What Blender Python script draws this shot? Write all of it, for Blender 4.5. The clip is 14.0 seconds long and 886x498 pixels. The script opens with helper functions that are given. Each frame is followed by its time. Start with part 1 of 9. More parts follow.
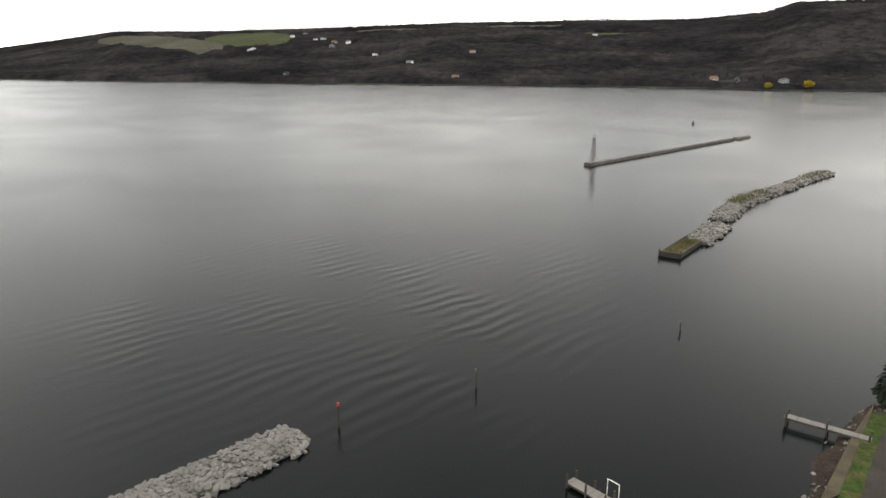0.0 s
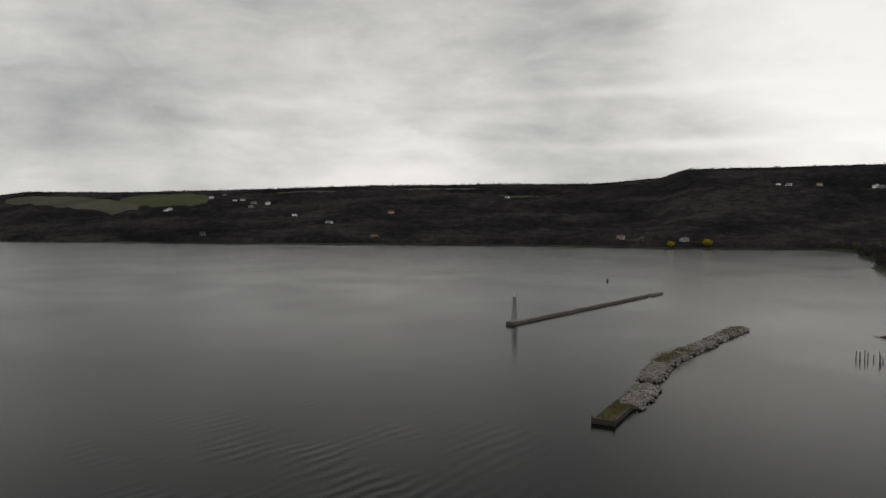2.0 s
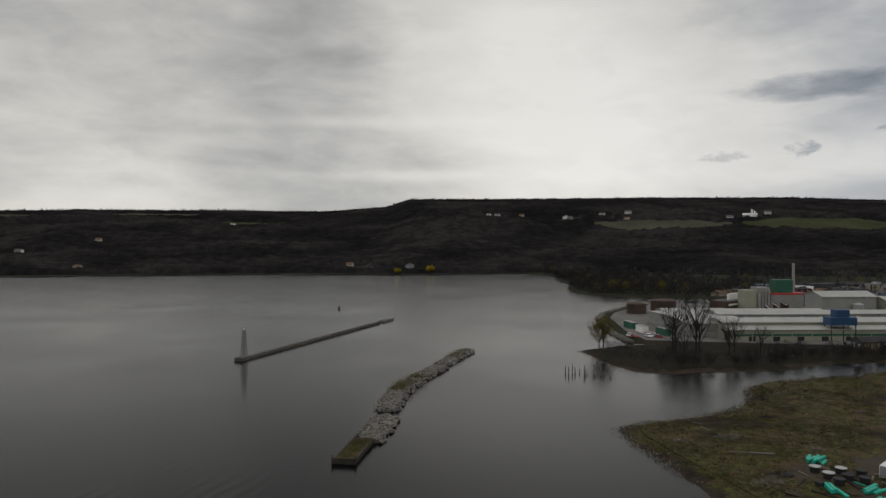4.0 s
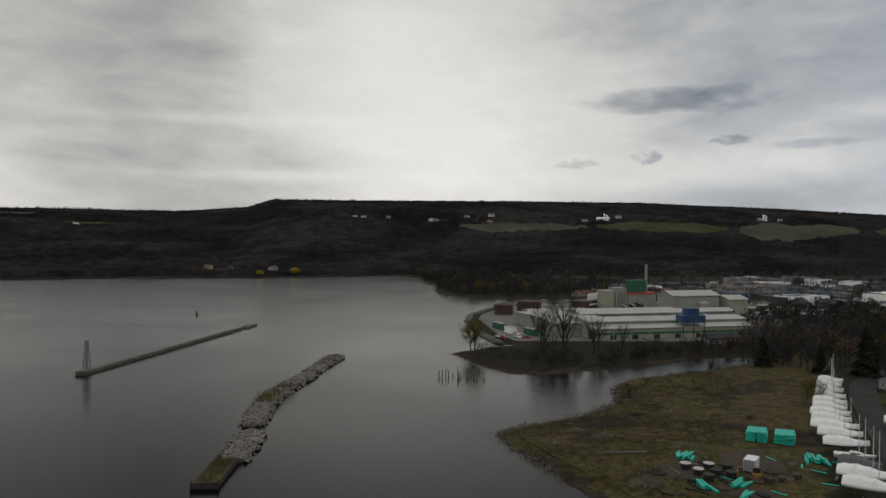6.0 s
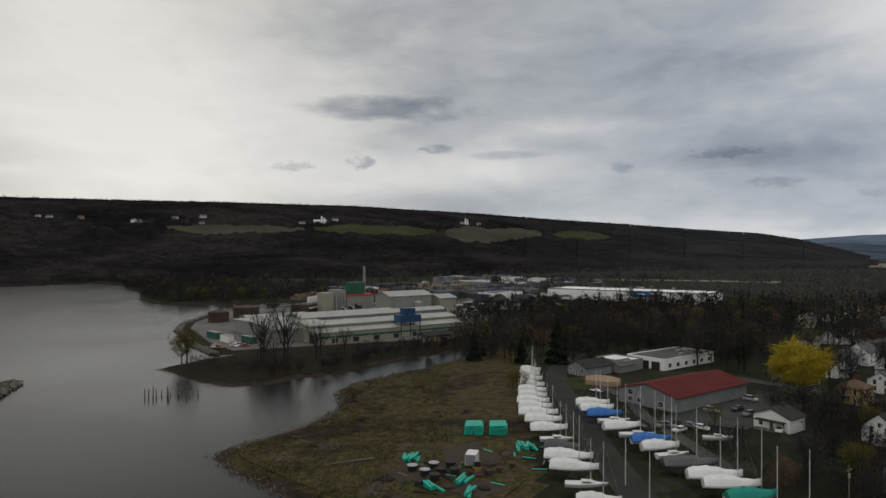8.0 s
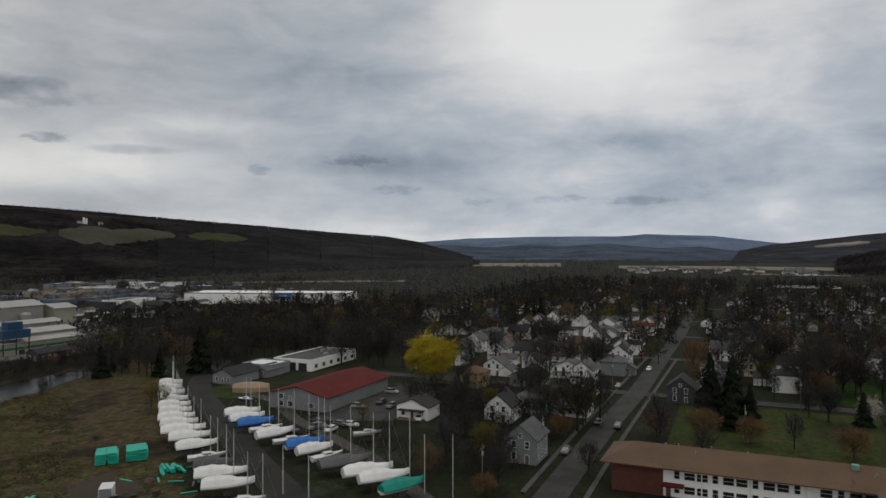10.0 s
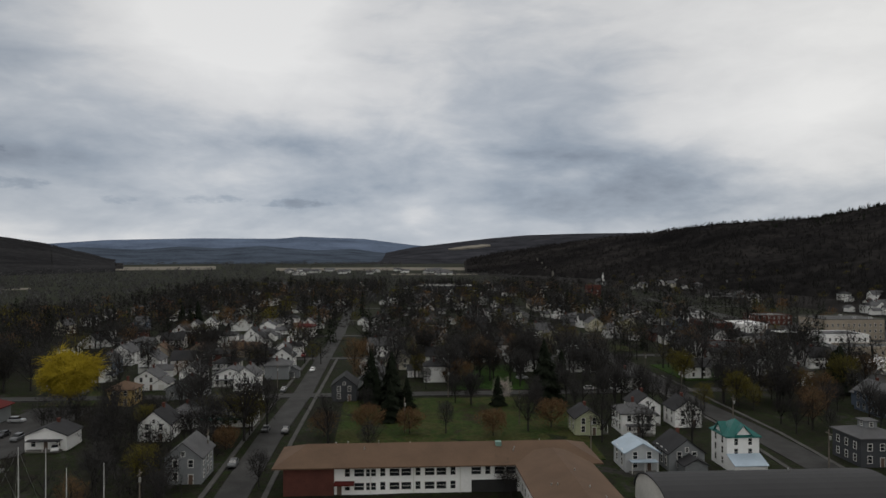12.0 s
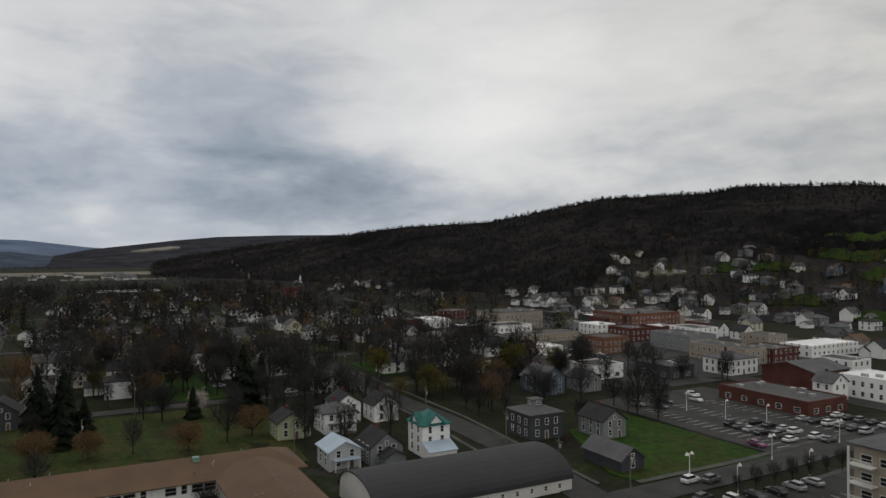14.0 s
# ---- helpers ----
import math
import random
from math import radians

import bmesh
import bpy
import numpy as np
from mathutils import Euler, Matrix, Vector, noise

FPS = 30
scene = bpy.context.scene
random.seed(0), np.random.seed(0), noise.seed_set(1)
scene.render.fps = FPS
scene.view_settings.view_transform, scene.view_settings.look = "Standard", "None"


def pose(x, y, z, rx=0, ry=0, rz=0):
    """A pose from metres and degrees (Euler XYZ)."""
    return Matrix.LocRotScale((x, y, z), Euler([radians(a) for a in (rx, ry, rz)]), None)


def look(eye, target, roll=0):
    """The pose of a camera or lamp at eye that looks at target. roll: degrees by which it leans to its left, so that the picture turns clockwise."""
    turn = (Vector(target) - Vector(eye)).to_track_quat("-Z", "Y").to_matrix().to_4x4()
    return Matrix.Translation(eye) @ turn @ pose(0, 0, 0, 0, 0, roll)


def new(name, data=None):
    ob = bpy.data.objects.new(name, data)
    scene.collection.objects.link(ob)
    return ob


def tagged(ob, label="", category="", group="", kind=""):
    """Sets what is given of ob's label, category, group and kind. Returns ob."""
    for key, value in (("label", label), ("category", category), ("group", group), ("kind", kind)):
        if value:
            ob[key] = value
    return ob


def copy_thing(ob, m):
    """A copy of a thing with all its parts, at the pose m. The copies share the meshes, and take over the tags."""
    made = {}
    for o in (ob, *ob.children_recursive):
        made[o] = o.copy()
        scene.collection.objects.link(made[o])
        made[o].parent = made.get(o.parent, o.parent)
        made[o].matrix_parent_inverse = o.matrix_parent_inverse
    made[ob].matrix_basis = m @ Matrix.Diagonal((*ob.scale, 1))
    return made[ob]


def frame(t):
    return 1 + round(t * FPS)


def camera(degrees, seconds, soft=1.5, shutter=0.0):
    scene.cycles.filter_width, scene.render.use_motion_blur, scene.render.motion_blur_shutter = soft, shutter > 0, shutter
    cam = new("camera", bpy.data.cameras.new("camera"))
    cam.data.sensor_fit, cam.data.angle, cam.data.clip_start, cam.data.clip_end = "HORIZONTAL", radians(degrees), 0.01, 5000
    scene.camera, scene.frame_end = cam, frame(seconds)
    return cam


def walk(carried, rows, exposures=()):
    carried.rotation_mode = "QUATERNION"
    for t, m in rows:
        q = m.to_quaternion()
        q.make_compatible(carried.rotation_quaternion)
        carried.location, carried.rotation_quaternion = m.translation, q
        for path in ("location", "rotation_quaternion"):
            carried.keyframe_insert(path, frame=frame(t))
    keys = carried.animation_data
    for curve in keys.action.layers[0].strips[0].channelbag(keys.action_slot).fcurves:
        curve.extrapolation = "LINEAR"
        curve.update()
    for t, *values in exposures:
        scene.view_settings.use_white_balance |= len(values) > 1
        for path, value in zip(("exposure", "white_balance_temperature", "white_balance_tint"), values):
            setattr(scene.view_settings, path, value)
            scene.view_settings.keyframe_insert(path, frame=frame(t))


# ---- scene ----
cam = camera(64.2, 14.0)
# seconds, place, heading to the left of +y, pitch, lean
PATH = [
    (0, 8.85, 41.39, 49.91, 184.65, -15.58, -0.13),
    (0.5, 9.19, 38.17, 49.88, 182.66, -15.60, -0.25),
    (1, 9.10, 34.91, 49.91, 182.77, -13.08, -0.19),
    (1.5, 9.10, 32.11, 49.99, 182.92, -8.30, -0.21),
    (2, 9.06, 29.82, 50.02, 178.12, -2.93, -0.01),
    (2.5, 9.21, 27.66, 50.00, 169.64, -0.79, -0.17),
    (3, 9.36, 25.08, 49.97, 164.57, -0.74, -0.08),
    (3.5, 9.11, 22.41, 50.05, 160.72, -0.74, -0.00),
    (4, 8.74, 19.69, 50.08, 156.35, -0.70, 0.04),
    (4.2, 8.60, 18.70, 50.11, 154.90, -0.67, 0.06),
    (6.5, 5.99, 8.54, 49.87, 144.35, -0.48, 0.22),
    (7, 4.73, 6.46, 49.93, 142.50, -0.42, 0.15),
    (7.5, 3.26, 5.03, 50.04, 134.23, -0.37, 0.04),
    (8, 2.28, 3.62, 50.15, 122.76, -0.30, -0.05),
    (8.5, 1.74, 2.13, 50.22, 112.91, -0.28, 0.01),
    (8.7, 1.45, 1.58, 50.19, 109.14, -0.23, 0.03),
    (10.8, -3.56, -3.05, 50.05, 85.73, -0.11, 0.01),
    (11, -3.96, -3.20, 49.98, 83.00, -0.07, 0.04),
    (11.5, -4.89, -3.61, 49.98, 75.32, -0.01, 0.04),
    (12, -5.80, -4.13, 50.01, 66.53, 0.03, -0.01),
    (12.5, -6.24, -4.12, 50.01, 59.02, 0.05, -0.03),
    (13, -6.69, -3.95, 49.89, 50.46, 0.13, -0.17),
    (13.5, -7.50, -3.84, 49.90, 43.36, 0.11, -0.23),
    (14, -8.48, -4.10, 49.85, 42.25, 0.15, -0.20),
]


def aim(x, y, z, yaw, pitch, lean):
    return pose(x, y, z) @ pose(0, 0, 0, 0, 0, yaw) @ pose(0, 0, 0, 90 + pitch) @ pose(0, 0, 0, 0, 0, lean)


walk(cam, [(t, aim(*row)) for t, *row in PATH],
     [(0.0, 1.42), (0.5, 1.5), (1.0, 1.42), (1.3, 0.9), (1.6, 0.34), (2.0, 0.03), (3.0, -0.2), (8.0, -0.22), (11.0, -0.18), (14.0, -0.18)])

# ---- world, sun ----
SUN_AZ, SUN_EL = 88.0, 62.0


def heading(az, el):
    a, e = radians(az), radians(el)
    return Vector((-math.sin(a) * math.cos(e), math.cos(a) * math.cos(e), math.sin(e)))


class Nodes:
    """Short hand for building a node tree."""

    def __init__(self, tree):
        self.tree = tree
        tree.nodes.clear()

    def add(self, kind, **settings):
        node = self.tree.nodes.new(kind)
        for key, value in settings.items():
            if key == "op":
                node.operation = value
            elif key == "sky":
                node.sky_type = value
            elif key == "blend":
                node.data_type, node.blend_type = "RGBA", value
        return node

    def link(self, a, b):
        self.tree.links.new(a, b)

    def put(self, socket, value):
        if isinstance(value, bpy.types.NodeSocket):
            self.link(value, socket)
        else:
            socket.default_value = value

    def math(self, op, a, b=0.0, clamp=False):
        n = self.add("ShaderNodeMath", op=op)
        n.use_clamp = clamp
        self.put(n.inputs[0], a)
        self.put(n.inputs[1], b)
        return n.outputs[0]

    def vmath(self, op, a, b=(0, 0, 0)):
        n = self.add("ShaderNodeVectorMath", op=op)
        self.put(n.inputs[0], a)
        self.put(n.inputs[1], b)
        return n.outputs["Value"] if op == "DOT_PRODUCT" else n.outputs[0]

    def noise(self, vector, scale, detail=4.0, rough=0.55, distort=0.0):
        n = self.add("ShaderNodeTexNoise")
        if vector is not None:
            self.link(vector, n.inputs["Vector"])
        n.inputs["Scale"].default_value, n.inputs["Detail"].default_value = scale, detail
        n.inputs["Roughness"].default_value, n.inputs["Distortion"].default_value = rough, distort
        return n.outputs["Fac"]

    def ramp(self, fac, stops):
        n = self.add("ShaderNodeValToRGB")
        self.link(fac, n.inputs[0])
        while len(n.color_ramp.elements) < len(stops):
            n.color_ramp.elements.new(0.5)
        for e, (p, c) in zip(n.color_ramp.elements, stops):
            e.position, e.color = p, (*c, 1) if len(c) == 3 else c
        return n.outputs[0]

    def mix(self, fac, a, b, blend="MIX"):
        n = self.add("ShaderNodeMix", blend=blend)
        self.put(n.inputs[0], fac)
        self.put(n.inputs[6], a if isinstance(a, bpy.types.NodeSocket) else (*a, 1))
        self.put(n.inputs[7], b if isinstance(b, bpy.types.NodeSocket) else (*b, 1))
        return n.outputs[2]


def make_world():
    world = bpy.data.worlds.new("overcast")
    scene.world = world
    world.use_nodes = True
    n = Nodes(world.node_tree)
    out, back = n.add("ShaderNodeOutputWorld"), n.add("ShaderNodeBackground")
    sky = n.add("ShaderNodeTexSky", sky="NISHITA")
    sky.sun_disc, sky.sun_elevation, sky.sun_rotation = False, radians(SUN_EL), radians(-SUN_AZ)
    way = n.add("ShaderNodeTexCoord").outputs["Generated"]
    split = n.add("ShaderNodeSeparateXYZ")
    n.link(way, split.inputs[0])
    rise = n.math("MAXIMUM", split.outputs[2], 0.0)
    up = n.math("ADD", rise, 0.16)
    plan = n.add("ShaderNodeCombineXYZ")
    n.link(n.math("DIVIDE", split.outputs[0], up), plan.inputs[0])
    n.link(n.math("DIVIDE", split.outputs[1], up), plan.inputs[1])
    flat = plan.outputs[0]
    # cloud sheets: wide banks overhead, then layered puffs drawn out level
    banks = n.noise(flat, 0.42, 2.5, 0.5, 0.2)
    rag = n.noise(flat, 1.5, 7.0, 0.58, 0.15)
    drawn = n.add("ShaderNodeMapping")
    n.link(way, drawn.inputs["Vector"])
    drawn.inputs["Scale"].default_value = (1.0, 1.0, 2.6)
    puff = n.noise(drawn.outputs[0], 3.4, 8.0, 0.58, 0.2)
    wisp = n.noise(drawn.outputs[0], 9.0, 5.0, 0.55, 0.6)
    layered = n.add("ShaderNodeMapping")
    n.link(way, layered.inputs["Vector"])
    layered.inputs["Scale"].default_value = (1.0, 1.0, 3.8)
    streak = n.noise(layered.outputs[0], 2.4, 7.0, 0.55, 0.15)
    deep = n.math("ADD", n.math("ADD", n.math("MULTIPLY", banks, 0.10), n.math("MULTIPLY", rag, 0.08)), n.math("ADD", n.math("MULTIPLY", puff, 0.34), n.math("MULTIPLY", wisp, 0.18)))
    deep = n.math("ADD", deep, n.math("MULTIPLY", streak, 0.30))

    def lobe(az, el, power):
        d = n.math("MAXIMUM", n.vmath("DOT_PRODUCT", way, tuple(heading(az, el))), 0.0)
        return n.math("POWER", d, power)

    # thin bright places in the sheet, and the thick dark ones
    parts = [(83, 19, 110.0, 0.30), (82, 24, 40.0, 0.14), (146, 10, 45.0, 0.25), (154, 16, 60.0, 0.10), (38, 12, 60.0, 0.12), (30, 30, 10.0, 0.13), (178, 7, 40.0, 0.05),
             (102, 15, 70.0, -0.08), (62, 16, 160.0, -0.02), (160, 26, 20.0, -0.02), (190, 48, 5.0, -0.05)]
    level = n.math("ADD", n.math("MULTIPLY", n.math("SUBTRACT", deep, 0.5), 0.84), 0.525)
    for az, el, power, amount in parts:
        level = n.math("ADD", level, n.math("MULTIPLY", lobe(az, el, power), amount))
    bearing = n.math("ARCTAN2", n.math("MULTIPLY", split.outputs[0], -1.0), split.outputs[1])
    ragged = n.math("MULTIPLY", n.math("SUBTRACT", puff, 0.5), 3.0)

    def spread(az, el, wide, high, rough):
        u = n.math("DIVIDE", n.math("SUBTRACT", bearing, radians(az)), radians(wide))
        v = n.math("DIVIDE", n.math("SUBTRACT", split.outputs[2], math.sin(radians(el))), radians(high))
        return n.math("ADD", n.math("ADD", n.math("MULTIPLY", u, u), n.math("MULTIPLY", v, v)), rough)

    # long level bands
    for az, el, wide, high, amount in ((82, 8.2, 11, 1.3, -0.10), (60, 7.2, 9, 1.0, -0.06), (54, 4.2, 28, 3.8, -0.17), (83, 5.6, 9, 0.8, 0.06), (121, 6.0, 12, 1.8, 0.13), (113, 9.3, 7, 0.7, 0.08),
                                       (97, 6.6, 8, 0.8, -0.07), (40, 9.6, 10, 2.0, 0.08), (168, 6.2, 13, 1.2, -0.05), (163, 9.4, 9, 0.5, 0.07), (160, 5.2, 9, 0.5, 0.08), (90, 4.0, 14, 2.5, -0.05)):
        level = n.math("ADD", level, n.math("MULTIPLY", n.math("EXPONENT", n.math("MULTIPLY", spread(az, el, wide, high, ragged), -1.0)), amount * 0.8))
    # single small dark clouds low in the sky
    edge = n.math("MULTIPLY", n.math("SUBTRACT", n.noise(drawn.outputs[0], 42.0, 4.0, 0.65), 0.5), 4.5)
    smooth = n.math("MULTIPLY", n.math("SUBTRACT", n.noise(drawn.outputs[0], 14.0, 6.0, 0.55), 0.5), 2.6)
    for az, el, wide, high, amount in ((127.3, 10.9, 7.6, 1.15, 0.17), (134.6, 6.3, 2.0, 0.42, 0.12), (129.4, 6.6, 1.2, 0.55, 0.14), (123.2, 7.7, 1.5, 0.38, 0.12), (117.5, 7.2, 3.6, 0.42, 0.09), (101.0, 6.9, 2.4, 0.55, 0.09), (108.5, 6.0, 0.9, 0.5, 0.07),
                                       (97.5, 4.6, 2.2, 0.4, 0.06), (84.5, 3.9, 3.0, 0.35, 0.07), (78, 3.6, 2.6, 0.4, 0.07), (91, 3.6, 1.4, 0.4, 0.05)):
        far = spread(az, el, wide, high, smooth if wide > 3 else edge)
        inside = n.math("SUBTRACT", 1.0, far, True)
        inside = n.math("POWER", inside, 0.95)
        level = n.math("SUBTRACT", level, n.math("MULTIPLY", inside, amount))
    grey = n.ramp(level, [(0.30, (0.20, 0.21, 0.23)), (0.42, (0.37, 0.37, 0.37)), (0.52, (0.57, 0.565, 0.545)), (0.62, (0.80, 0.78, 0.73)), (0.78, (1.0, 0.98, 0.93))])
    blue = n.ramp(level, [(0.30, (0.20, 0.24, 0.31)), (0.42, (0.345, 0.405, 0.49)), (0.52, (0.535, 0.58, 0.645)), (0.62, (0.80, 0.81, 0.83)), (0.78, (1.0, 1.0, 1.0))])
    cool = n.math("MULTIPLY", n.math("ADD", n.vmath("DOT_PRODUCT", way, tuple(heading(72, 0))), -0.25), 1.35, True)
    colour = n.mix(cool, grey, blue)
    # pale strip low over the hills
    low = n.math("POWER", n.math("SUBTRACT", 1.0, rise, True), 14.0)
    colour = n.mix(n.math("MULTIPLY", low, 0.14), colour, (0.66, 0.65, 0.62))
    clear = n.vmath("SCALE", sky.outputs[0])
    clear.node.inputs["Scale"].default_value = 0.08
    both = n.mix(0.97, clear, colour)
    # an overcast sky: dimmer half way up, brightest overhead
    thick = n.math("ADD", n.math("SUBTRACT", 1.06, rise), n.math("MULTIPLY", n.math("MULTIPLY", rise, rise), 1.2))
    # extra brightness added beyond the view towards the lake, to light house walls
    thin = n.math("DIVIDE", n.math("SUBTRACT", n.vmath("DOT_PRODUCT", way, tuple(heading(278, 38))), 0.3), 0.7, True)
    thick = n.math("MULTIPLY", thick, n.math("ADD", n.math("MULTIPLY", thin, 0.7), 1.0))
    dim = n.vmath("SCALE", both)
    n.link(thick, dim.node.inputs["Scale"])
    n.link(dim, back.inputs["Color"])
    back.inputs["Strength"].default_value = 1.0
    n.link(back.outputs[0], out.inputs[0])


make_world()
sun = new("sun", bpy.data.lights.new("sun", "SUN"))
sun.data.energy, sun.data.angle, sun.data.color = 0.5, radians(25), (1.0, 0.96, 0.91)
sun.matrix_world = look(heading(SUN_AZ, SUN_EL) * 100, (0, 0, 0))

# ---- materials ----
MATS = {}


def soft_leafage(n, bsdf):
    """Twigs and leaves scatter light as a mass: their normals lean towards the sky."""
    normal = n.add("ShaderNodeNewGeometry").outputs["Normal"]
    n.link(n.vmath("NORMALIZE", n.vmath("ADD", n.vmath("MULTIPLY", normal, (0.8, 0.8, 0.8)), (0, 0, 0.8))), bsdf.inputs["Normal"])


def surface(name, colour, rough=0.8, vary=0.25, scale=1.0, bump=0.0, grain=None, metal=0.0, second=None, alone=0.0, spec=0.3, leafy=False):
    """A weathered surface: stains at one scale, grain at ten times that, relief, and a shade of its own for each object."""
    if name in MATS:
        return MATS[name]
    m = bpy.data.materials.new(name)
    m.use_nodes = True
    n = Nodes(m.node_tree)
    out, bsdf = n.add("ShaderNodeOutputMaterial"), n.add("ShaderNodeBsdfPrincipled")
    n.link(bsdf.outputs[0], out.inputs[0])
    place = n.add("ShaderNodeTexCoord").outputs["Object"]
    big, fine = n.noise(place, 0.35 * scale, 4.0), n.noise(place, 4.0 * scale, 5.0, 0.65)
    dark = tuple(c * (1 - vary) for c in colour)
    light = tuple(min(1, c * (1 + vary)) for c in (second or colour))
    both = n.math("ADD", n.math("MULTIPLY", big, 0.6), n.math("MULTIPLY", fine, 0.4))
    col = n.ramp(both, [(0.36, dark), (0.64, light)])
    if alone:
        info = n.add("ShaderNodeObjectInfo").outputs["Random"]
        shade = n.math("ADD", n.math("MULTIPLY", info, 2 * alone), 1 - alone)
        col = n.mix(1.0, col, n.ramp(shade, [(0.0, (0, 0, 0)), (1.0, (1, 1, 1))]), "MULTIPLY")
    n.put(bsdf.inputs["Base Color"], col)
    n.put(bsdf.inputs["Roughness"], n.math("ADD", n.math("MULTIPLY", fine, 0.2), rough - 0.1, True))
    bsdf.inputs["Metallic"].default_value = metal
    bsdf.inputs["Specular IOR Level"].default_value = spec
    height = fine
    if grain:
        w = n.add("ShaderNodeTexWave")
        w.wave_type, w.bands_direction = "BANDS", grain[0]
        n.link(place, w.inputs["Vector"])
        w.inputs["Scale"].default_value, w.inputs["Distortion"].default_value = grain[1], grain[2]
        height = w.outputs["Fac"]
    if bump or grain:
        b = n.add("ShaderNodeBump")
        b.inputs["Strength"].default_value, b.inputs["Distance"].default_value = bump or 0.4, 0.012 if grain else 0.05
        n.link(height, b.inputs["Height"])
        n.link(b.outputs[0], bsdf.inputs["Normal"])
    if leafy:
        soft_leafage(n, bsdf)
    MATS[name] = m
    return m


def water_surface():
    m = bpy.data.materials.new("lake_water")
    m.use_nodes = True
    n = Nodes(m.node_tree)
    out, bsdf = n.add("ShaderNodeOutputMaterial"), n.add("ShaderNodeBsdfPrincipled")
    n.link(bsdf.outputs[0], out.inputs[0])
    place = n.add("ShaderNodeTexCoord").outputs["Object"]
    bsdf.inputs["Base Color"].default_value = (0.002, 0.003, 0.0028, 1)
    bsdf.inputs["IOR"].default_value = 1.19
    turned = n.add("ShaderNodeMapping")
    n.link(place, turned.inputs["Vector"])
    turned.inputs["Rotation"].default_value = (0, 0, radians(28))
    turned.inputs["Scale"].default_value = (0.55, 1.0, 1.0)
    calm = n.noise(place, 0.012, 3.0, 0.5, 0.5)
    n.put(bsdf.inputs["Roughness"], n.ramp(calm, [(0.35, (0.17, 0.17, 0.17)), (0.65, (0.22, 0.22, 0.22))]))
    ripple = n.noise(turned.outputs[0], 1.1, 4.0, 0.6)
    # a passing boat's wake: long crests that cross the harbour mouth
    crest = n.add("ShaderNodeTexWave")
    crest.wave_type, crest.bands_direction = "BANDS", "X"
    slant = n.add("ShaderNodeMapping")
    n.link(place, slant.inputs["Vector"])
    slant.inputs["Rotation"].default_value = (0, 0, radians(40))
    n.link(slant.outputs[0], crest.inputs["Vector"])
    crest.inputs["Scale"].default_value, crest.inputs["Distortion"].default_value = 0.085, 4.5
    crest.inputs["Detail"].default_value, crest.inputs["Detail Scale"].default_value = 2.0, 0.6
    off = n.vmath("SUBTRACT", place, (30, -88, 0))
    reach = n.add("ShaderNodeVectorMath", op="LENGTH")
    n.link(off, reach.inputs[0])
    wake = n.math("SUBTRACT", 1.0, n.math("DIVIDE", reach.outputs["Value"], 78.0), True)
    wake = n.math("MULTIPLY", wake, n.ramp(n.noise(place, 0.045, 3.0), [(0.42, (0, 0, 0)), (0.62, (1, 1, 1))]))
    b = n.add("ShaderNodeBump")
    b.inputs["Strength"].default_value, b.inputs["Distance"].default_value = 0.5, 0.05
    n.link(n.math("ADD", n.math("MULTIPLY", ripple, 0.8), n.math("MULTIPLY", n.math("MULTIPLY", crest.outputs["Fac"], wake), 3.5)), b.inputs["Height"])
    n.link(b.outputs[0], bsdf.inputs["Normal"])
    return m


WATER = water_surface()
def turf(name, colours, scale=1.0, rough=0.95, reach=0.24):
    """Ground cover: patches of several growths, broken up at three scales, with fine relief."""
    m = bpy.data.materials.new(name)
    m.use_nodes = True
    n = Nodes(m.node_tree)
    out, bsdf = n.add("ShaderNodeOutputMaterial"), n.add("ShaderNodeBsdfPrincipled")
    n.link(bsdf.outputs[0], out.inputs[0])
    place = n.add("ShaderNodeTexCoord").outputs["Object"]
    wide, mid, fine = n.noise(place, 0.022 * scale, 4.0, 0.6, 0.6), n.noise(place, 0.16 * scale, 5.0, 0.65, 0.4), n.noise(place, 1.7 * scale, 5.0, 0.7)
    k = len(colours) - 1
    growth = n.math("ADD", n.math("MULTIPLY", wide, 0.6), n.math("MULTIPLY", mid, 0.4))
    col = n.ramp(growth, [(0.5 - reach / 2 + reach * i / k, c) for i, c in enumerate(colours)])
    tuft = n.math("ADD", n.math("MULTIPLY", n.noise(place, 0.45 * scale, 4.0, 0.65), 0.5), n.math("MULTIPLY", fine, 0.5))
    thick = n.math("ADD", n.math("MULTIPLY", n.math("DIVIDE", n.math("SUBTRACT", tuft, 0.36), 0.28, True), 1.0), 0.45)
    worn = n.vmath("SCALE", col)
    n.link(thick, worn.node.inputs["Scale"])
    n.link(worn, bsdf.inputs["Base Color"])
    bsdf.inputs["Roughness"].default_value = rough
    bsdf.inputs["Specular IOR Level"].default_value = 0.1
    b = n.add("ShaderNodeBump")
    b.inputs["Strength"].default_value, b.inputs["Distance"].default_value = 0.6, 0.3
    n.link(n.math("ADD", mid, n.math("MULTIPLY", fine, 0.5)), b.inputs["Height"])
    n.link(b.outputs[0], bsdf.inputs["Normal"])
    MATS[name] = m
    return m


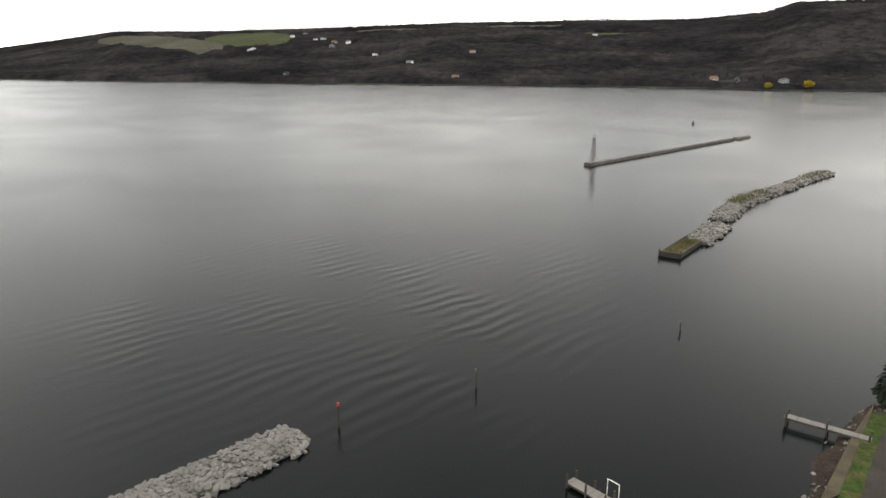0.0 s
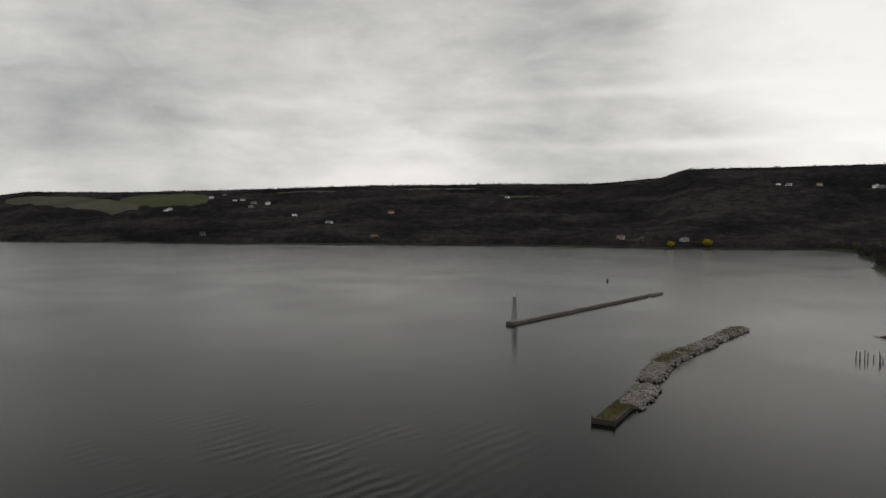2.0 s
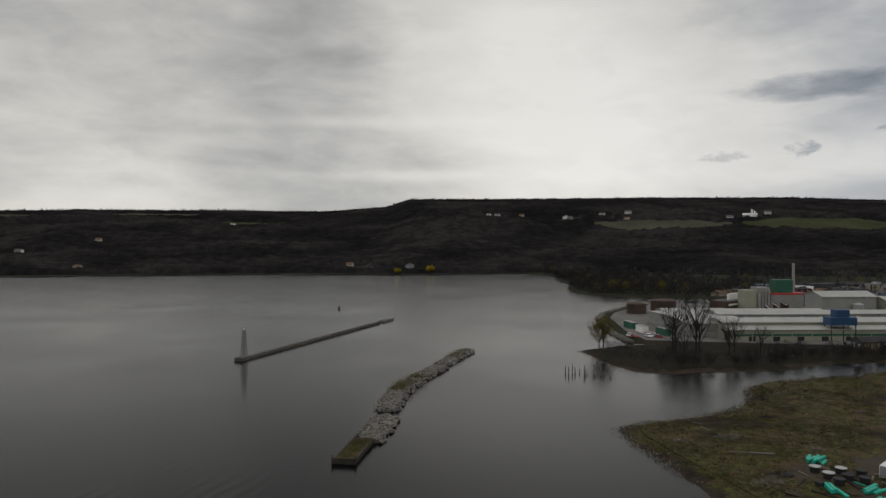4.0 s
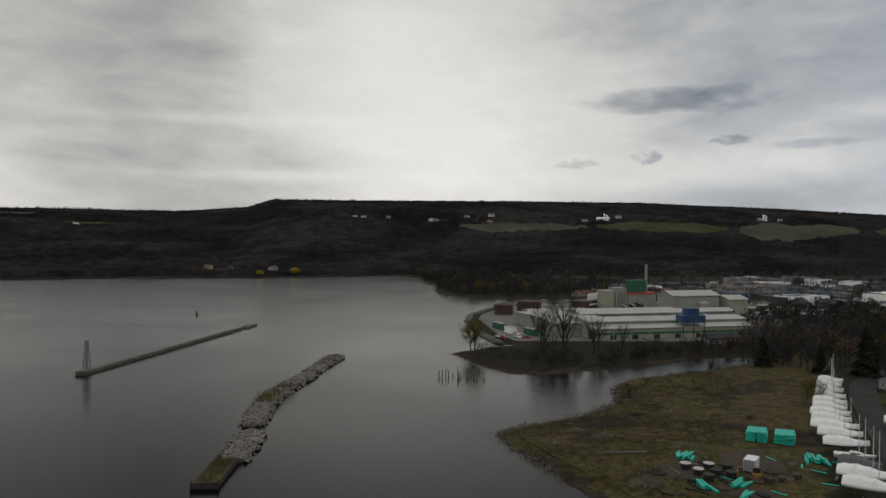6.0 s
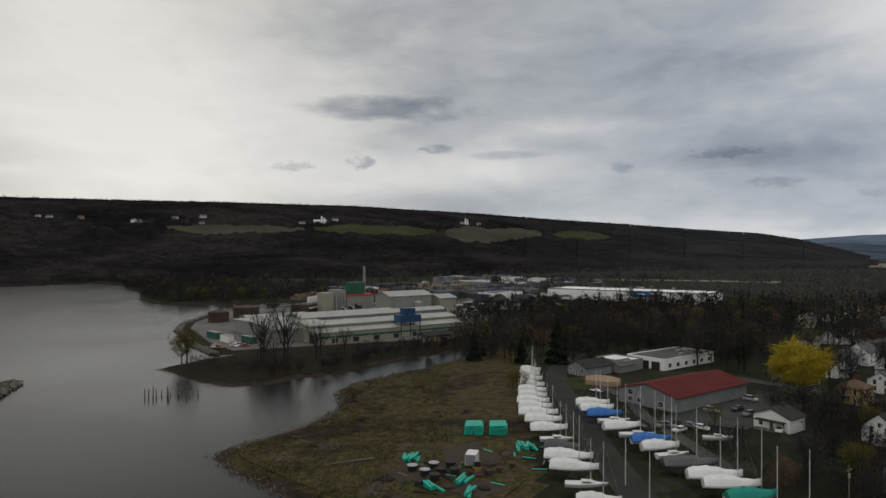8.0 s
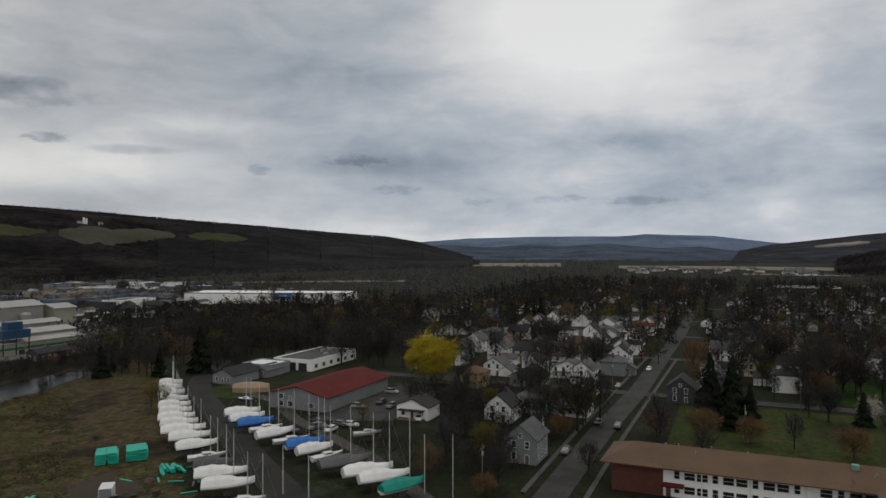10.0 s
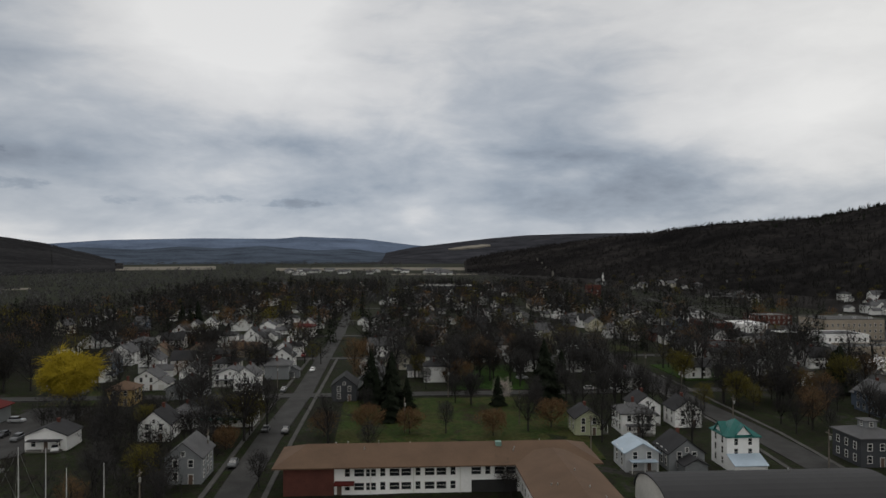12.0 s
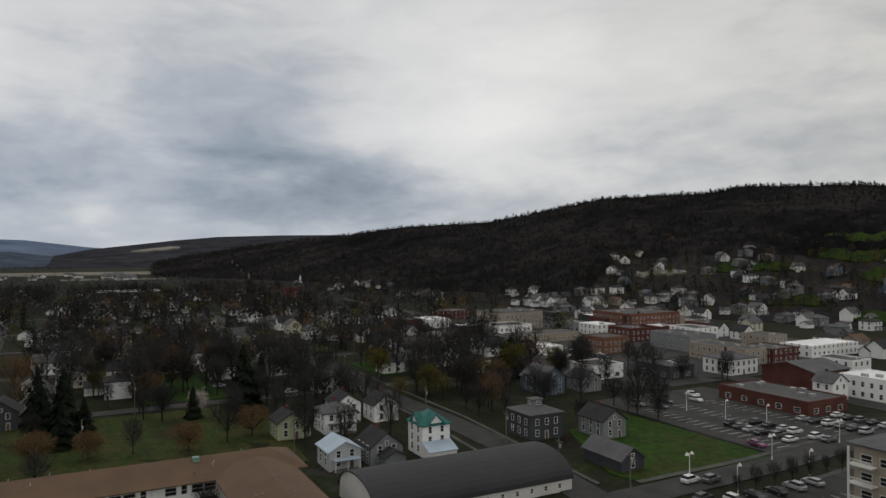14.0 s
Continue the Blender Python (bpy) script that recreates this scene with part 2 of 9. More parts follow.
GRASS = turf("rough_grass", [(0.020, 0.014, 0.010), (0.034, 0.025, 0.015), (0.030, 0.032, 0.010), (0.052, 0.036, 0.019), (0.070, 0.050, 0.026), (0.048, 0.048, 0.015), (0.028, 0.021, 0.014), (0.062, 0.065, 0.018), (0.062, 0.044, 0.024)], 1.3, 0.95, 0.19)
PARK = turf("park_grass", [(0.0272, 0.0224, 0.0128), (0.0272, 0.0336, 0.0104), (0.0240, 0.0448, 0.0080), (0.0496, 0.0464, 0.0160), (0.0256, 0.0400, 0.0088), (0.0400, 0.0304, 0.0160)], 1.8)
LAWN = turf("mown_lawn", [(0.0128, 0.0288, 0.0048), (0.0208, 0.0496, 0.0072), (0.0272, 0.0528, 0.0080), (0.0336, 0.0432, 0.0112)])
TOWN = turf("town_ground", [(0.0098, 0.0086, 0.0073), (0.0172, 0.0147, 0.0104), (0.0134, 0.0208, 0.0055), (0.0184, 0.0159, 0.0122), (0.0165, 0.0269, 0.0061), (0.0318, 0.0294, 0.0269)], 1.6)
SCRUB = turf("scrubland", [(0.0077, 0.0064, 0.0051), (0.0128, 0.0102, 0.0070), (0.0115, 0.0128, 0.0051), (0.0192, 0.0147, 0.0102), (0.0102, 0.0090, 0.0064)], 1.5)
MUD = turf("muddy_bank", [(0.0165, 0.0128, 0.0097), (0.0300, 0.0225, 0.0165), (0.0413, 0.0323, 0.0240)], 2.5)
FOREST = surface("bare_woodland", (0.026, 0.0245, 0.0242), 1.0, 0.3, 0.06, 0.2, second=(0.032, 0.030, 0.0295), spec=0.0)
# the next two carry the valley's blue haze in their base colour
FAR_HAZE_FOREST = surface("distant_woodland_haze", (0.105, 0.135, 0.195), 1.0, 0.3, 0.012, spec=0.0)
MID_HAZE_FOREST = surface("ridge_woodland_haze", (0.06, 0.075, 0.10), 1.0, 0.4, 0.02, spec=0.0)
# haze before the far west hill, coloured in as a cool grey
HAZEWOOD = surface("far_hill_woodland_haze", (0.036, 0.037, 0.043), 1.0, 0.45, 0.03, spec=0.0)
ASPHALT = surface("asphalt", (0.0336, 0.0329, 0.0321), 0.9, 0.42, 0.5, 0.2)
PAVING = surface("old_pavement", (0.062, 0.060, 0.057), 0.9, 0.4, 0.8, 0.2)
GRAVEL = surface("gravel_yard", (0.0195, 0.0188, 0.0181), 0.95, 0.5, 0.3, 0.4)
CONCRETE = surface("concrete", (0.1275, 0.1215, 0.1105), 0.85, 0.25, 0.5, 0.2)
STONE = surface("pale_boulder", (0.150, 0.139, 0.125), 0.9, 0.35, 0.8, 0.4, alone=0.3)
STONE_DARK = surface("wet_boulder", (0.075, 0.068, 0.061), 0.7, 0.4, 0.8, 0.4, alone=0.3)
TIMBER = surface("weathered_timber", (0.14, 0.12, 0.10), 0.85, 0.35, 1.2, 0.4, grain=("X", 3.0, 3.0))
BARK = surface("bark", (0.0270, 0.0252, 0.0240), 0.95, 0.35, 1.0, 0.4)
GLASS = surface("window_glass", (0.02, 0.022, 0.025), 0.12, 0.2, 0.5, spec=0.5)
TRIM = surface("white_trim", (0.72, 0.71, 0.68), 0.6, 0.08, 0.6)
METAL = surface("galvanised_steel", (0.45, 0.45, 0.45), 0.45, 0.2, 1.0, metal=0.8)


# ---- mesh helpers ----
def box(bm, x0, x1, y0, y1, z0, z1, slot=0):
    v = [bm.verts.new((x, y, z)) for z in (z0, z1) for x, y in ((x0, y0), (x1, y0), (x1, y1), (x0, y1))]
    for f in ((3, 2, 1, 0), (4, 5, 6, 7), (0, 1, 5, 4), (1, 2, 6, 5), (2, 3, 7, 6), (3, 0, 4, 7)):
        bm.faces.new([v[i] for i in f]).material_index = slot


def prism(bm, ring, low, high, slot=0):
    """A solid over a ring of x, y, from low to high."""
    a = [bm.verts.new((x, y, low)) for x, y in ring]
    b = [bm.verts.new((x, y, high)) for x, y in ring]
    bm.faces.new(a[::-1]).material_index = slot
    bm.faces.new(b).material_index = slot
    for i in range(len(ring)):
        j = (i + 1) % len(ring)
        bm.faces.new((a[i], a[j], b[j], b[i])).material_index = slot


def tube(bm, a, b, ra, rb, sides=6, slot=0):
    a, b = Vector(a), Vector(b)
    q = (b - a).to_track_quat("Z", "Y")
    rings = []
    for p, r in ((a, ra), (b, rb)):
        rings.append([bm.verts.new(p + q @ Vector((r * math.cos(k * math.tau / sides), r * math.sin(k * math.tau / sides), 0))) for k in range(sides)])
    for k in range(sides):
        j = (k + 1) % sides
        bm.faces.new((rings[0][k], rings[0][j], rings[1][j], rings[1][k])).material_index = slot
    if sides > 3:
        bm.faces.new(rings[0][::-1]).material_index = slot
        bm.faces.new(rings[1]).material_index = slot


def mesh_of(name, bm, *mats):
    me = bpy.data.meshes.new(name)
    bm.normal_update()
    bm.to_mesh(me)
    bm.free()
    for m in mats:
        me.materials.append(m)
    return me


def part(name, bm, mats, parent, label="", m=None):
    """One mesh object under a thing or a part."""
    data = bm if isinstance(bm, bpy.types.Mesh) else mesh_of(name, bm, *(mats if isinstance(mats, (tuple, list)) else (mats,)))
    ob = new(name, data)
    ob.parent = parent
    if m is not None:
        ob.matrix_basis = m
    return tagged(ob, label)


def thing(name, label, category, m=None, group="", kind=""):
    ob = new(name)
    ob.empty_display_size = 0.5
    if m is not None:
        ob.matrix_basis = m
    return tagged(ob, label, category, group, kind)


def setting(name, me, label, category):
    return tagged(new(name, me), label, category, "", "structure")


def mesh_data(name, verts, faces, *mats):
    me = bpy.data.meshes.new(name)
    me.from_pydata(verts, [], faces)
    for m in mats:
        me.materials.append(m)
    me.update()
    return me


# ---- the lie of the land ----
NEAR_SHORE = [(2600, 500), (1200, 230), (400, 90), (150, 20), (80, -2), (20, -8), (-12, -16), (-27, -33), (-36, -45), (-47, -58), (-66, -68), (-88, -77),
              (-97, -91), (-100, -103), (-105, -124), (-109.5, -133), (-121.5, -134), (-142, -133), (-164, -141), (-179, -156), (-198, -163),
              (-232, -157), (-262, -158), (-292, -158)]
PLANT_SHORE = [(-294, -163), (-274, -172), (-249, -180), (-222, -177), (-196, -184), (-178, -187), (-166, -196), (-169, -221), (-176, -247), (-200, -252), (-226, -249),
               (-211, -258), (-227, -294), (-262, -352), (-284, -378), (-342, -419), (-370, -411), (-406, -412), (-445, -428)]
FAR_SHORE = [(-439, -446), (-419, -466), (-376, -491), (-372, -532), (-396, -590), (-450, -665), (-490, -760), (-535, -835), (-540, -915), (-420, -965), (-242, -1013), (-2, -1076),
             (270, -1107), (600, -1211), (972, -1283), (2000, -1600), (4600, -2300), (4600, 700)]
LAKE = np.array(NEAR_SHORE + PLANT_SHORE + FAR_SHORE, float)


def shore_distance(px, py):
    """Metres to the lake's edge, less than nothing on the water."""
    best, inside = np.full(px.shape, 1e9), np.zeros(px.shape, bool)
    for (ax, ay), (bx, by) in zip(LAKE, np.roll(LAKE, -1, 0)):
        dx, dy = bx - ax, by - ay
        k = np.clip(((px - ax) * dx + (py - ay) * dy) / (dx * dx + dy * dy), 0, 1)
        best = np.minimum(best, np.hypot(px - ax - k * dx, py - ay - k * dy))
        if dy:
            inside ^= ((ay > py) != (by > py)) & (px < ax + (py - ay) / dy * dx)
    return np.where(inside, -best, best)


def graded(lo, hi, step, end_lo, end_hi):
    near = list(np.arange(lo, hi + 0.1, step))
    for end, sign in ((end_lo, -1), (end_hi, 1)):
        s, p = step, near[0] if sign < 0 else near[-1]
        while (p - end) * sign < 0:
            s *= 1.13
            p += sign * s
            near = [p] + near if sign < 0 else near + [p]
    return np.array(near)


def wobble(x, y, size):
    return np.sin(x / size + 1.3 * np.sin(y / size * 0.7)) * np.cos(y / size * 1.1 + 0.8 * np.sin(x / size * 0.6))


def land_height(px, py):
    d = shore_distance(px, py) + 1.6 * wobble(px, py, 4.3) * np.exp(-np.hypot(px, py) / 600) + 0.7 * wobble(px, py, 1.7)
    return np.where(d < 0, np.maximum(d * 0.3, -4), np.minimum(d * 0.28, 1.0 + 0.12 * wobble(px, py, 9) + 0.08 * wobble(px, py, 3.1)))


def make_ground():
    xs, ys = graded(-420, 70, 3.8, -4700, 4700), graded(-440, 330, 3.8, -4700, 4700)
    gx, gy = np.meshgrid(xs, ys)
    z = land_height(gx, gy)
    verts = np.stack([gx, gy, z], -1).reshape(-1, 3).tolist()
    w = len(xs)
    faces = [(j * w + i, j * w + i + 1, (j + 1) * w + i + 1, (j + 1) * w + i) for j in range(len(ys) - 1) for i in range(w - 1)]
    # what covers the land: town lots, the rough spit, the scrubby point and the muddy waterline
    cx, cy = (gx[:-1, :-1] + gx[1:, 1:]) / 2, (gy[:-1, :-1] + gy[1:, 1:]) / 2
    away = shore_distance(cx, cy)
    cover = np.zeros(cx.shape, int)
    cover[(cx > -300) & (cx < -92) & (cy > -170) & (cy < -56) & (cy < -52 + 0.52 * (cx + 118))] = 1
    cover[(cx > -420) & (cx < -160) & (cy < -165) & (cy > -262)] = 2
    cover[(away < 2.4 + 1.5 * wobble(cx, cy, 7.0)) & (np.hypot(cx, cy) < 700)] = 3
    ob = setting("ground", mesh_data("ground", verts, faces, TOWN, GRASS, SCRUB, MUD), "flat valley floor of grass and bare earth along the lake", "ground")
    ob.data.polygons.foreach_set("use_smooth", [True] * len(faces))
    ob.data.polygons.foreach_set("material_index", cover.reshape(-1))
    return ob


make_ground()
setting("water", mesh_data("water", [(-520, -2500, 0), (4700, -2500, 0), (4700, 800, 0), (-520, 800, 0)], [(0, 1, 2, 3)], WATER),
        "grey rippled lake water under an overcast sky", "water")

# ---- hills ----
# heading, metres to foot, metres to ridge, ridge's rise in degrees as seen from the harbour
EAST = [(91, 1700, 3300, -0.75), (94, 1650, 3200, -0.1), (96, 1600, 3150, 0.45), (98.5, 1550, 3050, 0.88), (104, 1450, 2900, 1.3), (108, 1380, 2800, 1.66), (114, 1250, 2650, 2.1), (120, 1150, 2500, 2.6), (130, 1060, 2350, 3.2), (140, 1060, 2200, 3.4),
        (147, 1080, 2150, 3.4), (159, 1010, 2100, 3.4), (161, 1020, 2200, 2.75), (166, 1045, 2250, 2.35), (175, 1070, 2200, 2.35), (184, 1100, 2200, 2.25), (188, 1120, 2200, 2.1),
        (197, 1190, 2300, 1.75), (203, 1300, 2400, 1.55), (209, 1400, 2700, 1.5), (213, 1500, 3200, 0.85), (218, 1700, 3600, 0.1)]
SOUTH = [(66, 3200, 4500, 0.2), (69, 3200, 4500, 0.45), (73, 3200, 4500, 0.95), (78, 3200, 4500, 1.12), (79.5, 3200, 4500, 0.95), (86, 3200, 4500, 0.95), (92, 3200, 4500, 0.8), (96, 3200, 4500, 0.5), (99, 3200, 4500, 0.3), (103, 3200, 4500, 0.1)]
WEST = [(-40, 420, 1250, 4.2), (-10, 470, 1250, 4.4), (10, 500, 1250, 4.3), (12, 500, 1250, 4.6), (19.8, 520, 1250, 4.75), (22, 530, 1270, 4.35), (30, 560, 1300, 4.1), (35, 590, 1350, 3.1), (39, 640, 1400, 2.3),
        (46, 760, 1500, 1.95), (50, 850, 1650, 1.4), (54, 980, 1800, 0.95), (58, 1120, 1950, 0.4), (62, 1280, 2100, -0.2), (65, 1400, 2200, -0.8)]
FAR_WEST = [(42, 2400, 3700, 1.1), (46, 2400, 3700, 1.4), (51, 2400, 3700, 1.42), (56, 2400, 3700, 1.38), (60, 2400, 3700, 1.26), (63, 2400, 3700, 1.0), (69, 2400, 3700, 0.3), (72, 2400, 3700, -0.3), (75, 2400, 3700, -0.75)]


def hill_row(table, az):
    t = np.array(table, float)
    return [float(np.interp(az, t[:, 0], t[:, k])) for k in (1, 2, 3)]


def hill_point(table, az, s, trees=9.0):
    """A place on a hillside: s is 0 at its foot and 1 on its ridge."""
    foot, ridge, rise = hill_row(table, az)
    r = foot + (ridge - foot) * s
    top = max(6.0, 50 + ridge * math.tan(radians(rise)) - trees)
    k = s * s * (3 - 2 * s) * 0.45 + 0.55 * min(s, 1.0) if s <= 1 else 1.0
    z = 0.9 + top * k
    z += (noise.noise((az * 0.35, s * 4, 1)) * 0.05 + noise.noise((az * 1.6, s * 9, 5)) * 0.02) * top * math.sin(math.pi * min(s, 1.0))
    a = radians(az)
    return Vector((-math.sin(a) * r, math.cos(a) * r, z))


def make_hill(name, table, mat, label, steps=26, every=0.5):
    az = np.arange(table[0][0], table[-1][0] + 0.01, every)
    ss = [-0.02] + [k / steps for k in range(steps + 1)] + [1.15]
    verts = [tuple(hill_point(table, a, s)) if s >= 0 else tuple(hill_point(table, a, 0) - Vector((0, 0, 6))) for a in az for s in ss]
    w = len(ss)
    faces = [(i * w + j, (i + 1) * w + j, (i + 1) * w + j + 1, i * w + j + 1) for i in range(len(az) - 1) for j in range(w - 1)]
    ob = setting(name, mesh_data(name, verts, faces, mat), label, "hill")
    ob.data.polygons.foreach_set("use_smooth", [True] * len(faces))


make_hill("hillside_east", EAST, FOREST, "long wooded hillside of bare trees above the far shore")
make_hill("hillside_south", SOUTH, FAR_HAZE_FOREST, "distant wooded hills closing the valley, blue haze in their colour", 10, 1.0)
RIDGE = [(70, 2500, 3700, -0.3), (74, 2500, 3700, 0.15), (77, 2500, 3700, 0.05), (81, 2500, 3700, 0.4), (84, 2500, 3700, 0.2), (87, 2500, 3700, 0.35), (90, 2500, 3700, 0.1), (94, 2500, 3700, 0.3), (98, 2500, 3700, -0.1)]
make_hill("hillside_valley_end", RIDGE, MID_HAZE_FOREST, "lower wooded ridge in front of the distant hills, haze in its colour", 10, 0.5)
make_hill("hillside_far_west", FAR_WEST, HAZEWOOD, "long wooded hill farther up the valley, haze in its colour", 12, 0.5)
make_hill("hillside_west", WEST, FOREST, "steep wooded hillside of bare and evergreen trees behind the town")

# ---- the town's grid: a along its long streets towards the lake, b across them ----
TURN = -20.0
CA, SA = math.cos(radians(TURN)), math.sin(radians(TURN))


def plot(a, b, z=1.0, turn=0.0):
    return pose(a * CA - b * SA, a * SA + b * CA, z, 0, 0, TURN + turn)


def to_plot(x, y):
    return x * CA + y * SA, -x * SA + y * CA


def at(x, y, z=1.0, turn=0.0):
    """A pose from a place in the world, turned with the town."""
    return pose(x, y, z, 0, 0, TURN + turn)


def ribbon(name, line, width, z, mat, label, category="road", kind="structure"):
    """A strip of paving along a line, 4 cm or more over the ground."""
    pts = [Vector((*p, 0)) for p in line]
    fine = []
    for p, q in zip(pts, pts[1:]):
        k = max(1, int((q - p).length / 6))
        fine += [p.lerp(q, i / k) for i in range(k)]
    fine.append(pts[-1])
    verts, faces = [], []
    for i, p in enumerate(fine):
        d = (fine[min(i + 1, len(fine) - 1)] - fine[max(i - 1, 0)]).normalized()
        side = Vector((-d.y, d.x, 0)) * width / 2
        for q in (p + side, p - side):
            verts.append((q.x, q.y, z))
        for q in (p + side, p - side):
            verts.append((q.x, q.y, z - 0.6))
        if i:
            b, c = 4 * (i - 1), 4 * i
            faces += [(b, b + 1, c + 1, c), (b + 2, b, c, c + 2), (b + 1, b + 3, c + 3, c + 1)]
    return tagged(new(name, mesh_data(name, verts, faces, mat)), label, category, "", kind)


def patch(name, ring, z, mat, label, category="ground", low=None):
    bm = bmesh.new()
    prism(bm, ring, (z - 0.5) if low is None else low, z)
    bmesh.ops.recalc_face_normals(bm, faces=bm.faces)
    return setting(name, mesh_of(name, bm, mat), label, category)


# ---- stones, breakwaters, piers ----
rnd = random.Random(7)


def stone_mesh(seed, mat):
    r = random.Random(seed)
    bm = bmesh.new()
    bmesh.ops.create_icosphere(bm, subdivisions=1, radius=0.5)
    for v in bm.verts:
        v.co *= r.uniform(0.75, 1.2)
        v.co.z *= 0.75
    return mesh_of("stone", bm, mat)


STONES = [stone_mesh(k, STONE) for k in range(6)]
DARK_STONES = [stone_mesh(k + 20, STONE_DARK) for k in range(4)]


def stone_verts(seed):
    me = STONES[seed % 6]
    return [tuple(v.co) for v in me.vertices], [tuple(p.vertices) for p in me.polygons]


def along(line, s):
    """The place and direction at share s of a line's length."""
    pts = [Vector((*p, 0)) for p in line]
    lens = [(q - p).length for p, q in zip(pts, pts[1:])]
    want = s * sum(lens)
    for p, q, l in zip(pts, pts[1:], lens):
        if want <= l:
            return p.lerp(q, want / l), (q - p).normalized()
        want -= l
    return pts[-1], (pts[-1] - pts[-2]).normalized()


def rubble(name, line, width, high, label, stones=200, size=1.0, rest=0, top=STONE, group="", worn=0.0):
    """A mound of quarry stone in the water: a core, single stones, and smaller fill."""
    r = random.Random(name + str(line[0]))
    ob = thing(name, label, "breakwater", None, group)
    bm = bmesh.new()
    rings = []
    for i in range(25):
        p, d = along(line, i / 24)
        side = Vector((-d.y, d.x, 0))
        fade = min(1.0, i / 1.5 + 0.25, (24 - i) / 1.5 + 0.25)
        prof = [(-0.5, -1.2), (-0.36, 0.35 * high), (-0.2, 0.75 * high), (0.2, 0.75 * high), (0.36, 0.35 * high), (0.5, -1.2)]
        rings.append([bm.verts.new(p + side * (u * width * fade) + Vector((0, 0, z + r.uniform(-0.1, 0.1)))) for u, z in prof])
    for a, b in zip(rings, rings[1:]):
        for k in range(5):
            bm.faces.new((a[k], a[k + 1], b[k + 1], b[k]))
    bm.faces.new(rings[0][::-1])
    bm.faces.new(rings[-1])
    part("core", bm, top, ob)
    verts, faces = [], []
    for n in range(stones + rest):
        s, u = r.random(), r.uniform(-0.5, 0.5)
        p, d = along(line, s)
        side = Vector((-d.y, d.x, 0))
        end = min(s, 1 - s) * 30
        h = high * max(0.0, 1 - (abs(u) * 2) ** 2.2) * min(1, 0.3 + end)
        k = size * r.uniform(0.6, 1.35) * (1.15 if abs(u) > 0.33 else 0.85)
        q = p + side * (u * width * min(1, 0.45 + end)) + Vector((0, 0, h * 0.78 + r.uniform(-0.15, 0.2)))
        m = Matrix.LocRotScale(q, Euler((r.uniform(-0.5, 0.5), r.uniform(-0.5, 0.5), r.uniform(0, 6.3))), (k * r.uniform(0.9, 1.5), k, k * r.uniform(0.7, 1)))
        if n < stones:
            low = (abs(u) > 0.44 and r.random() < 0.6) or r.random() < worn
            part("stone", r.choice(DARK_STONES if low else STONES), None, ob, "", m)
        else:
            base = len(verts)
            vs, fs = stone_verts(n)
            verts += [tuple(m @ Vector(v)) for v in vs]
            faces += [tuple(base + i for i in f) for f in fs]
    if verts:
        tagged(part("rubble_fill", mesh_data("rubble_fill", verts, faces, STONE), None, ob), "", "", "", "stuff")
    return ob


def tuft_mass(name, spots, mat, blades=40, high=0.7, wide=0.5):
    """Dry grass and weeds as many thin blades round given spots."""
    r = random.Random(len(spots))
    verts, faces = [], []
    for x, y, z, reach in spots:
        for _ in range(blades):
            px, py = x + r.gauss(0, reach), y + r.gauss(0, reach)
            a, h, w = r.uniform(0, 6.3), high * r.uniform(0.4, 1.2), 0.07
            i = len(verts)
            verts += [(px - w * math.cos(a), py - w * math.sin(a), z), (px + w * math.cos(a), py + w * math.sin(a), z),
                      (px + r.uniform(-wide, wide) * 0.5, py + r.uniform(-wide, wide) * 0.5, z + h)]
            faces.append((i, i + 1, i + 2))
    return mesh_data(name, verts, faces, mat)


DRYGRASS = surface("dry_grass", (0.10, 0.08, 0.03), 0.95, 0.35, 1.0, second=(0.08, 0.08, 0.025))
rubble("rubble_jetty", [(35, -41.6), (40, -35.7), (45.4, -29.2), (57, -15.5)], 7.2, 1.5, "pale quarry-stone jetty in dark harbour water", 300, 0.92, 900)
BW = "old breakwater in pieces"
one = rubble("stone_breakwater", [(-43.5, -147), (-50, -157), (-56, -168.5)], 8.5, 1.7, "broken stone breakwater beside a grassy timber crib", 120, 0.9, 200, group=BW, worn=0.7)
two = rubble("stone_breakwater", [(-58.6, -174.5), (-66, -190), (-77, -207), (-90, -222), (-102, -235)], 8.5, 2.0, "long bent stone breakwater with dry weeds on top", 260, 0.95, 500, group=BW, worn=0.7)
three = rubble("stone_breakwater", [(-103.5, -238), (-116, -252.5), (-129.5, -267)], 8.0, 1.8, "outer end of stone breakwater with grass on top", 120, 0.95, 250, group=BW, worn=0.7)
part("dry_growth", tuft_mass("dry_growth", [(-77, -206, 1.6, 2.2), (-83, -213, 1.6, 1.8), (-73, -201, 1.6, 1.6), (-70, -197, 1.5, 1.5)], DRYGRASS, 260, 1.3), None, two, "dry brown weeds")
part("dry_growth", tuft_mass("dry_growth", [(-114, -250, 1.3, 1.8), (-119, -256, 1.3, 2), (-124, -262, 1.3, 1.8)], DRYGRASS, 260, 0.8), None, three, "dry grass")


DARK_TIMBER = surface("dark_wet_timber", (0.042, 0.036, 0.030), 0.85, 0.4, 1.2, 0.4, grain=("X", 3.0, 3.0))


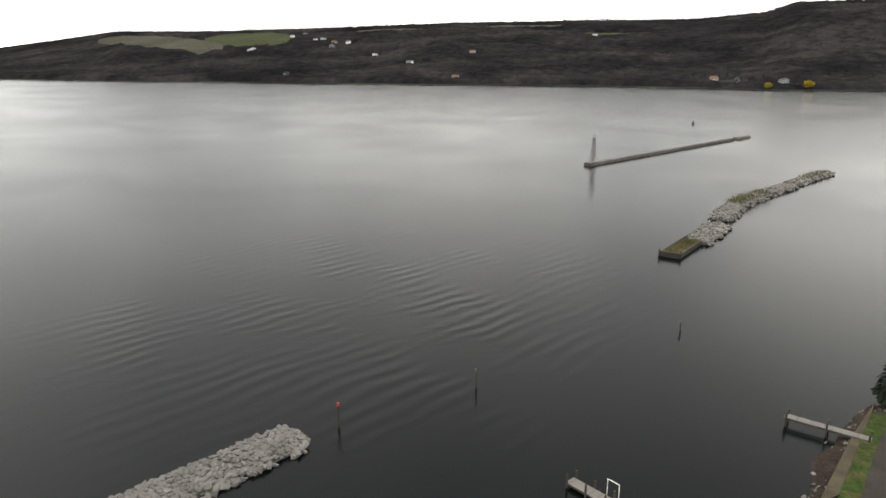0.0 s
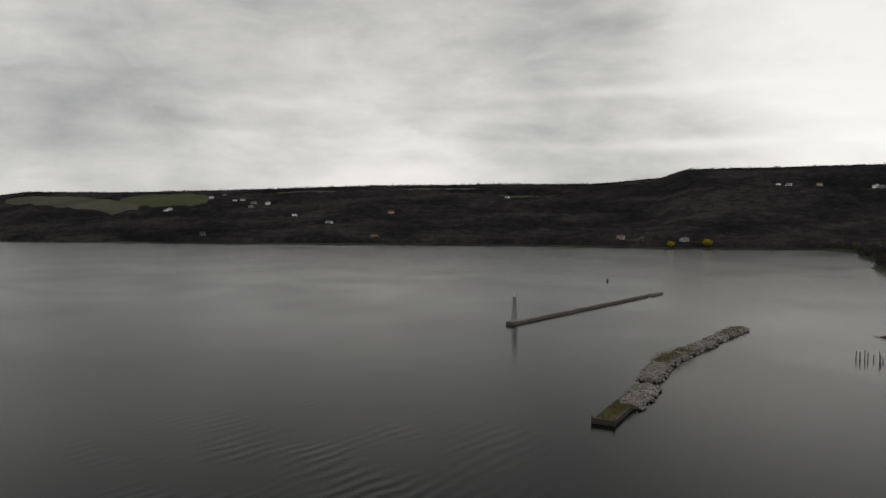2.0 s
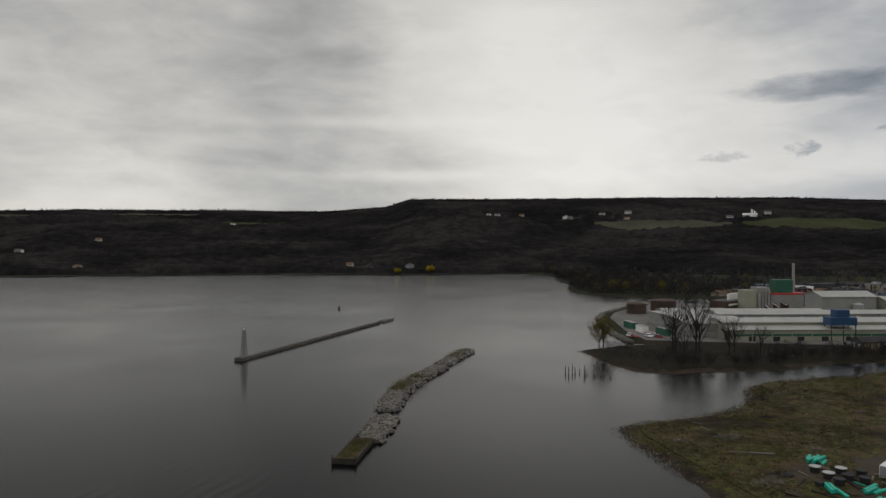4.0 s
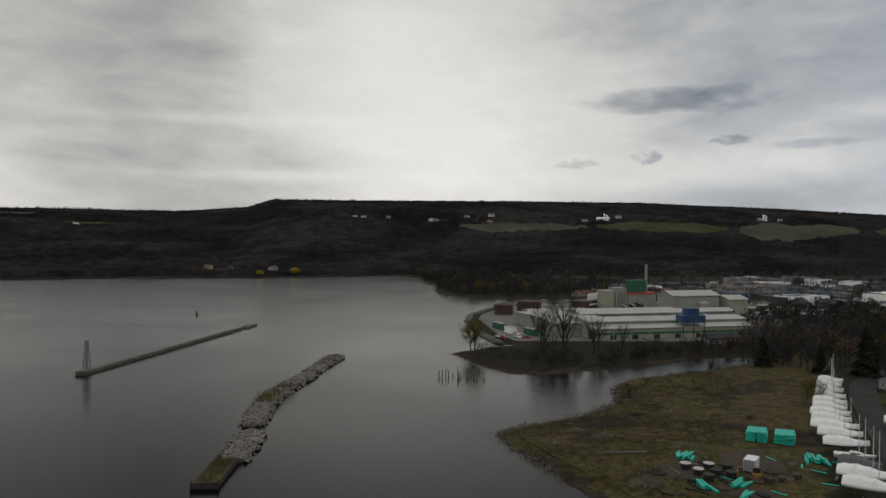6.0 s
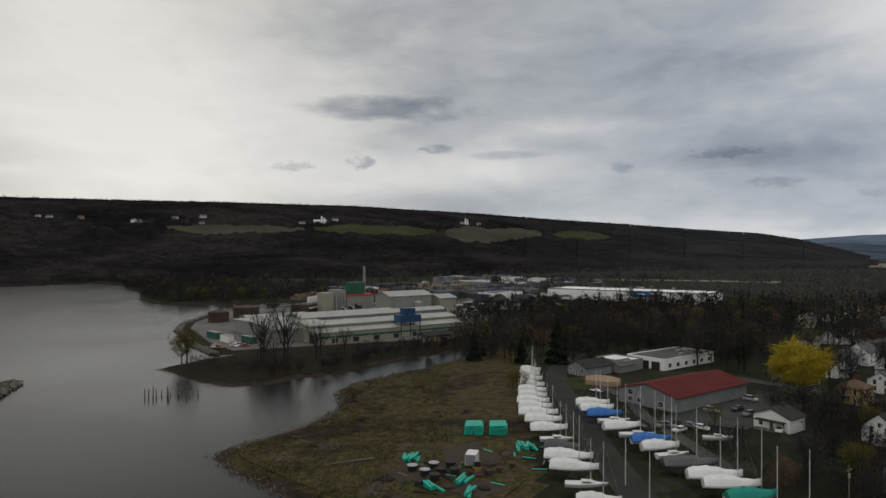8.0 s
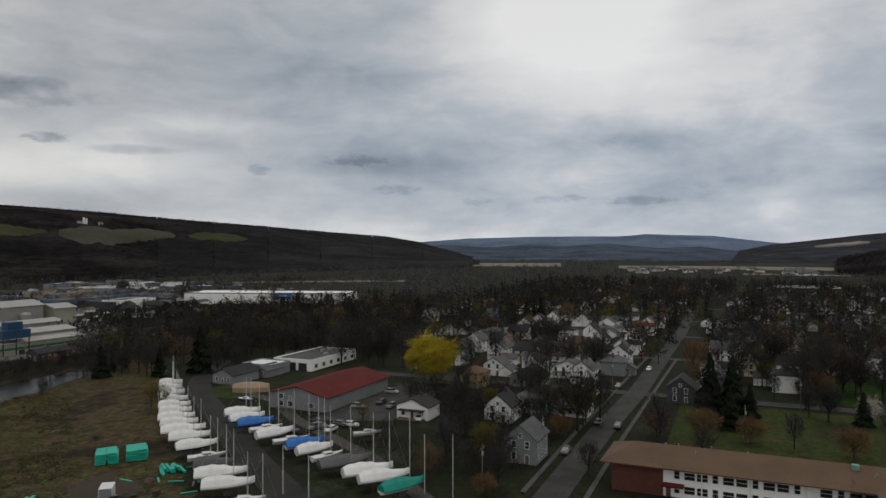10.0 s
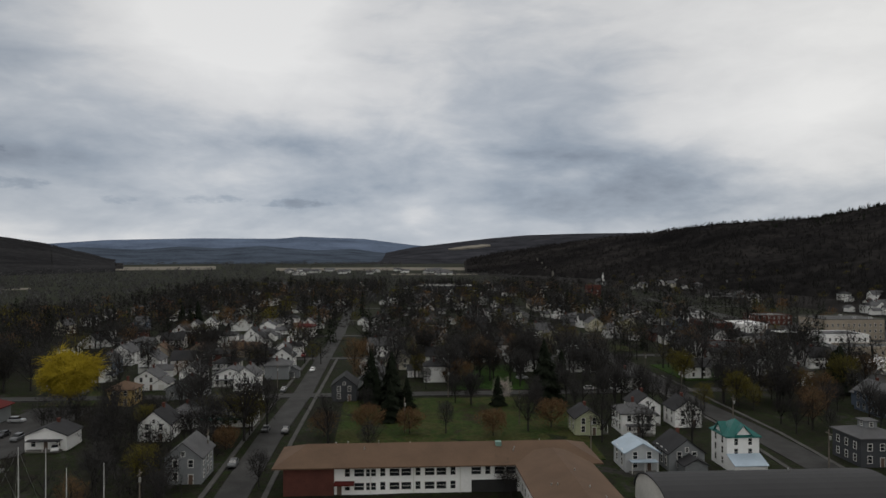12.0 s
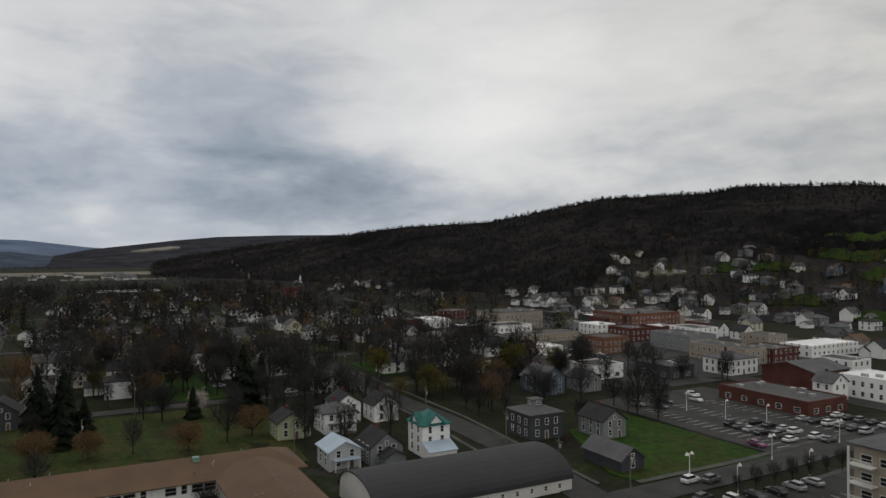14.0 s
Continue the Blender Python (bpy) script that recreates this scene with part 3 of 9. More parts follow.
def timber_crib():
    d = Vector((-0.53, -0.848, 0))
    ob = thing("timber_crib", "grass-topped timber crib with dark wet walls in the water", "breakwater", pose(-34.3, -133.6, 0, 0, 0, math.degrees(math.atan2(d.y, d.x))))
    bm = bmesh.new()
    box(bm, 0, 21, -2.3, 2.3, -1.5, 0.9)
    part("fill", bm, GRAVEL, ob)
    for k in range(4):
        for side in (-1, 1):
            bm = bmesh.new()
            y = side * 2.45
            box(bm, -0.3, 21, y - 0.17, y + 0.17, -0.5 + k * 0.42, -0.13 + k * 0.42)
            part("beam", bm, DARK_TIMBER, ob)
        bm = bmesh.new()
        box(bm, -0.42, -0.08, -2.9, 2.9, -0.3 + k * 0.42, 0.07 + k * 0.42)
        part("beam", bm, DARK_TIMBER, ob)
    for y in (-2.7, 2.7):
        bm = bmesh.new()
        tube(bm, (-0.4, y, -1), (-0.4, y, 2.0), 0.16, 0.13, 8)
        part("post", bm, DARK_TIMBER, ob)
    bm = bmesh.new()
    r = random.Random(3)
    cols = 14
    grid = [[bm.verts.new((0.3 + 20.4 * i / cols, -2.2 + 4.4 * j / 5, 0.95 + r.uniform(0, 0.22))) for j in range(6)] for i in range(cols + 1)]
    for i in range(cols):
        for j in range(5):
            bm.faces.new((grid[i][j], grid[i + 1][j], grid[i + 1][j + 1], grid[i][j + 1]))
    part("turf", bm, GRASS, ob, "dry green turf")
    spots = [(r.uniform(1, 20), r.uniform(-1.8, 1.8), 1.0, 0.7) for _ in range(34)]
    part("dry_growth", tuft_mass("dry_growth", spots, DRYGRASS, 40, 0.5), None, ob)


timber_crib()


def make_pier():
    a, b = Vector((-32.6, -283.4, 0)), Vector((-126, -385.5, 0))
    d = b - a
    ob = thing("pier", "long low concrete and timber pier out in the lake", "pier", pose(a.x, a.y, 0, 0, 0, math.degrees(math.atan2(d.y, d.x))))
    length = d.length
    n = 20
    deck, wall = bmesh.new(), bmesh.new()
    box(deck, 0, length, -1.35, 1.35, 0.8, 1.1)
    me = mesh_of("deck", deck, surface("worn_pier_concrete", (0.075, 0.07, 0.063), 0.9, 0.4, 0.5, 0.3))
    part("deck", me, None, ob, "worn concrete deck")
    box(wall, 0, length, -1.2, 1.2, -1.5, 0.79)
    part("wall", wall, TIMBER, ob, "dark timber wall")
    bm = bmesh.new()
    tube(bm, (0, 0, -1), (0, 0, 1.0), 0.18, 0.18, 5)
    post = mesh_of("pile", bm, TIMBER)
    for k in range(n * 2):
        part("pile", post, None, ob, "", pose((k // 2 + 0.5) * length / n, -1.42 if k % 2 else 1.42, 0))
    box_bm = bmesh.new()
    box(box_bm, -3.0, 0.2, -1.8, 1.8, -1.5, 1.4)
    part("pier_head", box_bm, STONE_DARK, ob)
    block = thing("pier_block", "detached end block of an old concrete pier", "pier", pose(-134.7, -395.3, 0, 0, 0, math.degrees(math.atan2(-12.2, -10.1))))
    bm = bmesh.new()
    box(bm, -8, 8, -2, 2, -1.5, 0.9)
    part("body", bm, TIMBER, block)
    bm = bmesh.new()
    box(bm, -7.8, 7.8, -1.9, 1.9, 0.902, 1.2)
    part("deck", bm, CONCRETE, block)


make_pier()
PALE_STEEL = surface("pale_painted_steel", (0.13, 0.127, 0.12), 0.6, 0.2, 1.0)


def light_tower():
    ob = thing("light_tower", "pale steel lattice light tower at the pier's head", "tower", pose(-33.4, -284.3, 1.42, 0, 0, 47))
    def half(z):
        return 1.0 - 0.055 * z
    for sx in (-1, 1):
        for sy in (-1, 1):
            bm = bmesh.new()
            tube(bm, (sx * half(0), sy * half(0), 0), (sx * half(11.0), sy * half(11.0), 11.0), 0.13, 0.1, 5)
            part("leg", bm, PALE_STEEL, ob)
    for k in range(5):
        z0, z1 = k * 2.2, (k + 1) * 2.2
        for (x0, y0), (x1, y1) in (((-1, -1), (1, -1)), ((1, -1), (1, 1)), ((1, 1), (-1, 1)), ((-1, 1), (-1, -1))):
            for a, b, za, zb in (((x0, y0), (x1, y1), z0, z1), ((x1, y1), (x0, y0), z0, z1), ((x0, y0), (x1, y1), z1, z1)):
                bm = bmesh.new()
                tube(bm, (a[0] * half(za), a[1] * half(za), za), (b[0] * half(zb), b[1] * half(zb), zb), 0.06, 0.06, 4)
                part("brace", bm, PALE_STEEL, ob)
    bm = bmesh.new()
    box(bm, -0.8, 0.8, -0.8, 0.8, 11.0, 11.15)
    part("platform", bm, PALE_STEEL, ob)
    bm = bmesh.new()
    tube(bm, (0, 0, 11.15), (0, 0, 12.0), 0.4, 0.32, 10)
    part("lantern", bm, TRIM, ob)
    for x0, y0, x1, y1 in ((-0.75, -0.75, 0.75, -0.75), (0.75, -0.75, 0.75, 0.75), (0.75, 0.75, -0.75, 0.75), (-0.75, 0.75, -0.75, -0.75)):
        bm = bmesh.new()
        tube(bm, (x0, y0, 12.1), (x1, y1, 12.1), 0.04, 0.04, 4)
        part("rail", bm, PALE_STEEL, ob)
        bm = bmesh.new()
        tube(bm, (x0, y0, 11.15), (x0, y0, 12.1), 0.04, 0.04, 4)
        part("post", bm, PALE_STEEL, ob)


light_tower()
RED = surface("red_paint", (0.35, 0.04, 0.03), 0.6, 0.2, 1.0)


def marker(x, y, high, lean, label, cap=None):
    ob = thing("marker_post", label, "post", pose(x, y, 0, lean, 0, 30))
    bm = bmesh.new()
    tube(bm, (0, 0, -2), (0, 0, high), 0.16, 0.13, 8)
    part("pole", bm, DARK_TIMBER, ob)
    bm = bmesh.new()
    tube(bm, (0, 0, high + 0.005), (0, 0, high + 0.45), 0.19, 0.19, 8)
    part("cap", bm, cap or STONE_DARK, ob)


marker(30.3, -44.5, 3.3, 0, "dark timber harbour post with a red top", RED)
marker(11.8, -57.8, 2.7, 5, "leaning dark timber post in the harbour")
marker(-25.1, -83.8, 1.4, 7, "short dark post leaning in the water")
buoy = thing("buoy", "dark conical channel buoy floating far out", "buoy", pose(-128, -481, 0))
b_ = bmesh.new()
tube(b_, (0, 0, -0.3), (0, 0, 0.7), 1.0, 1.0, 12)
part("float", b_, STONE_DARK, buoy)
b_ = bmesh.new()
tube(b_, (0, 0, 0.7), (0, 0, 3.0), 0.7, 0.15, 8)
part("cone", b_, STONE_DARK, buoy)


def dock(x0, y0, x1, y1, wide, z, label, posts=4, tall=0.7):
    d = Vector((x1 - x0, y1 - y0, 0))
    ob = thing("dock", label, "dock", pose(x0, y0, 0, 0, 0, math.degrees(math.atan2(d.y, d.x))))
    n = int(d.length / 0.35)
    bm = bmesh.new()
    box(bm, 0, 0.31, -wide / 2, wide / 2, z - 0.08, z)
    plank = mesh_of("plank", bm, surface("grey_planks", (0.15, 0.138, 0.122), 0.85, 0.25, 1.5, 0.3, alone=0.2))
    for k in range(n):
        part("plank", plank, None, ob, "", pose(k * 0.35, 0, 0))
    for y in (-wide / 2 + 0.1, wide / 2 - 0.1):
        bm = bmesh.new()
        box(bm, 0, d.length, y - 0.07, y + 0.07, z - 0.34, z - 0.085)
        part("beam", bm, DARK_TIMBER, ob)
    for k in range(posts):
        for y in (-wide / 2 - 0.14, wide / 2 + 0.14):
            bm = bmesh.new()
            x = 0.3 + k * (d.length - 0.6) / max(1, posts - 1)
            tube(bm, (x, y, -2.5), (x, y, z + tall * (1.3 if y < 0 else 1.0)), 0.13, 0.13, 8)
            part("post", bm, DARK_TIMBER, ob)
    return ob


dock(-31.3, -50.4, -40.2, -44.6, 1.3, 1.25, "narrow grey plank dock on dark posts from the stony shore", 3)
fl = dock(-0.2, -33.6, -6.5, -27.4, 1.5, 0.6, "weathered plank finger dock low on the water", 4, 1.0)
bm_ = bmesh.new()
for p_, q_ in (((4.6, 1.1, 0), (4.6, 1.1, 2.5)), ((6.2, 1.1, 0), (6.2, 1.1, 2.5)), ((4.6, 1.1, 2.5), (6.2, 1.1, 2.5))):
    tube(bm_, p_, q_, 0.05, 0.05, 6)
part("hoist_frame", bm_, TRIM, fl, "white pipe frame")

pil = random.Random(5)
for k in range(15):
    px, py = -141 - k * 0.75 + pil.uniform(-1, 1), -205 + k * 0.75 + pil.uniform(-2.2, 2.2)
    bm_ = bmesh.new()
    tube(bm_, (0, 0, -2), (pil.uniform(-0.2, 0.2), pil.uniform(-0.2, 0.2), pil.uniform(1.0, 3.4)), 0.22, 0.17, 7)
    one_ = thing("piling", "old rotting timber piling standing in shallow water", "piling", pose(px, py, 0), "pilings off the point")
    part("pile", bm_, TIMBER, one_)

# stones and driftwood along the near shore
SHORE_LINE = [(-12, -17), (-26, -32), (-33, -40), (-38, -48), (-46, -57), (-64, -67)]
r_ = random.Random(11)
bank_ = thing("shore_stones", "pale stones and driftwood along the harbour bank", "stones")
for k in range(180):
    p_, d_ = along(SHORE_LINE, r_.random() ** 1.1)
    off_ = r_.gauss(0.9, 0.7)
    q_ = p_ + Vector((d_.y, -d_.x, 0)) * off_
    s_ = r_.uniform(0.22, 0.6)
    z_ = max(-0.1, 0.28 * (off_ + 0.0)) if off_ > 0 else -0.05
    part("stone", r_.choice(STONES + DARK_STONES), None, bank_, "", Matrix.LocRotScale((q_.x, q_.y, z_ + 0.1), Euler((r_.random(), r_.random(), r_.uniform(0, 6))), (s_ * 1.3, s_, s_ * 0.8)))
patch("lawn_bank", [(-43.8, -52.3), (-37, -42), (-30.5, -32.2), (-22, -20), (-25, -19), (-32.8, -32), (-41.8, -45.9), (-46.5, -51.5)], 1.16, PARK, "strip of green grass above the stony shore")
patch("earth_bank", [(-46.4, -51.5), (-41.7, -45.8), (-32.7, -31.9), (-24.9, -18.9), (-40, -8), (-62, -35), (-60, -56)], 1.14, surface("leaf_litter", (0.022, 0.018, 0.013), 0.95, 0.4, 0.8, 0.5), "bare earth and leaf litter under shore trees")
patch("dry_bank", [(-45.8, -55.6), (-38.6, -46.4), (-32.4, -37.5), (-27.6, -30.6), (-30.4, -32.1), (-36.9, -41.9), (-43.7, -52.2)], 1.12, surface("dry_bank_grass", (0.045, 0.035, 0.020), 0.95, 0.4, 1.0, 0.5), "strip of dry yellow grass along the stones", "ground", 0.2)

# reeds and dry growth along the waterline
BROWN_REED = surface("brown_reed", (0.085, 0.064, 0.04), 0.95, 0.35, 1.0, second=(0.06, 0.048, 0.022), spec=0.0)
reed_spots = []
reed_rnd = random.Random(17)
for line_ in (NEAR_SHORE[12:24], PLANT_SHORE[:12]):
    for k in range(260):
        p_, d_ = along(line_, (k + 0.5) / 260)
        reed_spots.append((p_.x + reed_rnd.uniform(-1.2, 1.2), p_.y + reed_rnd.uniform(-1.2, 1.2), 0.0, 0.9))
tagged(new("shore_reeds", tuft_mass("shore_reeds", reed_spots, BROWN_REED, 12, 0.38, 0.8)), "brown dead reeds and grass along the waterline", "reeds", "", "stuff")

# ---- trees ----
BUD_BROWN = surface("twigs_brown", (0.0272, 0.0258, 0.0251), 0.95, 0.3, 0.6, spec=0.0, leafy=True)
BUD_GREY = surface("twigs_grey", (0.0399, 0.0387, 0.0381), 0.95, 0.3, 0.6, spec=0.0, leafy=True)
BUD_ORANGE = surface("twigs_orange", (0.1148, 0.0706, 0.0382), 0.95, 0.3, 0.6, spec=0.0, leafy=True)
BUD_GREEN = surface("twigs_spring_green", (0.0935, 0.0808, 0.0221), 0.95, 0.3, 0.6, spec=0.0, leafy=True)
WILLOW = surface("twigs_willow", (0.3230, 0.2465, 0.0255), 0.9, 0.35, 0.6, spec=0.0, leafy=True)
NEEDLE = surface("needles", (0.0136, 0.0176, 0.0112), 0.9, 0.4, 0.6, spec=0.05)
BLOSSOM = surface("blossom", (0.42, 0.36, 0.33), 0.9, 0.3, 0.6, spec=0.0, leafy=True)


def twig(verts, faces, p, d, length, wide, r):
    side = d.cross(Vector((r.uniform(-1, 1), r.uniform(-1, 1), r.uniform(-1, 1)))).normalized() * wide
    q = p + d * length
    i = len(verts)
    verts += [tuple(p - side), tuple(p + side), tuple(q)]
    faces.append((i, i + 1, i + 2))


def broadleaf(label, seed, high, spread, mat, twigs=1000, wide=0.04, droop=0.0, trunk=0.2, group="", limbs=9, forks=4, low=0.40):
    """A tree in early spring: tapered trunk, limbs that climb and fork, and a crown of fine twigs."""
    r = random.Random(seed)
    ob = thing("tree", label, "tree", None, group)
    bm = bmesh.new()
    rad0 = trunk * high / 10
    tube(bm, (0, 0, -0.3), (0, 0, high * 0.3), rad0, rad0 * 0.72, 7)
    tube(bm, (0, 0, high * 0.3), (r.uniform(-0.3, 0.3), r.uniform(-0.3, 0.3), high * 0.8), rad0 * 0.72, rad0 * 0.15, 5)
    ends = [(Vector((0, 0, high * 0.45)), Vector((0, 0, high * 0.82)), Vector((0, 0, 1)))]
    for k in range(limbs):
        a = k * 2.4 + r.uniform(-0.4, 0.4)
        up = r.uniform(0.14, 0.5)
        lean = r.uniform(0.45, 1.0) * spread * (1.15 - up)
        d = Vector((math.cos(a) * lean, math.sin(a) * lean, 1)).normalized()
        p = Vector((0, 0, high * up))
        length = high * (0.97 - up) * r.uniform(0.42, 0.6)
        q = p + d * length
        d2 = (d + Vector((r.uniform(-0.25, 0.25), r.uniform(-0.25, 0.25), 0.35 - droop))).normalized()
        e = q + d2 * length * r.uniform(0.5, 0.75)
        tube(bm, p, q, rad0 * 0.45, rad0 * 0.26, 5)
        tube(bm, q, e, rad0 * 0.26, rad0 * 0.07, 3)
        ends.append((p.lerp(q, 0.4), q, d))
        ends.append((q, e, d2))
        for j in range(forks):
            s = p.lerp(q, r.uniform(0.35, 1)) if j < 2 else q.lerp(e, r.uniform(0.0, 0.7))
            w = (d2 * 0.7 + Vector((r.uniform(-1, 1), r.uniform(-1, 1), r.uniform(-0.2, 0.7) - droop * 0.5)) * 0.75).normalized()
            t = s + w * length * r.uniform(0.35, 0.6)
            tube(bm, s, t, rad0 * 0.16, rad0 * 0.04, 3)
            ends.append((s, t, w))
    part("trunk", bm, BARK, ob)
    verts, faces = [], []
    heart = Vector((0, 0, high * 0.56))
    for n in range(twigs):
        if n % 5 < 4:
            # fine outer growth that rounds the crown
            w = Vector((r.gauss(0, 1), r.gauss(0, 1), r.gauss(0, 1))).normalized()
            k = r.uniform(0.25, 1.0) ** 0.6 * (0.86 + 0.2 * math.sin(3 * math.atan2(w.y, w.x) + seed) * math.cos(2.5 * w.z + seed))
            s = heart + Vector((w.x * high * 0.36 * spread, w.y * high * 0.36 * spread, w.z * high * (0.38 if w.z > 0 else low))) * k
            way = (w * max(0.1, 0.7 - 1.3 * droop) + Vector((r.uniform(-1, 1), r.uniform(-1, 1), r.uniform(-0.2, 1.0) - droop * 2.0)) * 0.8).normalized()
            twig(verts, faces, s, way, high * r.uniform(0.05, 0.11) * (1 + droop), wide, r)
            continue
        p, q, d = r.choice(ends)
        s = p.lerp(q, r.uniform(0.15, 1.0))
        way = (d * 0.75 + Vector((r.uniform(-1, 1), r.uniform(-1, 1), r.uniform(-0.4, 0.9) - droop * 1.6)) * 0.8).normalized()
        twig(verts, faces, s, way, high * r.uniform(0.06, 0.15) * (1 + droop), wide, r)
    part("crown", mesh_data("crown", verts, faces, mat), None, ob)
    return ob


def conifer(label, seed, high, reach, sprays=900, group=""):
    r = random.Random(seed)
    ob = thing("conifer", label, "tree", None, group)
    bm = bmesh.new()
    tube(bm, (0, 0, -0.3), (0, 0, high * 0.97), high * 0.018, 0.03, 6)
    part("trunk", bm, BARK, ob)
    verts, faces = [], []
    for _ in range(sprays):
        k = r.random() ** 1.35
        z = high * (0.07 + 0.93 * k)
        a = r.uniform(0, math.tau)
        rad = reach * (1 - k) ** 0.75 * r.uniform(0.3, 1.1) * (0.82 + 0.16 * math.sin(k * 31 + 2 * a) + 0.1 * math.sin(3 * a + seed)) + 0.15
        out = Vector((math.cos(a), math.sin(a), 0))
        p = out * rad * r.uniform(0.3, 0.7) + Vector((0, 0, z + 0.12 * rad))
        q = out * rad + Vector((0, 0, z - 0.2 * rad))
        side = Vector((-out.y, out.x, r.uniform(-0.5, 0.5))) * (0.09 * rad + 0.14)
        i = len(verts)
        verts += [tuple(p), tuple(p.lerp(q, 0.65) + side), tuple(q), tuple(p.lerp(q, 0.65) - side + Vector((0, 0, -0.15)))]
        faces += [(i, i + 1, i + 2), (i, i + 2, i + 3)]
    part("crown", mesh_data("crown", verts, faces, NEEDLE), None, ob)
    return ob


def grow_at(proto, x, y, z=0.95, turn=0.0, size=1.0, tall=1.0):
    return copy_thing(proto, pose(x, y, z, 0, 0, turn) @ Matrix.Diagonal((size, size, size * tall, 1)))


BARE = [broadleaf("bare grey-brown tree in early spring", k, 14, 0.75 + 0.12 * (k % 3), BUD_BROWN if k % 2 else BUD_GREY, 1300, 0.06) for k in range(5)]
BUDS = [broadleaf("spreading tree with orange-brown buds", 30 + k, 7, 1.6, BUD_ORANGE, 2600, 0.062, low=0.5) for k in range(2)]
GREENS = [broadleaf("tree just turning yellow-green in spring", 40 + k, 11, 1.0, BUD_GREEN, 1500, 0.05) for k in range(2)]
RUST = [broadleaf("tree with rusty spring buds", 50, 12, 1.0, BUD_ORANGE, 1400, 0.045)]
WHITE_TREE = broadleaf("small tree in pale blossom", 60, 7, 1.1, BLOSSOM, 1200, 0.03)
BIG_WILLOW = broadleaf("large yellow weeping willow in first leaf", 70, 16, 1.1, WILLOW, 9500, 0.075, 0.45, limbs=14)
CONS = [conifer("dark green spruce tree", 80, 17, 5.6, 2400), conifer("dark green spruce tree", 81, 14, 4.2, 2000), conifer("dark green pine tree", 82, 18, 5.5, 2200)]
PROTOS = BARE + BUDS + GREENS + RUST + [WHITE_TREE, BIG_WILLOW] + CONS
for k, p_ in enumerate(PROTOS):
    p_.matrix_basis = pose(-330 - 9 * k, 20 + 5 * (k % 3), 0.95)

# ---- houses ----
PAINT = {
    "white": surface("white_siding", (0.84, 0.84, 0.83), 0.7, 0.08, 0.4, 0.35, ("Z", 2.6, 0.2)),
    "pale": surface("pale_grey_siding", (0.42, 0.43, 0.44), 0.7, 0.12, 0.4, 0.35, ("Z", 2.6, 0.2)),
    "cream": surface("cream_siding", (0.58, 0.55, 0.45), 0.7, 0.12, 0.4, 0.35, ("Z", 2.6, 0.2)),
    "grey": surface("grey_siding", (0.20, 0.21, 0.22), 0.7, 0.15, 0.4, 0.35, ("Z", 2.6, 0.2)),
    "dark": surface("charcoal_siding", (0.05, 0.053, 0.06), 0.7, 0.2, 0.4, 0.35, ("Z", 2.6, 0.2)),
    "blue": surface("blue_siding", (0.10, 0.13, 0.18), 0.7, 0.15, 0.4, 0.35, ("Z", 2.6, 0.2)),
    "sage": surface("pale_green_siding", (0.40, 0.42, 0.28), 0.7, 0.15, 0.4, 0.35, ("Z", 2.6, 0.2)),
    "yellow": surface("yellow_siding", (0.42, 0.30, 0.12), 0.7, 0.15, 0.4, 0.35, ("Z", 2.6, 0.2)),
    "brick": surface("red_brick", (0.0978, 0.0340, 0.0255), 0.85, 0.25, 0.8, 0.3, ("Z", 4.0, 0.2)),
    "tan": surface("tan_siding", (0.32, 0.275, 0.22), 0.75, 0.15, 0.4, 0.3, ("Z", 2.6, 0.2)),
}
ROOF = {
    "grey": surface("grey_shingles", (0.0892, 0.0892, 0.0935), 0.9, 0.25, 0.6, 0.5),
    "dark": surface("dark_shingles", (0.0256, 0.0256, 0.0280), 0.9, 0.3, 0.6, 0.5),
    "brown": surface("brown_shingles", (0.1100, 0.0686, 0.0440), 0.9, 0.16, 0.5, 0.5),
    "teal": surface("teal_metal_roof", (0.01, 0.105, 0.095), 0.45, 0.2, 0.6, 0.3, ("X", 1.6, 0.0)),
    "sky": surface("pale_blue_metal_roof", (0.36, 0.44, 0.52), 0.4, 0.12, 0.6, 0.3, ("X", 1.6, 0.0)),
    "red": surface("red_metal_roof", (0.0892, 0.0153, 0.0136), 0.8, 0.15, 0.5, 0.4, ("X", 1.4, 0.0), spec=0.1),
    "white": surface("white_membrane_roof", (0.7, 0.7, 0.7), 0.7, 0.12, 0.3),
    "tar": surface("tar_roof", (0.0723, 0.0723, 0.0723), 0.9, 0.25, 0.3),
}


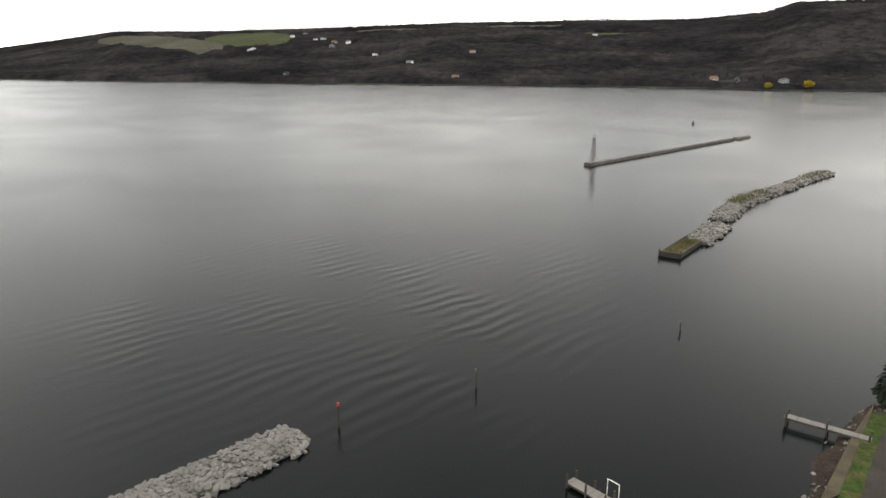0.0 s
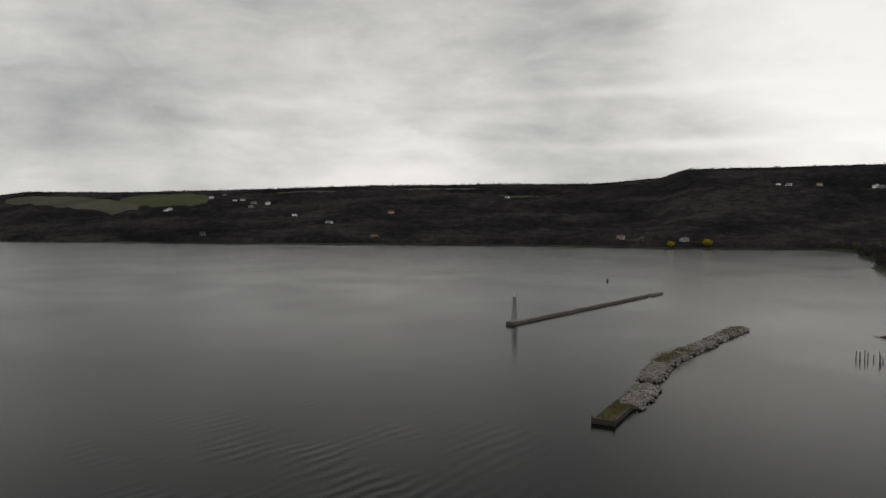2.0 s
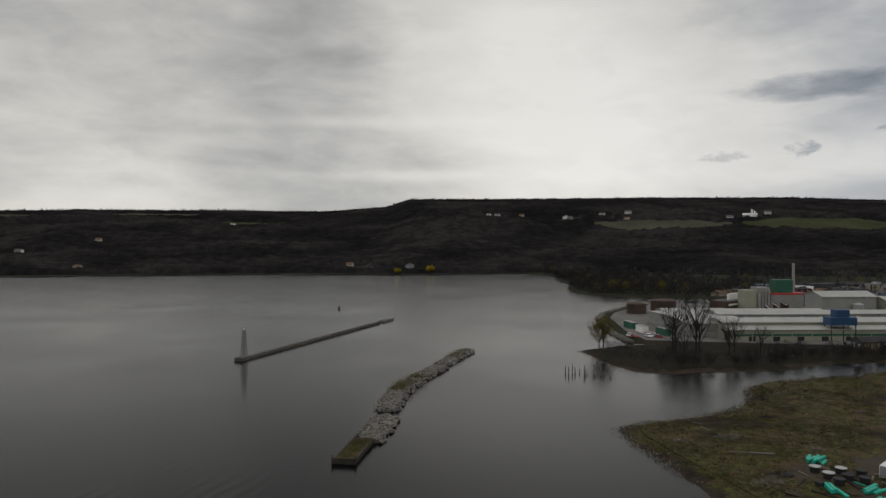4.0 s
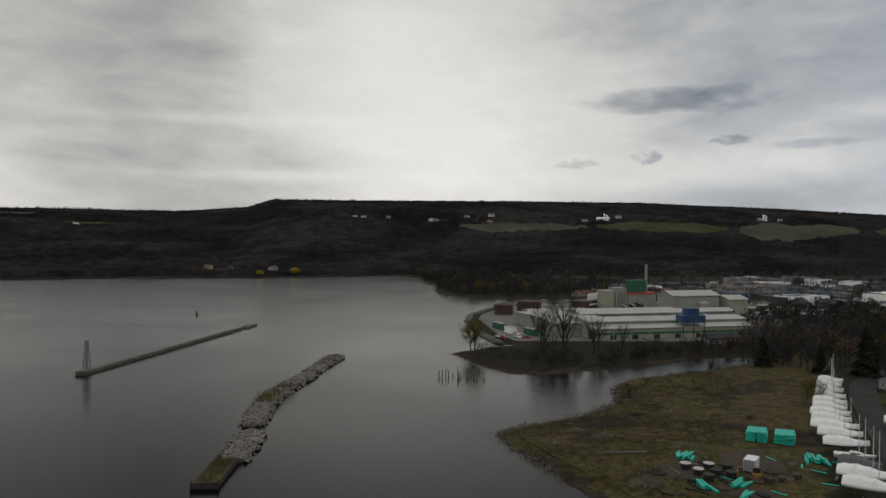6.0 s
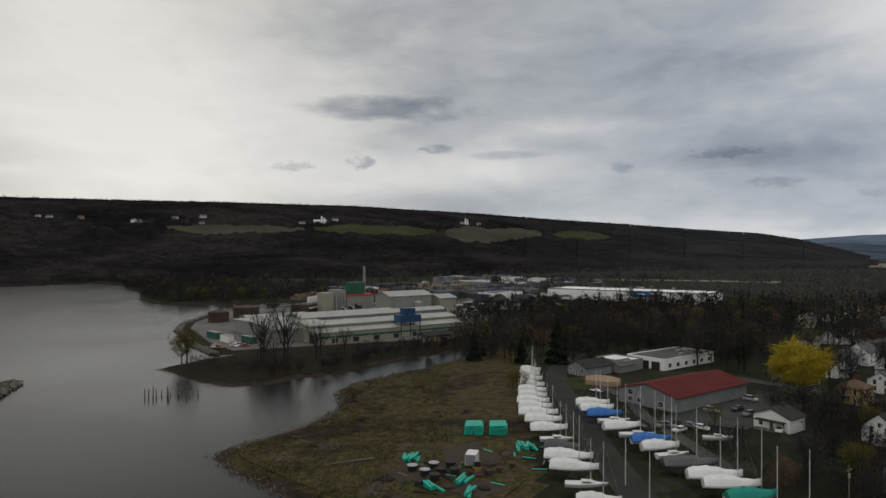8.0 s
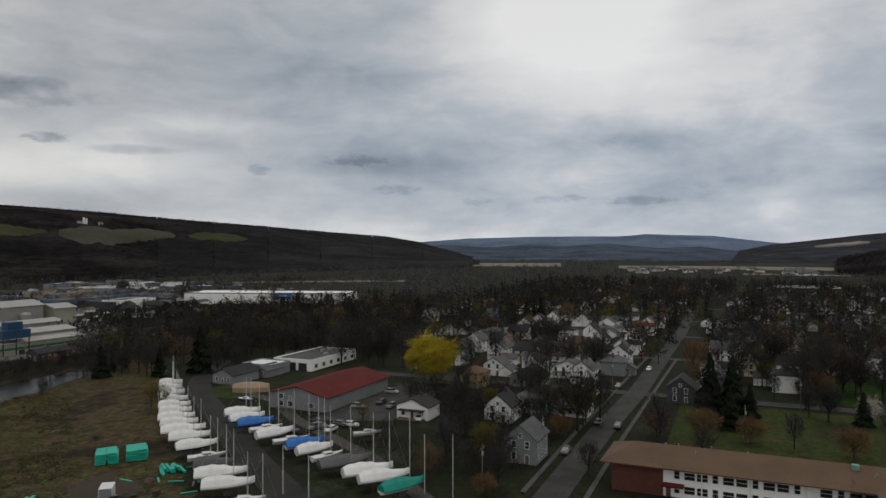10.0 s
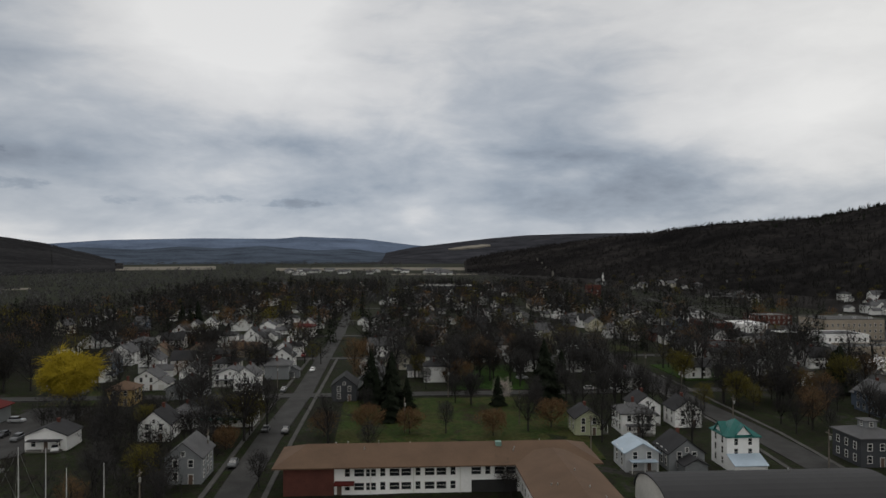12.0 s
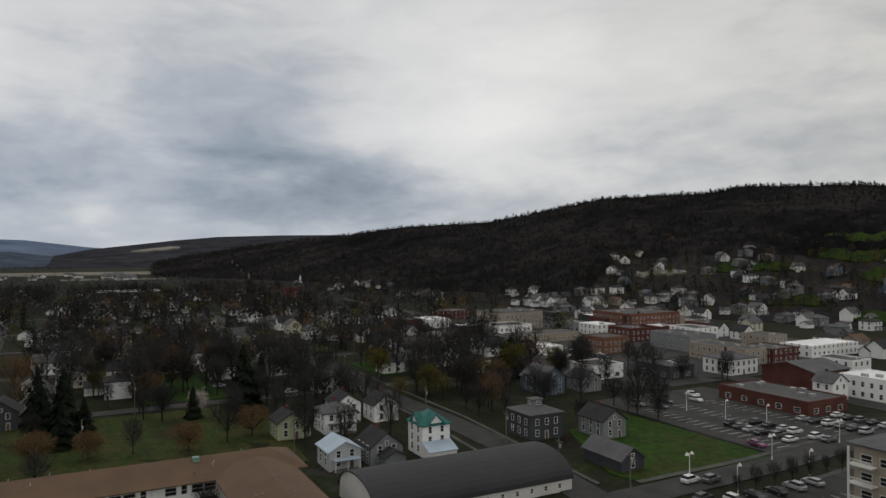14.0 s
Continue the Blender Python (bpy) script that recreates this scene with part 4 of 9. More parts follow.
def pane_mesh(w, h, frame_mat=TRIM, mullion=True):
    """A window that faces -y: a proud frame with a sunk dark pane."""
    bm = bmesh.new()
    t = 0.11
    xs = (-w / 2 - t, -w / 2, w / 2, w / 2 + t)
    zs = (-t, 0, h / 2 - 0.035, h / 2 + 0.035, h, h + t) if mullion else (-t, 0, h, h + t)
    grid = [[bm.verts.new((x, -0.06, z)) for x in xs] for z in zs]
    open_rows = (1, 3) if mullion else (1,)
    for j in range(len(zs) - 1):
        for i in range(3):
            ring = [grid[j][i], grid[j][i + 1], grid[j + 1][i + 1], grid[j + 1][i]]
            if i == 1 and j in open_rows:
                deep = [bm.verts.new((v.co.x, -0.015, v.co.z)) for v in ring]
                for q in range(4):
                    bm.faces.new((ring[q], ring[(q + 1) % 4], deep[(q + 1) % 4], deep[q]))
                bm.faces.new(deep).material_index = 1
            else:
                bm.faces.new(ring)
    back = [bm.verts.new((x, 0.03, z)) for x, z in ((xs[0], zs[0]), (xs[3], zs[0]), (xs[3], zs[-1]), (xs[0], zs[-1]))]
    bm.faces.new(grid[0][::-1] + back[:2])
    bm.faces.new([row[3] for row in grid][::-1] + back[1:3])
    bm.faces.new(grid[-1] + [back[2], back[3]])
    bm.faces.new([row[0] for row in grid] + [back[3], back[0]])
    bmesh.ops.recalc_face_normals(bm, faces=bm.faces)
    return mesh_of("window", bm, frame_mat, GLASS)


WIN, WIN_WIDE, WIN_SMALL = pane_mesh(0.95, 1.5), pane_mesh(1.9, 1.4), pane_mesh(0.7, 0.9)
bm_ = bmesh.new()
box(bm_, -0.55, -0.45, -0.08, 0.03, 0, 2.15, 0)
box(bm_, 0.45, 0.55, -0.08, 0.03, 0, 2.15, 0)
box(bm_, -0.45, 0.45, -0.08, 0.03, 2.05, 2.15, 0)
box(bm_, -0.45, 0.45, -0.03, 0.03, 0, 2.05, 1)
DOOR = mesh_of("door", bm_, TRIM, surface("door_paint", (0.12, 0.08, 0.06), 0.6, 0.2, 1.0))


def wall_windows(ob, lx, ly, floors, faces, first=1.0, storey=2.75, gap=2.6, mesh=None, doors=(), floor0=0):
    """Rows of windows on the named sides of a box of lx by ly."""
    mesh = mesh or WIN
    for face in faces:
        run, half, turn = {"-y": (lx, ly / 2, 0), "+y": (lx, ly / 2, 180), "+x": (ly, lx / 2, 90), "-x": (ly, lx / 2, -90)}[face]
        n = max(1, int((run - 1.0) / gap))
        for f in range(floor0, floors):
            for k in range(n):
                u = (k - (n - 1) / 2) * (run - 1.2) / n
                m = pose(0, 0, 0, 0, 0, turn) @ pose(u, -half - 0.005, first + f * storey)
                if f == 0 and face in doors and k == n // 2:
                    part("door", DOOR, None, ob, "", pose(0, 0, 0, 0, 0, turn) @ pose(u, -half - 0.005, 0.05))
                else:
                    part("window", mesh, None, ob, "", m)


def gable_body(bm, lx, ly, eave, top, slot=0):
    """Walls with gables at both x ends."""
    x, y = lx / 2, ly / 2
    v = [bm.verts.new(p) for p in ((-x, -y, -0.6), (x, -y, -0.6), (x, y, -0.6), (-x, y, -0.6), (-x, -y, eave), (x, -y, eave), (x, y, eave), (-x, y, eave), (-x, 0, top), (x, 0, top))]
    for f in ((3, 2, 1, 0), (0, 1, 5, 4), (2, 3, 7, 6), (1, 2, 6, 9, 5), (3, 0, 4, 8, 7), (4, 5, 9, 8), (6, 7, 8, 9)):
        bm.faces.new([v[i] for i in f]).material_index = slot


def gable_roof(lx, ly, eave, top, over=0.45, thick=0.22):
    bm = bmesh.new()
    x = lx / 2 + over
    slope = (top - eave) / (ly / 2)
    y, low = ly / 2 + over, eave - slope * over
    for s in (-1, 1):
        lower = [(-x, s * y, low + 0.04), (x, s * y, low + 0.04), (x, 0, top + 0.04), (-x, 0, top + 0.04)]
        a = [bm.verts.new(p) for p in lower]
        b = [bm.verts.new((p[0], p[1], p[2] + thick)) for p in lower]
        bm.faces.new(a)
        bm.faces.new(b[::-1])
        for i in range(4):
            j = (i + 1) % 4
            bm.faces.new((a[j], a[i], b[i], b[j]))
    bmesh.ops.recalc_face_normals(bm, faces=bm.faces)
    return bm


def hip_roof(lx, ly, eave, top, over=0.5, ridge=None):
    bm = bmesh.new()
    x, y = lx / 2 + over, ly / 2 + over
    rx = max(0.05, (lx - ly) / 2) if ridge is None else ridge
    a = [bm.verts.new(p) for p in ((-x, -y, eave - 0.05), (x, -y, eave - 0.05), (x, y, eave - 0.05), (-x, y, eave - 0.05))]
    b = [bm.verts.new((v.co.x, v.co.y, eave + 0.2)) for v in a]
    r0, r1 = bm.verts.new((-rx, 0, top)), bm.verts.new((rx, 0, top))
    bm.faces.new(a[::-1])
    for i in range(4):
        bm.faces.new((a[i], a[(i + 1) % 4], b[(i + 1) % 4], b[i]))
    for f in ((b[0], b[1], r1, r0), (b[2], b[3], r0, r1), (b[1], b[2], r1), (b[3], b[0], r0)):
        bm.faces.new(f)
    return bm


def chimney(ob, x, y, z0, z1):
    bm = bmesh.new()
    box(bm, x - 0.35, x + 0.35, y - 0.3, y + 0.3, z0, z1)
    box(bm, x - 0.42, x + 0.42, y - 0.37, y + 0.37, z1, z1 + 0.15)
    part("chimney", bm, PAINT["brick"], ob)


def house(label, m, lx, ly, eave, top, wall, roof, floors=2, style="gable", faces=("-y", "+x"), porch="", stack=True, gap=2.6, group="", doors=("+x",), wing=None):
    ob = thing("house", label, "house", m, group)
    bm = bmesh.new()
    if style == "gable":
        gable_body(bm, lx, ly, eave, top)
    else:
        box(bm, -lx / 2, lx / 2, -ly / 2, ly / 2, -0.6, eave)
    part("wall", bm, PAINT[wall], ob)
    part("roof", gable_roof(lx, ly, eave, top) if style == "gable" else hip_roof(lx, ly, eave, top), ROOF[roof], ob)
    wall_windows(ob, lx, ly, floors, faces, gap=gap, doors=doors, storey=min(2.75, (eave - 0.4) / floors))
    if style == "gable" and top - eave > 2.2:
        for face, x, turn in (("+x", lx / 2, 90), ("-x", -lx / 2, -90)):
            if face in faces:
                part("window", WIN_SMALL, None, ob, "", pose(0, 0, 0, 0, 0, turn) @ pose(0, -lx / 2 - 0.005, eave + 0.3))
    if stack:
        chimney(ob, -lx * 0.2, 0.4, eave, top + 0.9)
    if porch:
        depth = 2.0
        sx, turn = {"+x": (lx / 2, 0), "-y": (ly / 2, -90), "+y": (ly / 2, 90)}[porch]
        run = (ly if porch == "+x" else lx) * 0.8
        base = pose(0, 0, 0, 0, 0, turn)
        bm = bmesh.new()
        box(bm, sx + 0.01, sx + depth, -run / 2, run / 2, 2.55, 2.75)
        part("porch_roof", bm, ROOF[roof], ob, "", base)
        bm = bmesh.new()
        box(bm, sx + 0.01, sx + depth, -run / 2, run / 2, -0.5, 0.3)
        part("porch_floor", bm, CONCRETE, ob, "", base)
        for k in range(3):
            bm = bmesh.new()
            y = -run / 2 + 0.15 + k * (run - 0.3) / 2
            box(bm, sx + depth - 0.25, sx + depth - 0.1, y - 0.07, y + 0.07, 0.3, 2.55)
            part("porch_post", bm, TRIM, ob, "", base)
    if wing:
        wx, wy, wl, wd, we, wt = wing
        bm = bmesh.new()
        gable_body(bm, wl, wd, we, wt)
        w = part("wing", bm, PAINT[wall], ob, "", pose(wx, wy, 0))
        part("roof", gable_roof(wl, wd, we, wt), ROOF[roof], w)
    return ob


def flat_block(label, m, lx, ly, high, wall, roof="tar", floors=1, faces=("-y", "+x"), gap=3.0, mesh=None, name="building", group="", units=0, parapet=0.5, band=None, first=1.0, storey=3.2, doors=()):
    ob = thing(name, label, "building", m, group)
    bm = bmesh.new()
    box(bm, -lx / 2, lx / 2, -ly / 2, ly / 2, -0.6, high)
    wm = PAINT[wall] if isinstance(wall, str) else wall
    part("wall", bm, wm, ob)
    bm = bmesh.new()
    box(bm, -lx / 2 + 0.3, lx / 2 - 0.3, -ly / 2 + 0.3, ly / 2 - 0.3, high, high + 0.12)
    part("roof", bm, ROOF[roof], ob)
    if parapet:
        bm = bmesh.new()
        for x0, x1, y0, y1 in ((-lx / 2 - 0.05, lx / 2 + 0.05, -ly / 2 - 0.05, -ly / 2 + 0.28), (-lx / 2 - 0.05, lx / 2 + 0.05, ly / 2 - 0.28, ly / 2 + 0.05),
                               (-lx / 2 - 0.05, -lx / 2 + 0.28, -ly / 2 + 0.28, ly / 2 - 0.28), (lx / 2 - 0.28, lx / 2 + 0.05, -ly / 2 + 0.28, ly / 2 - 0.28)):
            box(bm, x0, x1, y0, y1, high, high + parapet)
        part("parapet", bm, band or wm, ob)
    if faces:
        wall_windows(ob, lx, ly, floors, faces, first, storey, gap, mesh, doors)
    r = random.Random(label)
    for _ in range(units):
        bm = bmesh.new()
        x, y = r.uniform(-0.4, 0.4) * lx, r.uniform(-0.35, 0.35) * ly
        box(bm, x - 0.9, x + 0.9, y - 0.7, y + 0.7, high + 0.12, high + 1.1)
        part("roof_unit", bm, METAL, ob)
    return ob


# ---- joining what is too far to pick apart ----
def joined(name, placed, label, category):
    """One mesh of many copies, of kind stuff. placed: pairs of a thing and a pose."""
    mats, verts, faces, slots, base = [], [], [], [], 0
    cache = {}
    for proto, m in placed:
        if proto.name not in cache:
            rows = []
            for o in proto.children_recursive:
                chain, up = o.matrix_basis, o.parent
                while up is not proto:
                    chain, up = up.matrix_basis @ chain, up.parent
                rows.append((o.data, np.array([tuple(chain @ v.co) for v in o.data.vertices]).reshape(-1, 3), [tuple(p.vertices) for p in o.data.polygons], [p.material_index for p in o.data.polygons]))
            cache[proto.name] = rows
        mat = np.array(m)
        for data, co, polys, idx in cache[proto.name]:
            for mt in data.materials:
                if mt not in mats:
                    mats.append(mt)
            where = [mats.index(mt) for mt in data.materials]
            verts.append(co @ mat[:3, :3].T + mat[:3, 3])
            faces += [tuple(base + i for i in f) for f in polys]
            slots += [where[i] for i in idx]
            base += len(co)
    me = mesh_data(name, np.concatenate(verts).tolist(), faces, *mats)
    me.polygons.foreach_set("material_index", slots)
    me.update()
    return tagged(new(name, me), label, category, "", "stuff")

# ---- streets and open ground ----
def grid_line(*ab):
    return [tuple(plot(a, b).translation.xy) for a, b in ab]


ribbon("main_street", [(-90, -8.5), (-141, 9.8), (-189, 26.4), (-248, 49), (-318, 73), (-415, 107), (-520, 141), (-900, 270)], 6.6, 1.20, ASPHALT, "worn grey asphalt street running away through the town")
for a_, lo_, hi_ in ((-242, -150, 230), (-322, -160, 260), (-405, -150, 300), (-490, -150, 300), (-590, -150, 300)):
    ribbon("side_street", grid_line((a_, lo_), (a_ - 3, hi_)), 6.5, 1.17, ASPHALT, "asphalt side street between house lots")
ribbon("second_street", [(-60, 110), (-80, 118.5), (-112, 135), (-146, 148), (-185, 160), (-232, 180), (-330, 216), (-600, 310)], 8.5, 1.19, ASPHALT, "asphalt street with grass verges")
ribbon("upper_street", grid_line((-115, 215), (-300, 222), (-700, 240)), 11, 1.18, ASPHALT, "broad downtown street")
ribbon("front_street", [(-84, 98), (-73, 129), (-62, 162), (-50, 205), (-30, 265)], 8.5, 1.22, ASPHALT, "asphalt street beside the parking lot")
ribbon("pavement", [(-78, 133), (-67.5, 163), (-55, 208), (-37, 262)], 1.6, 1.27, PAVING, "pale concrete pavement along the street", "pavement")
ribbon("pavement", [(-62, 118), (-55, 145), (-44, 185)], 1.6, 1.27, PAVING, "pale concrete pavement along the street", "pavement")
for off_ in (-6.2, 6.2):
    ribbon("pavement", [(-141 + off_ * 0.34, 10.2 + off_ * 0.94), (-189 + off_ * 0.34, 26.6 + off_ * 0.94), (-318 + off_ * 0.34, 73 + off_ * 0.94)], 1.1, 1.23, PAVING, "concrete pavement beside the street", "pavement")
    ribbon("pavement", [(-86 + off_ * 0.38, 121 + off_ * 0.92), (-146 + off_ * 0.38, 148 + off_ * 0.92), (-226 + off_ * 0.38, 177 + off_ * 0.92)], 1.1, 1.23, PAVING, "concrete pavement beside the street", "pavement")
ribbon("gravel_lane", [(-300, -118), (-275, -114), (-250, -107), (-228, -97), (-203, -81.5), (-185, -71), (-159, -55.5), (-137, -41), (-118, -29), (-95, -18), (-70, -12)], 8.0, 1.18, GRAVEL, "dark gravel lane between rows of stored boats")
ribbon("ballast_track", [(-330, -95), (-285, -100), (-255, -98), (-236, -86), (-222, -70), (-200, -58), (-165, -30), (-130, -10)], 4.0, 1.16, surface("rail_ballast", (0.05, 0.046, 0.042), 0.95, 0.3, 0.6, 0.5), "dark railway ballast curving past the yard")
patch("yard", [tuple(plot(a, b).translation.xy) for a, b in ((-168, -118), (-228, -118), (-228, -100), (-176, -96))], 1.19, ASPHALT, "asphalt yard beside the red-roofed building")
patch("parking_lot", [tuple(plot(a, b).translation.xy) for a, b in ((-118, 141), (-118, 196), (-186, 192), (-186, 142))], 1.21, ASPHALT, "grey asphalt parking lot", "parking lot")
patch("parking_lot", [tuple(plot(a, b).translation.xy) for a, b in ((-103, 92), (-70, 92), (-70, 118), (-86.5, 118), (-86.5, 160), (-103, 160))], 1.205, ASPHALT, "dark asphalt parking lot by the apartment house", "parking lot")
patch("parking_lot", [tuple(plot(a, b).translation.xy) for a, b in ((-255, 178), (-255, 211), (-292, 211), (-292, 178))], 1.2, ASPHALT, "downtown parking lot behind shops", "parking lot")
patch("lawn", [tuple(plot(a, b).translation.xy) for a, b in ((-118, 99), (-118, 139.5), (-168, 139.5), (-160, 112), (-126, 97))], 1.23, LAWN, "bright mown lawn beside the parking lot", "lawn")
patch("lawn", [tuple(plot(a, b).translation.xy) for a, b in ((-166, -22), (-166, 42), (-236, 46), (-236, -24))], 1.13, PARK, "wide patchy green lawn with scattered trees", "lawn")
patch("lawn", [tuple(plot(a, b).translation.xy) for a, b in ((-249, 40), (-249, 12), (-300, 12), (-300, 40))], 1.13, LAWN, "green back lawn", "lawn")
patch("lawn", [tuple(plot(a, b).translation.xy) for a, b in ((-262, 100), (-262, 122), (-298, 122), (-298, 100))], 1.13, LAWN, "bright green lawn in front of a white house", "lawn")
for a0_, b0_ in ((-205, -175), (-255, -118), (-300, -70), (-345, -20), (-430, 20), (-360, 90), (-440, 110), (-520, -60)):
    patch("lawn", [tuple(plot(a0_ + u, b0_ + v).translation.xy) for u, v in ((0, 0), (24, 0), (24, 18), (0, 18))], 1.12, PARK, "patch of green lawn between house lots", "lawn")

line_bm = bmesh.new()
box(line_bm, -2.6, 2.6, -0.07, 0.07, 0, 0.012)
LINE = mesh_of("stripe", line_bm, surface("road_paint", (0.55, 0.55, 0.53), 0.8, 0.3, 1.0))
stripes = tagged(new("stripe_group"), "worn white parking bay lines on asphalt", "marking", "", "structure")
for row_b in (149, 162, 176, 186):
    for k in range(17):
        part("stripe", LINE, None, stripes, "", plot(-122 - k * 2.9, row_b, 1.214, 90))
for k in range(16):
    part("stripe", LINE, None, stripes, "", plot(-92, 103 + k * 2.9, 1.209, 0))

# ---- buildings near the camera ----
def long_lodging():
    """The L-shaped two-storey block with brown roofs."""
    ob = thing("apartment_block", "L-shaped two-storey block with brown shingle roof, white and brick walls", "building", plot(0, 0, 1.0))
    white, brick = PAINT["white"], PAINT["brick"]
    bm = bmesh.new()
    box(bm, -158.5, -146, -19, 33, -0.6, 5.6)
    part("wall", bm, white, ob)
    bm = bmesh.new()
    box(bm, -158.6, -145.6, -29, -19.05, -0.6, 5.55)
    part("wall", bm, brick, ob, "red brick end wall")
    bm = bmesh.new()
    box(bm, -145.95, -109, 18.5, 31.5, -0.6, 5.6)
    part("wall", bm, white, ob)
    # roofs with hipped ends
    for cx, cy, lx, ly, turn in ((-152.2, 2, 66, 15.5, 90), (-130.5, 25, 44, 15.5, 0)):
        part("roof", hip_roof(lx - 1, ly - 1, 5.7 if turn else 5.75, 8.6 if turn else 8.65, 0.6, (lx - 12) / 2), ROOF["brown"], ob, "", pose(cx, cy, 0, 0, 0, turn))
    for k in range(15):
        y = -16.4 + k * 2.35
        if 6.0 < y < 8.5:
            continue
        for f in range(2):
            if f == 0 and y > 9:
                continue
            part("window", WIN_WIDE if k % 3 else WIN, None, ob, "", pose(-145.99, y, 0.9 + f * 2.75, 0, 0, 90))
    for y in (-11.8, -3.2, 6.2):
        bm = bmesh.new()
        box(bm, -146, -145.75, y - 0.12, y + 0.12, -0.5, 5.6)
        part("downpipe", bm, TRIM, ob)
    for k in range(11):
        x = -143.5 + k * 3.1
        for f in range(2):
            part("window", WIN, None, ob, "", pose(x, 18.49, 0.9 + f * 2.75))
            part("window", WIN, None, ob, "", pose(-108.98, 20.5 + f * 5, 0.9 + f * 2.75, 0, 0, 90))
    bm = bmesh.new()
    box(bm, -145.95, -143.6, -18.9, -15, 2.5, 2.75)
    part("porch_roof", bm, ROOF["red"], ob, "dark red entrance canopy")
    part("door", DOOR, None, ob, "", pose(-145.98, -18, 0, 0, 0, 90))
    # a dark panel stands for the shade of the open ground floor
    bm = bmesh.new()
    box(bm, -146.02, -145.9, 8.5, 17.8, -0.4, 2.5)
    part("shade_opening", bm, surface("dark_recess", (0.03, 0.03, 0.03), 0.9, 0.2, 1.0), ob, "dark panel for the shade of an open ground floor")
    r = random.Random(4)
    for k in range(16):
        x, y = (r.uniform(-157, -148), r.uniform(-25, 28)) if k < 9 else (r.uniform(-142, -112), r.uniform(20, 30))
        d = abs(x + 152.2) if k < 9 else abs(y - 25)
        z = 8.6 - d * 2.9 / 8.0
        bm = bmesh.new()
        tube(bm, (x, y, z - 0.1), (x, y, z + 0.5), 0.12, 0.12, 6)
        part("roof_vent", bm, METAL, ob)
    bm = bmesh.new()
    box(bm, -151.5, -150.3, 14, 15.2, 8.0, 8.9)
    part("roof_unit", bm, surface("green_unit", (0.15, 0.25, 0.22), 0.6, 0.2, 1.0), ob)


long_lodging()


def quonset():
    ob = thing("arched_hall", "long hall with a black arched roof and low white walls", "building", plot(-131.5, 62, 1.0, 90))
    n, half, length = 16, 9.5, 43.0
    bm = bmesh.new()
    rings = []
    for x in (-length / 2 - 0.3, length / 2 + 0.3):
        for rad in (0.0, 0.3):
            rings.append([bm.verts.new((x, (half + rad) * math.cos(math.pi * k / n), 2.4 + (4.4 + rad) * math.sin(math.pi * k / n))) for k in range(n + 1)])
    a0, a1, b0, b1 = rings
    for k in range(n):
        bm.faces.new((a1[k], a1[k + 1], b1[k + 1], b1[k]))
        bm.faces.new((a0[k], b0[k], b0[k + 1], a0[k + 1]))
        bm.faces.new((a0[k], a0[k + 1], a1[k + 1], a1[k]))
        bm.faces.new((b0[k], b1[k], b1[k + 1], b0[k + 1]))
    for i in (0, n):
        bm.faces.new((a0[i], a1[i], b1[i], b0[i]))
    bmesh.ops.recalc_face_normals(bm, faces=bm.faces)
    part("roof", bm, surface("black_membrane", (0.026, 0.026, 0.028), 0.7, 0.2, 0.3, 0.2), ob, "black rounded membrane roof")
    bm = bmesh.new()
    ring = [(half * math.cos(math.pi * k / n), 2.4 + 4.4 * math.sin(math.pi * k / n)) for k in range(n + 1)]
    for x in (-length / 2, length / 2):
        vs = [bm.verts.new((x, y, z)) for y, z in ring] + [bm.verts.new((x, -half, -0.6)), bm.verts.new((x, half, -0.6))]
        bm.faces.new(vs)
    for y in (-half, half):
        vs = [bm.verts.new(p) for p in ((-length / 2, y, -0.6), (length / 2, y, -0.6), (length / 2, y, 2.4), (-length / 2, y, 2.4))]
        bm.faces.new(vs)
    part("wall", bm, surface("white_block_wall", (0.55, 0.54, 0.51), 0.8, 0.15, 0.4, 0.2), ob)
    for k in range(12):
        part("window", WIN_SMALL, None, ob, "", pose(-19 + k * 3.4, -half - 0.01, 0.9))
    bm = bmesh.new()
    for k in range(4):
        tube(bm, (6 + k * 0.01, 3.0, 6.4), (6, 3.0, 7.3), 0.15, 0.15, 6)
    part("roof_vent", bm, METAL, ob)


quonset()
house("pale grey two-storey clapboard house with grey gable roof", at(-166.8, 6.4), 9.5, 7.5, 5.6, 8.6, "grey", "grey", faces=("+x", "+y", "-y"), stack=False)
teal_h = house("tall white three-storey house with teal metal roof", at(-127, 121) @ Matrix.Diagonal((0.82, 0.82, 0.95, 1)), 9.5, 9, 7.6, 11.0, "white", "teal", 3, "hip", faces=("+x", "-y"), stack=False, gap=3.2)
for turn_, off_ in ((0, 4.75), (-90, 4.5)):
    b_ = bmesh.new()
    gable_body(b_, 1.2, 4.2, 8.2, 10.2)
    w_ = part("dormer", b_, PAINT["white"], teal_h, "", pose(0, 0, 0, 0, 0, turn_) @ pose(off_ - 0.62, 0, 0))
    part("roof", gable_roof(1.2, 4.2, 8.2, 10.2, 0.5), ROOF["teal"], w_)
b_ = bmesh.new()
vs_ = [b_.verts.new(p) for p in ((4.8, -4.4, -0.5), (9.4, -4.4, -0.5), (9.4, 4.4, -0.5), (4.8, 4.4, -0.5), (4.8, -4.4, 3.6), (9.4, -4.4, 2.1), (9.4, 4.4, 2.1), (4.8, 4.4, 3.6))]
for f_ in ((0, 1, 5, 4), (1, 2, 6, 5), (2, 3, 7, 6), (3, 0, 4, 7), (4, 5, 6, 7)):
    b_.faces.new([vs_[i] for i in f_])
lean_ = part("lean_to", b_, PAINT["white"], teal_h)
b_ = bmesh.new()
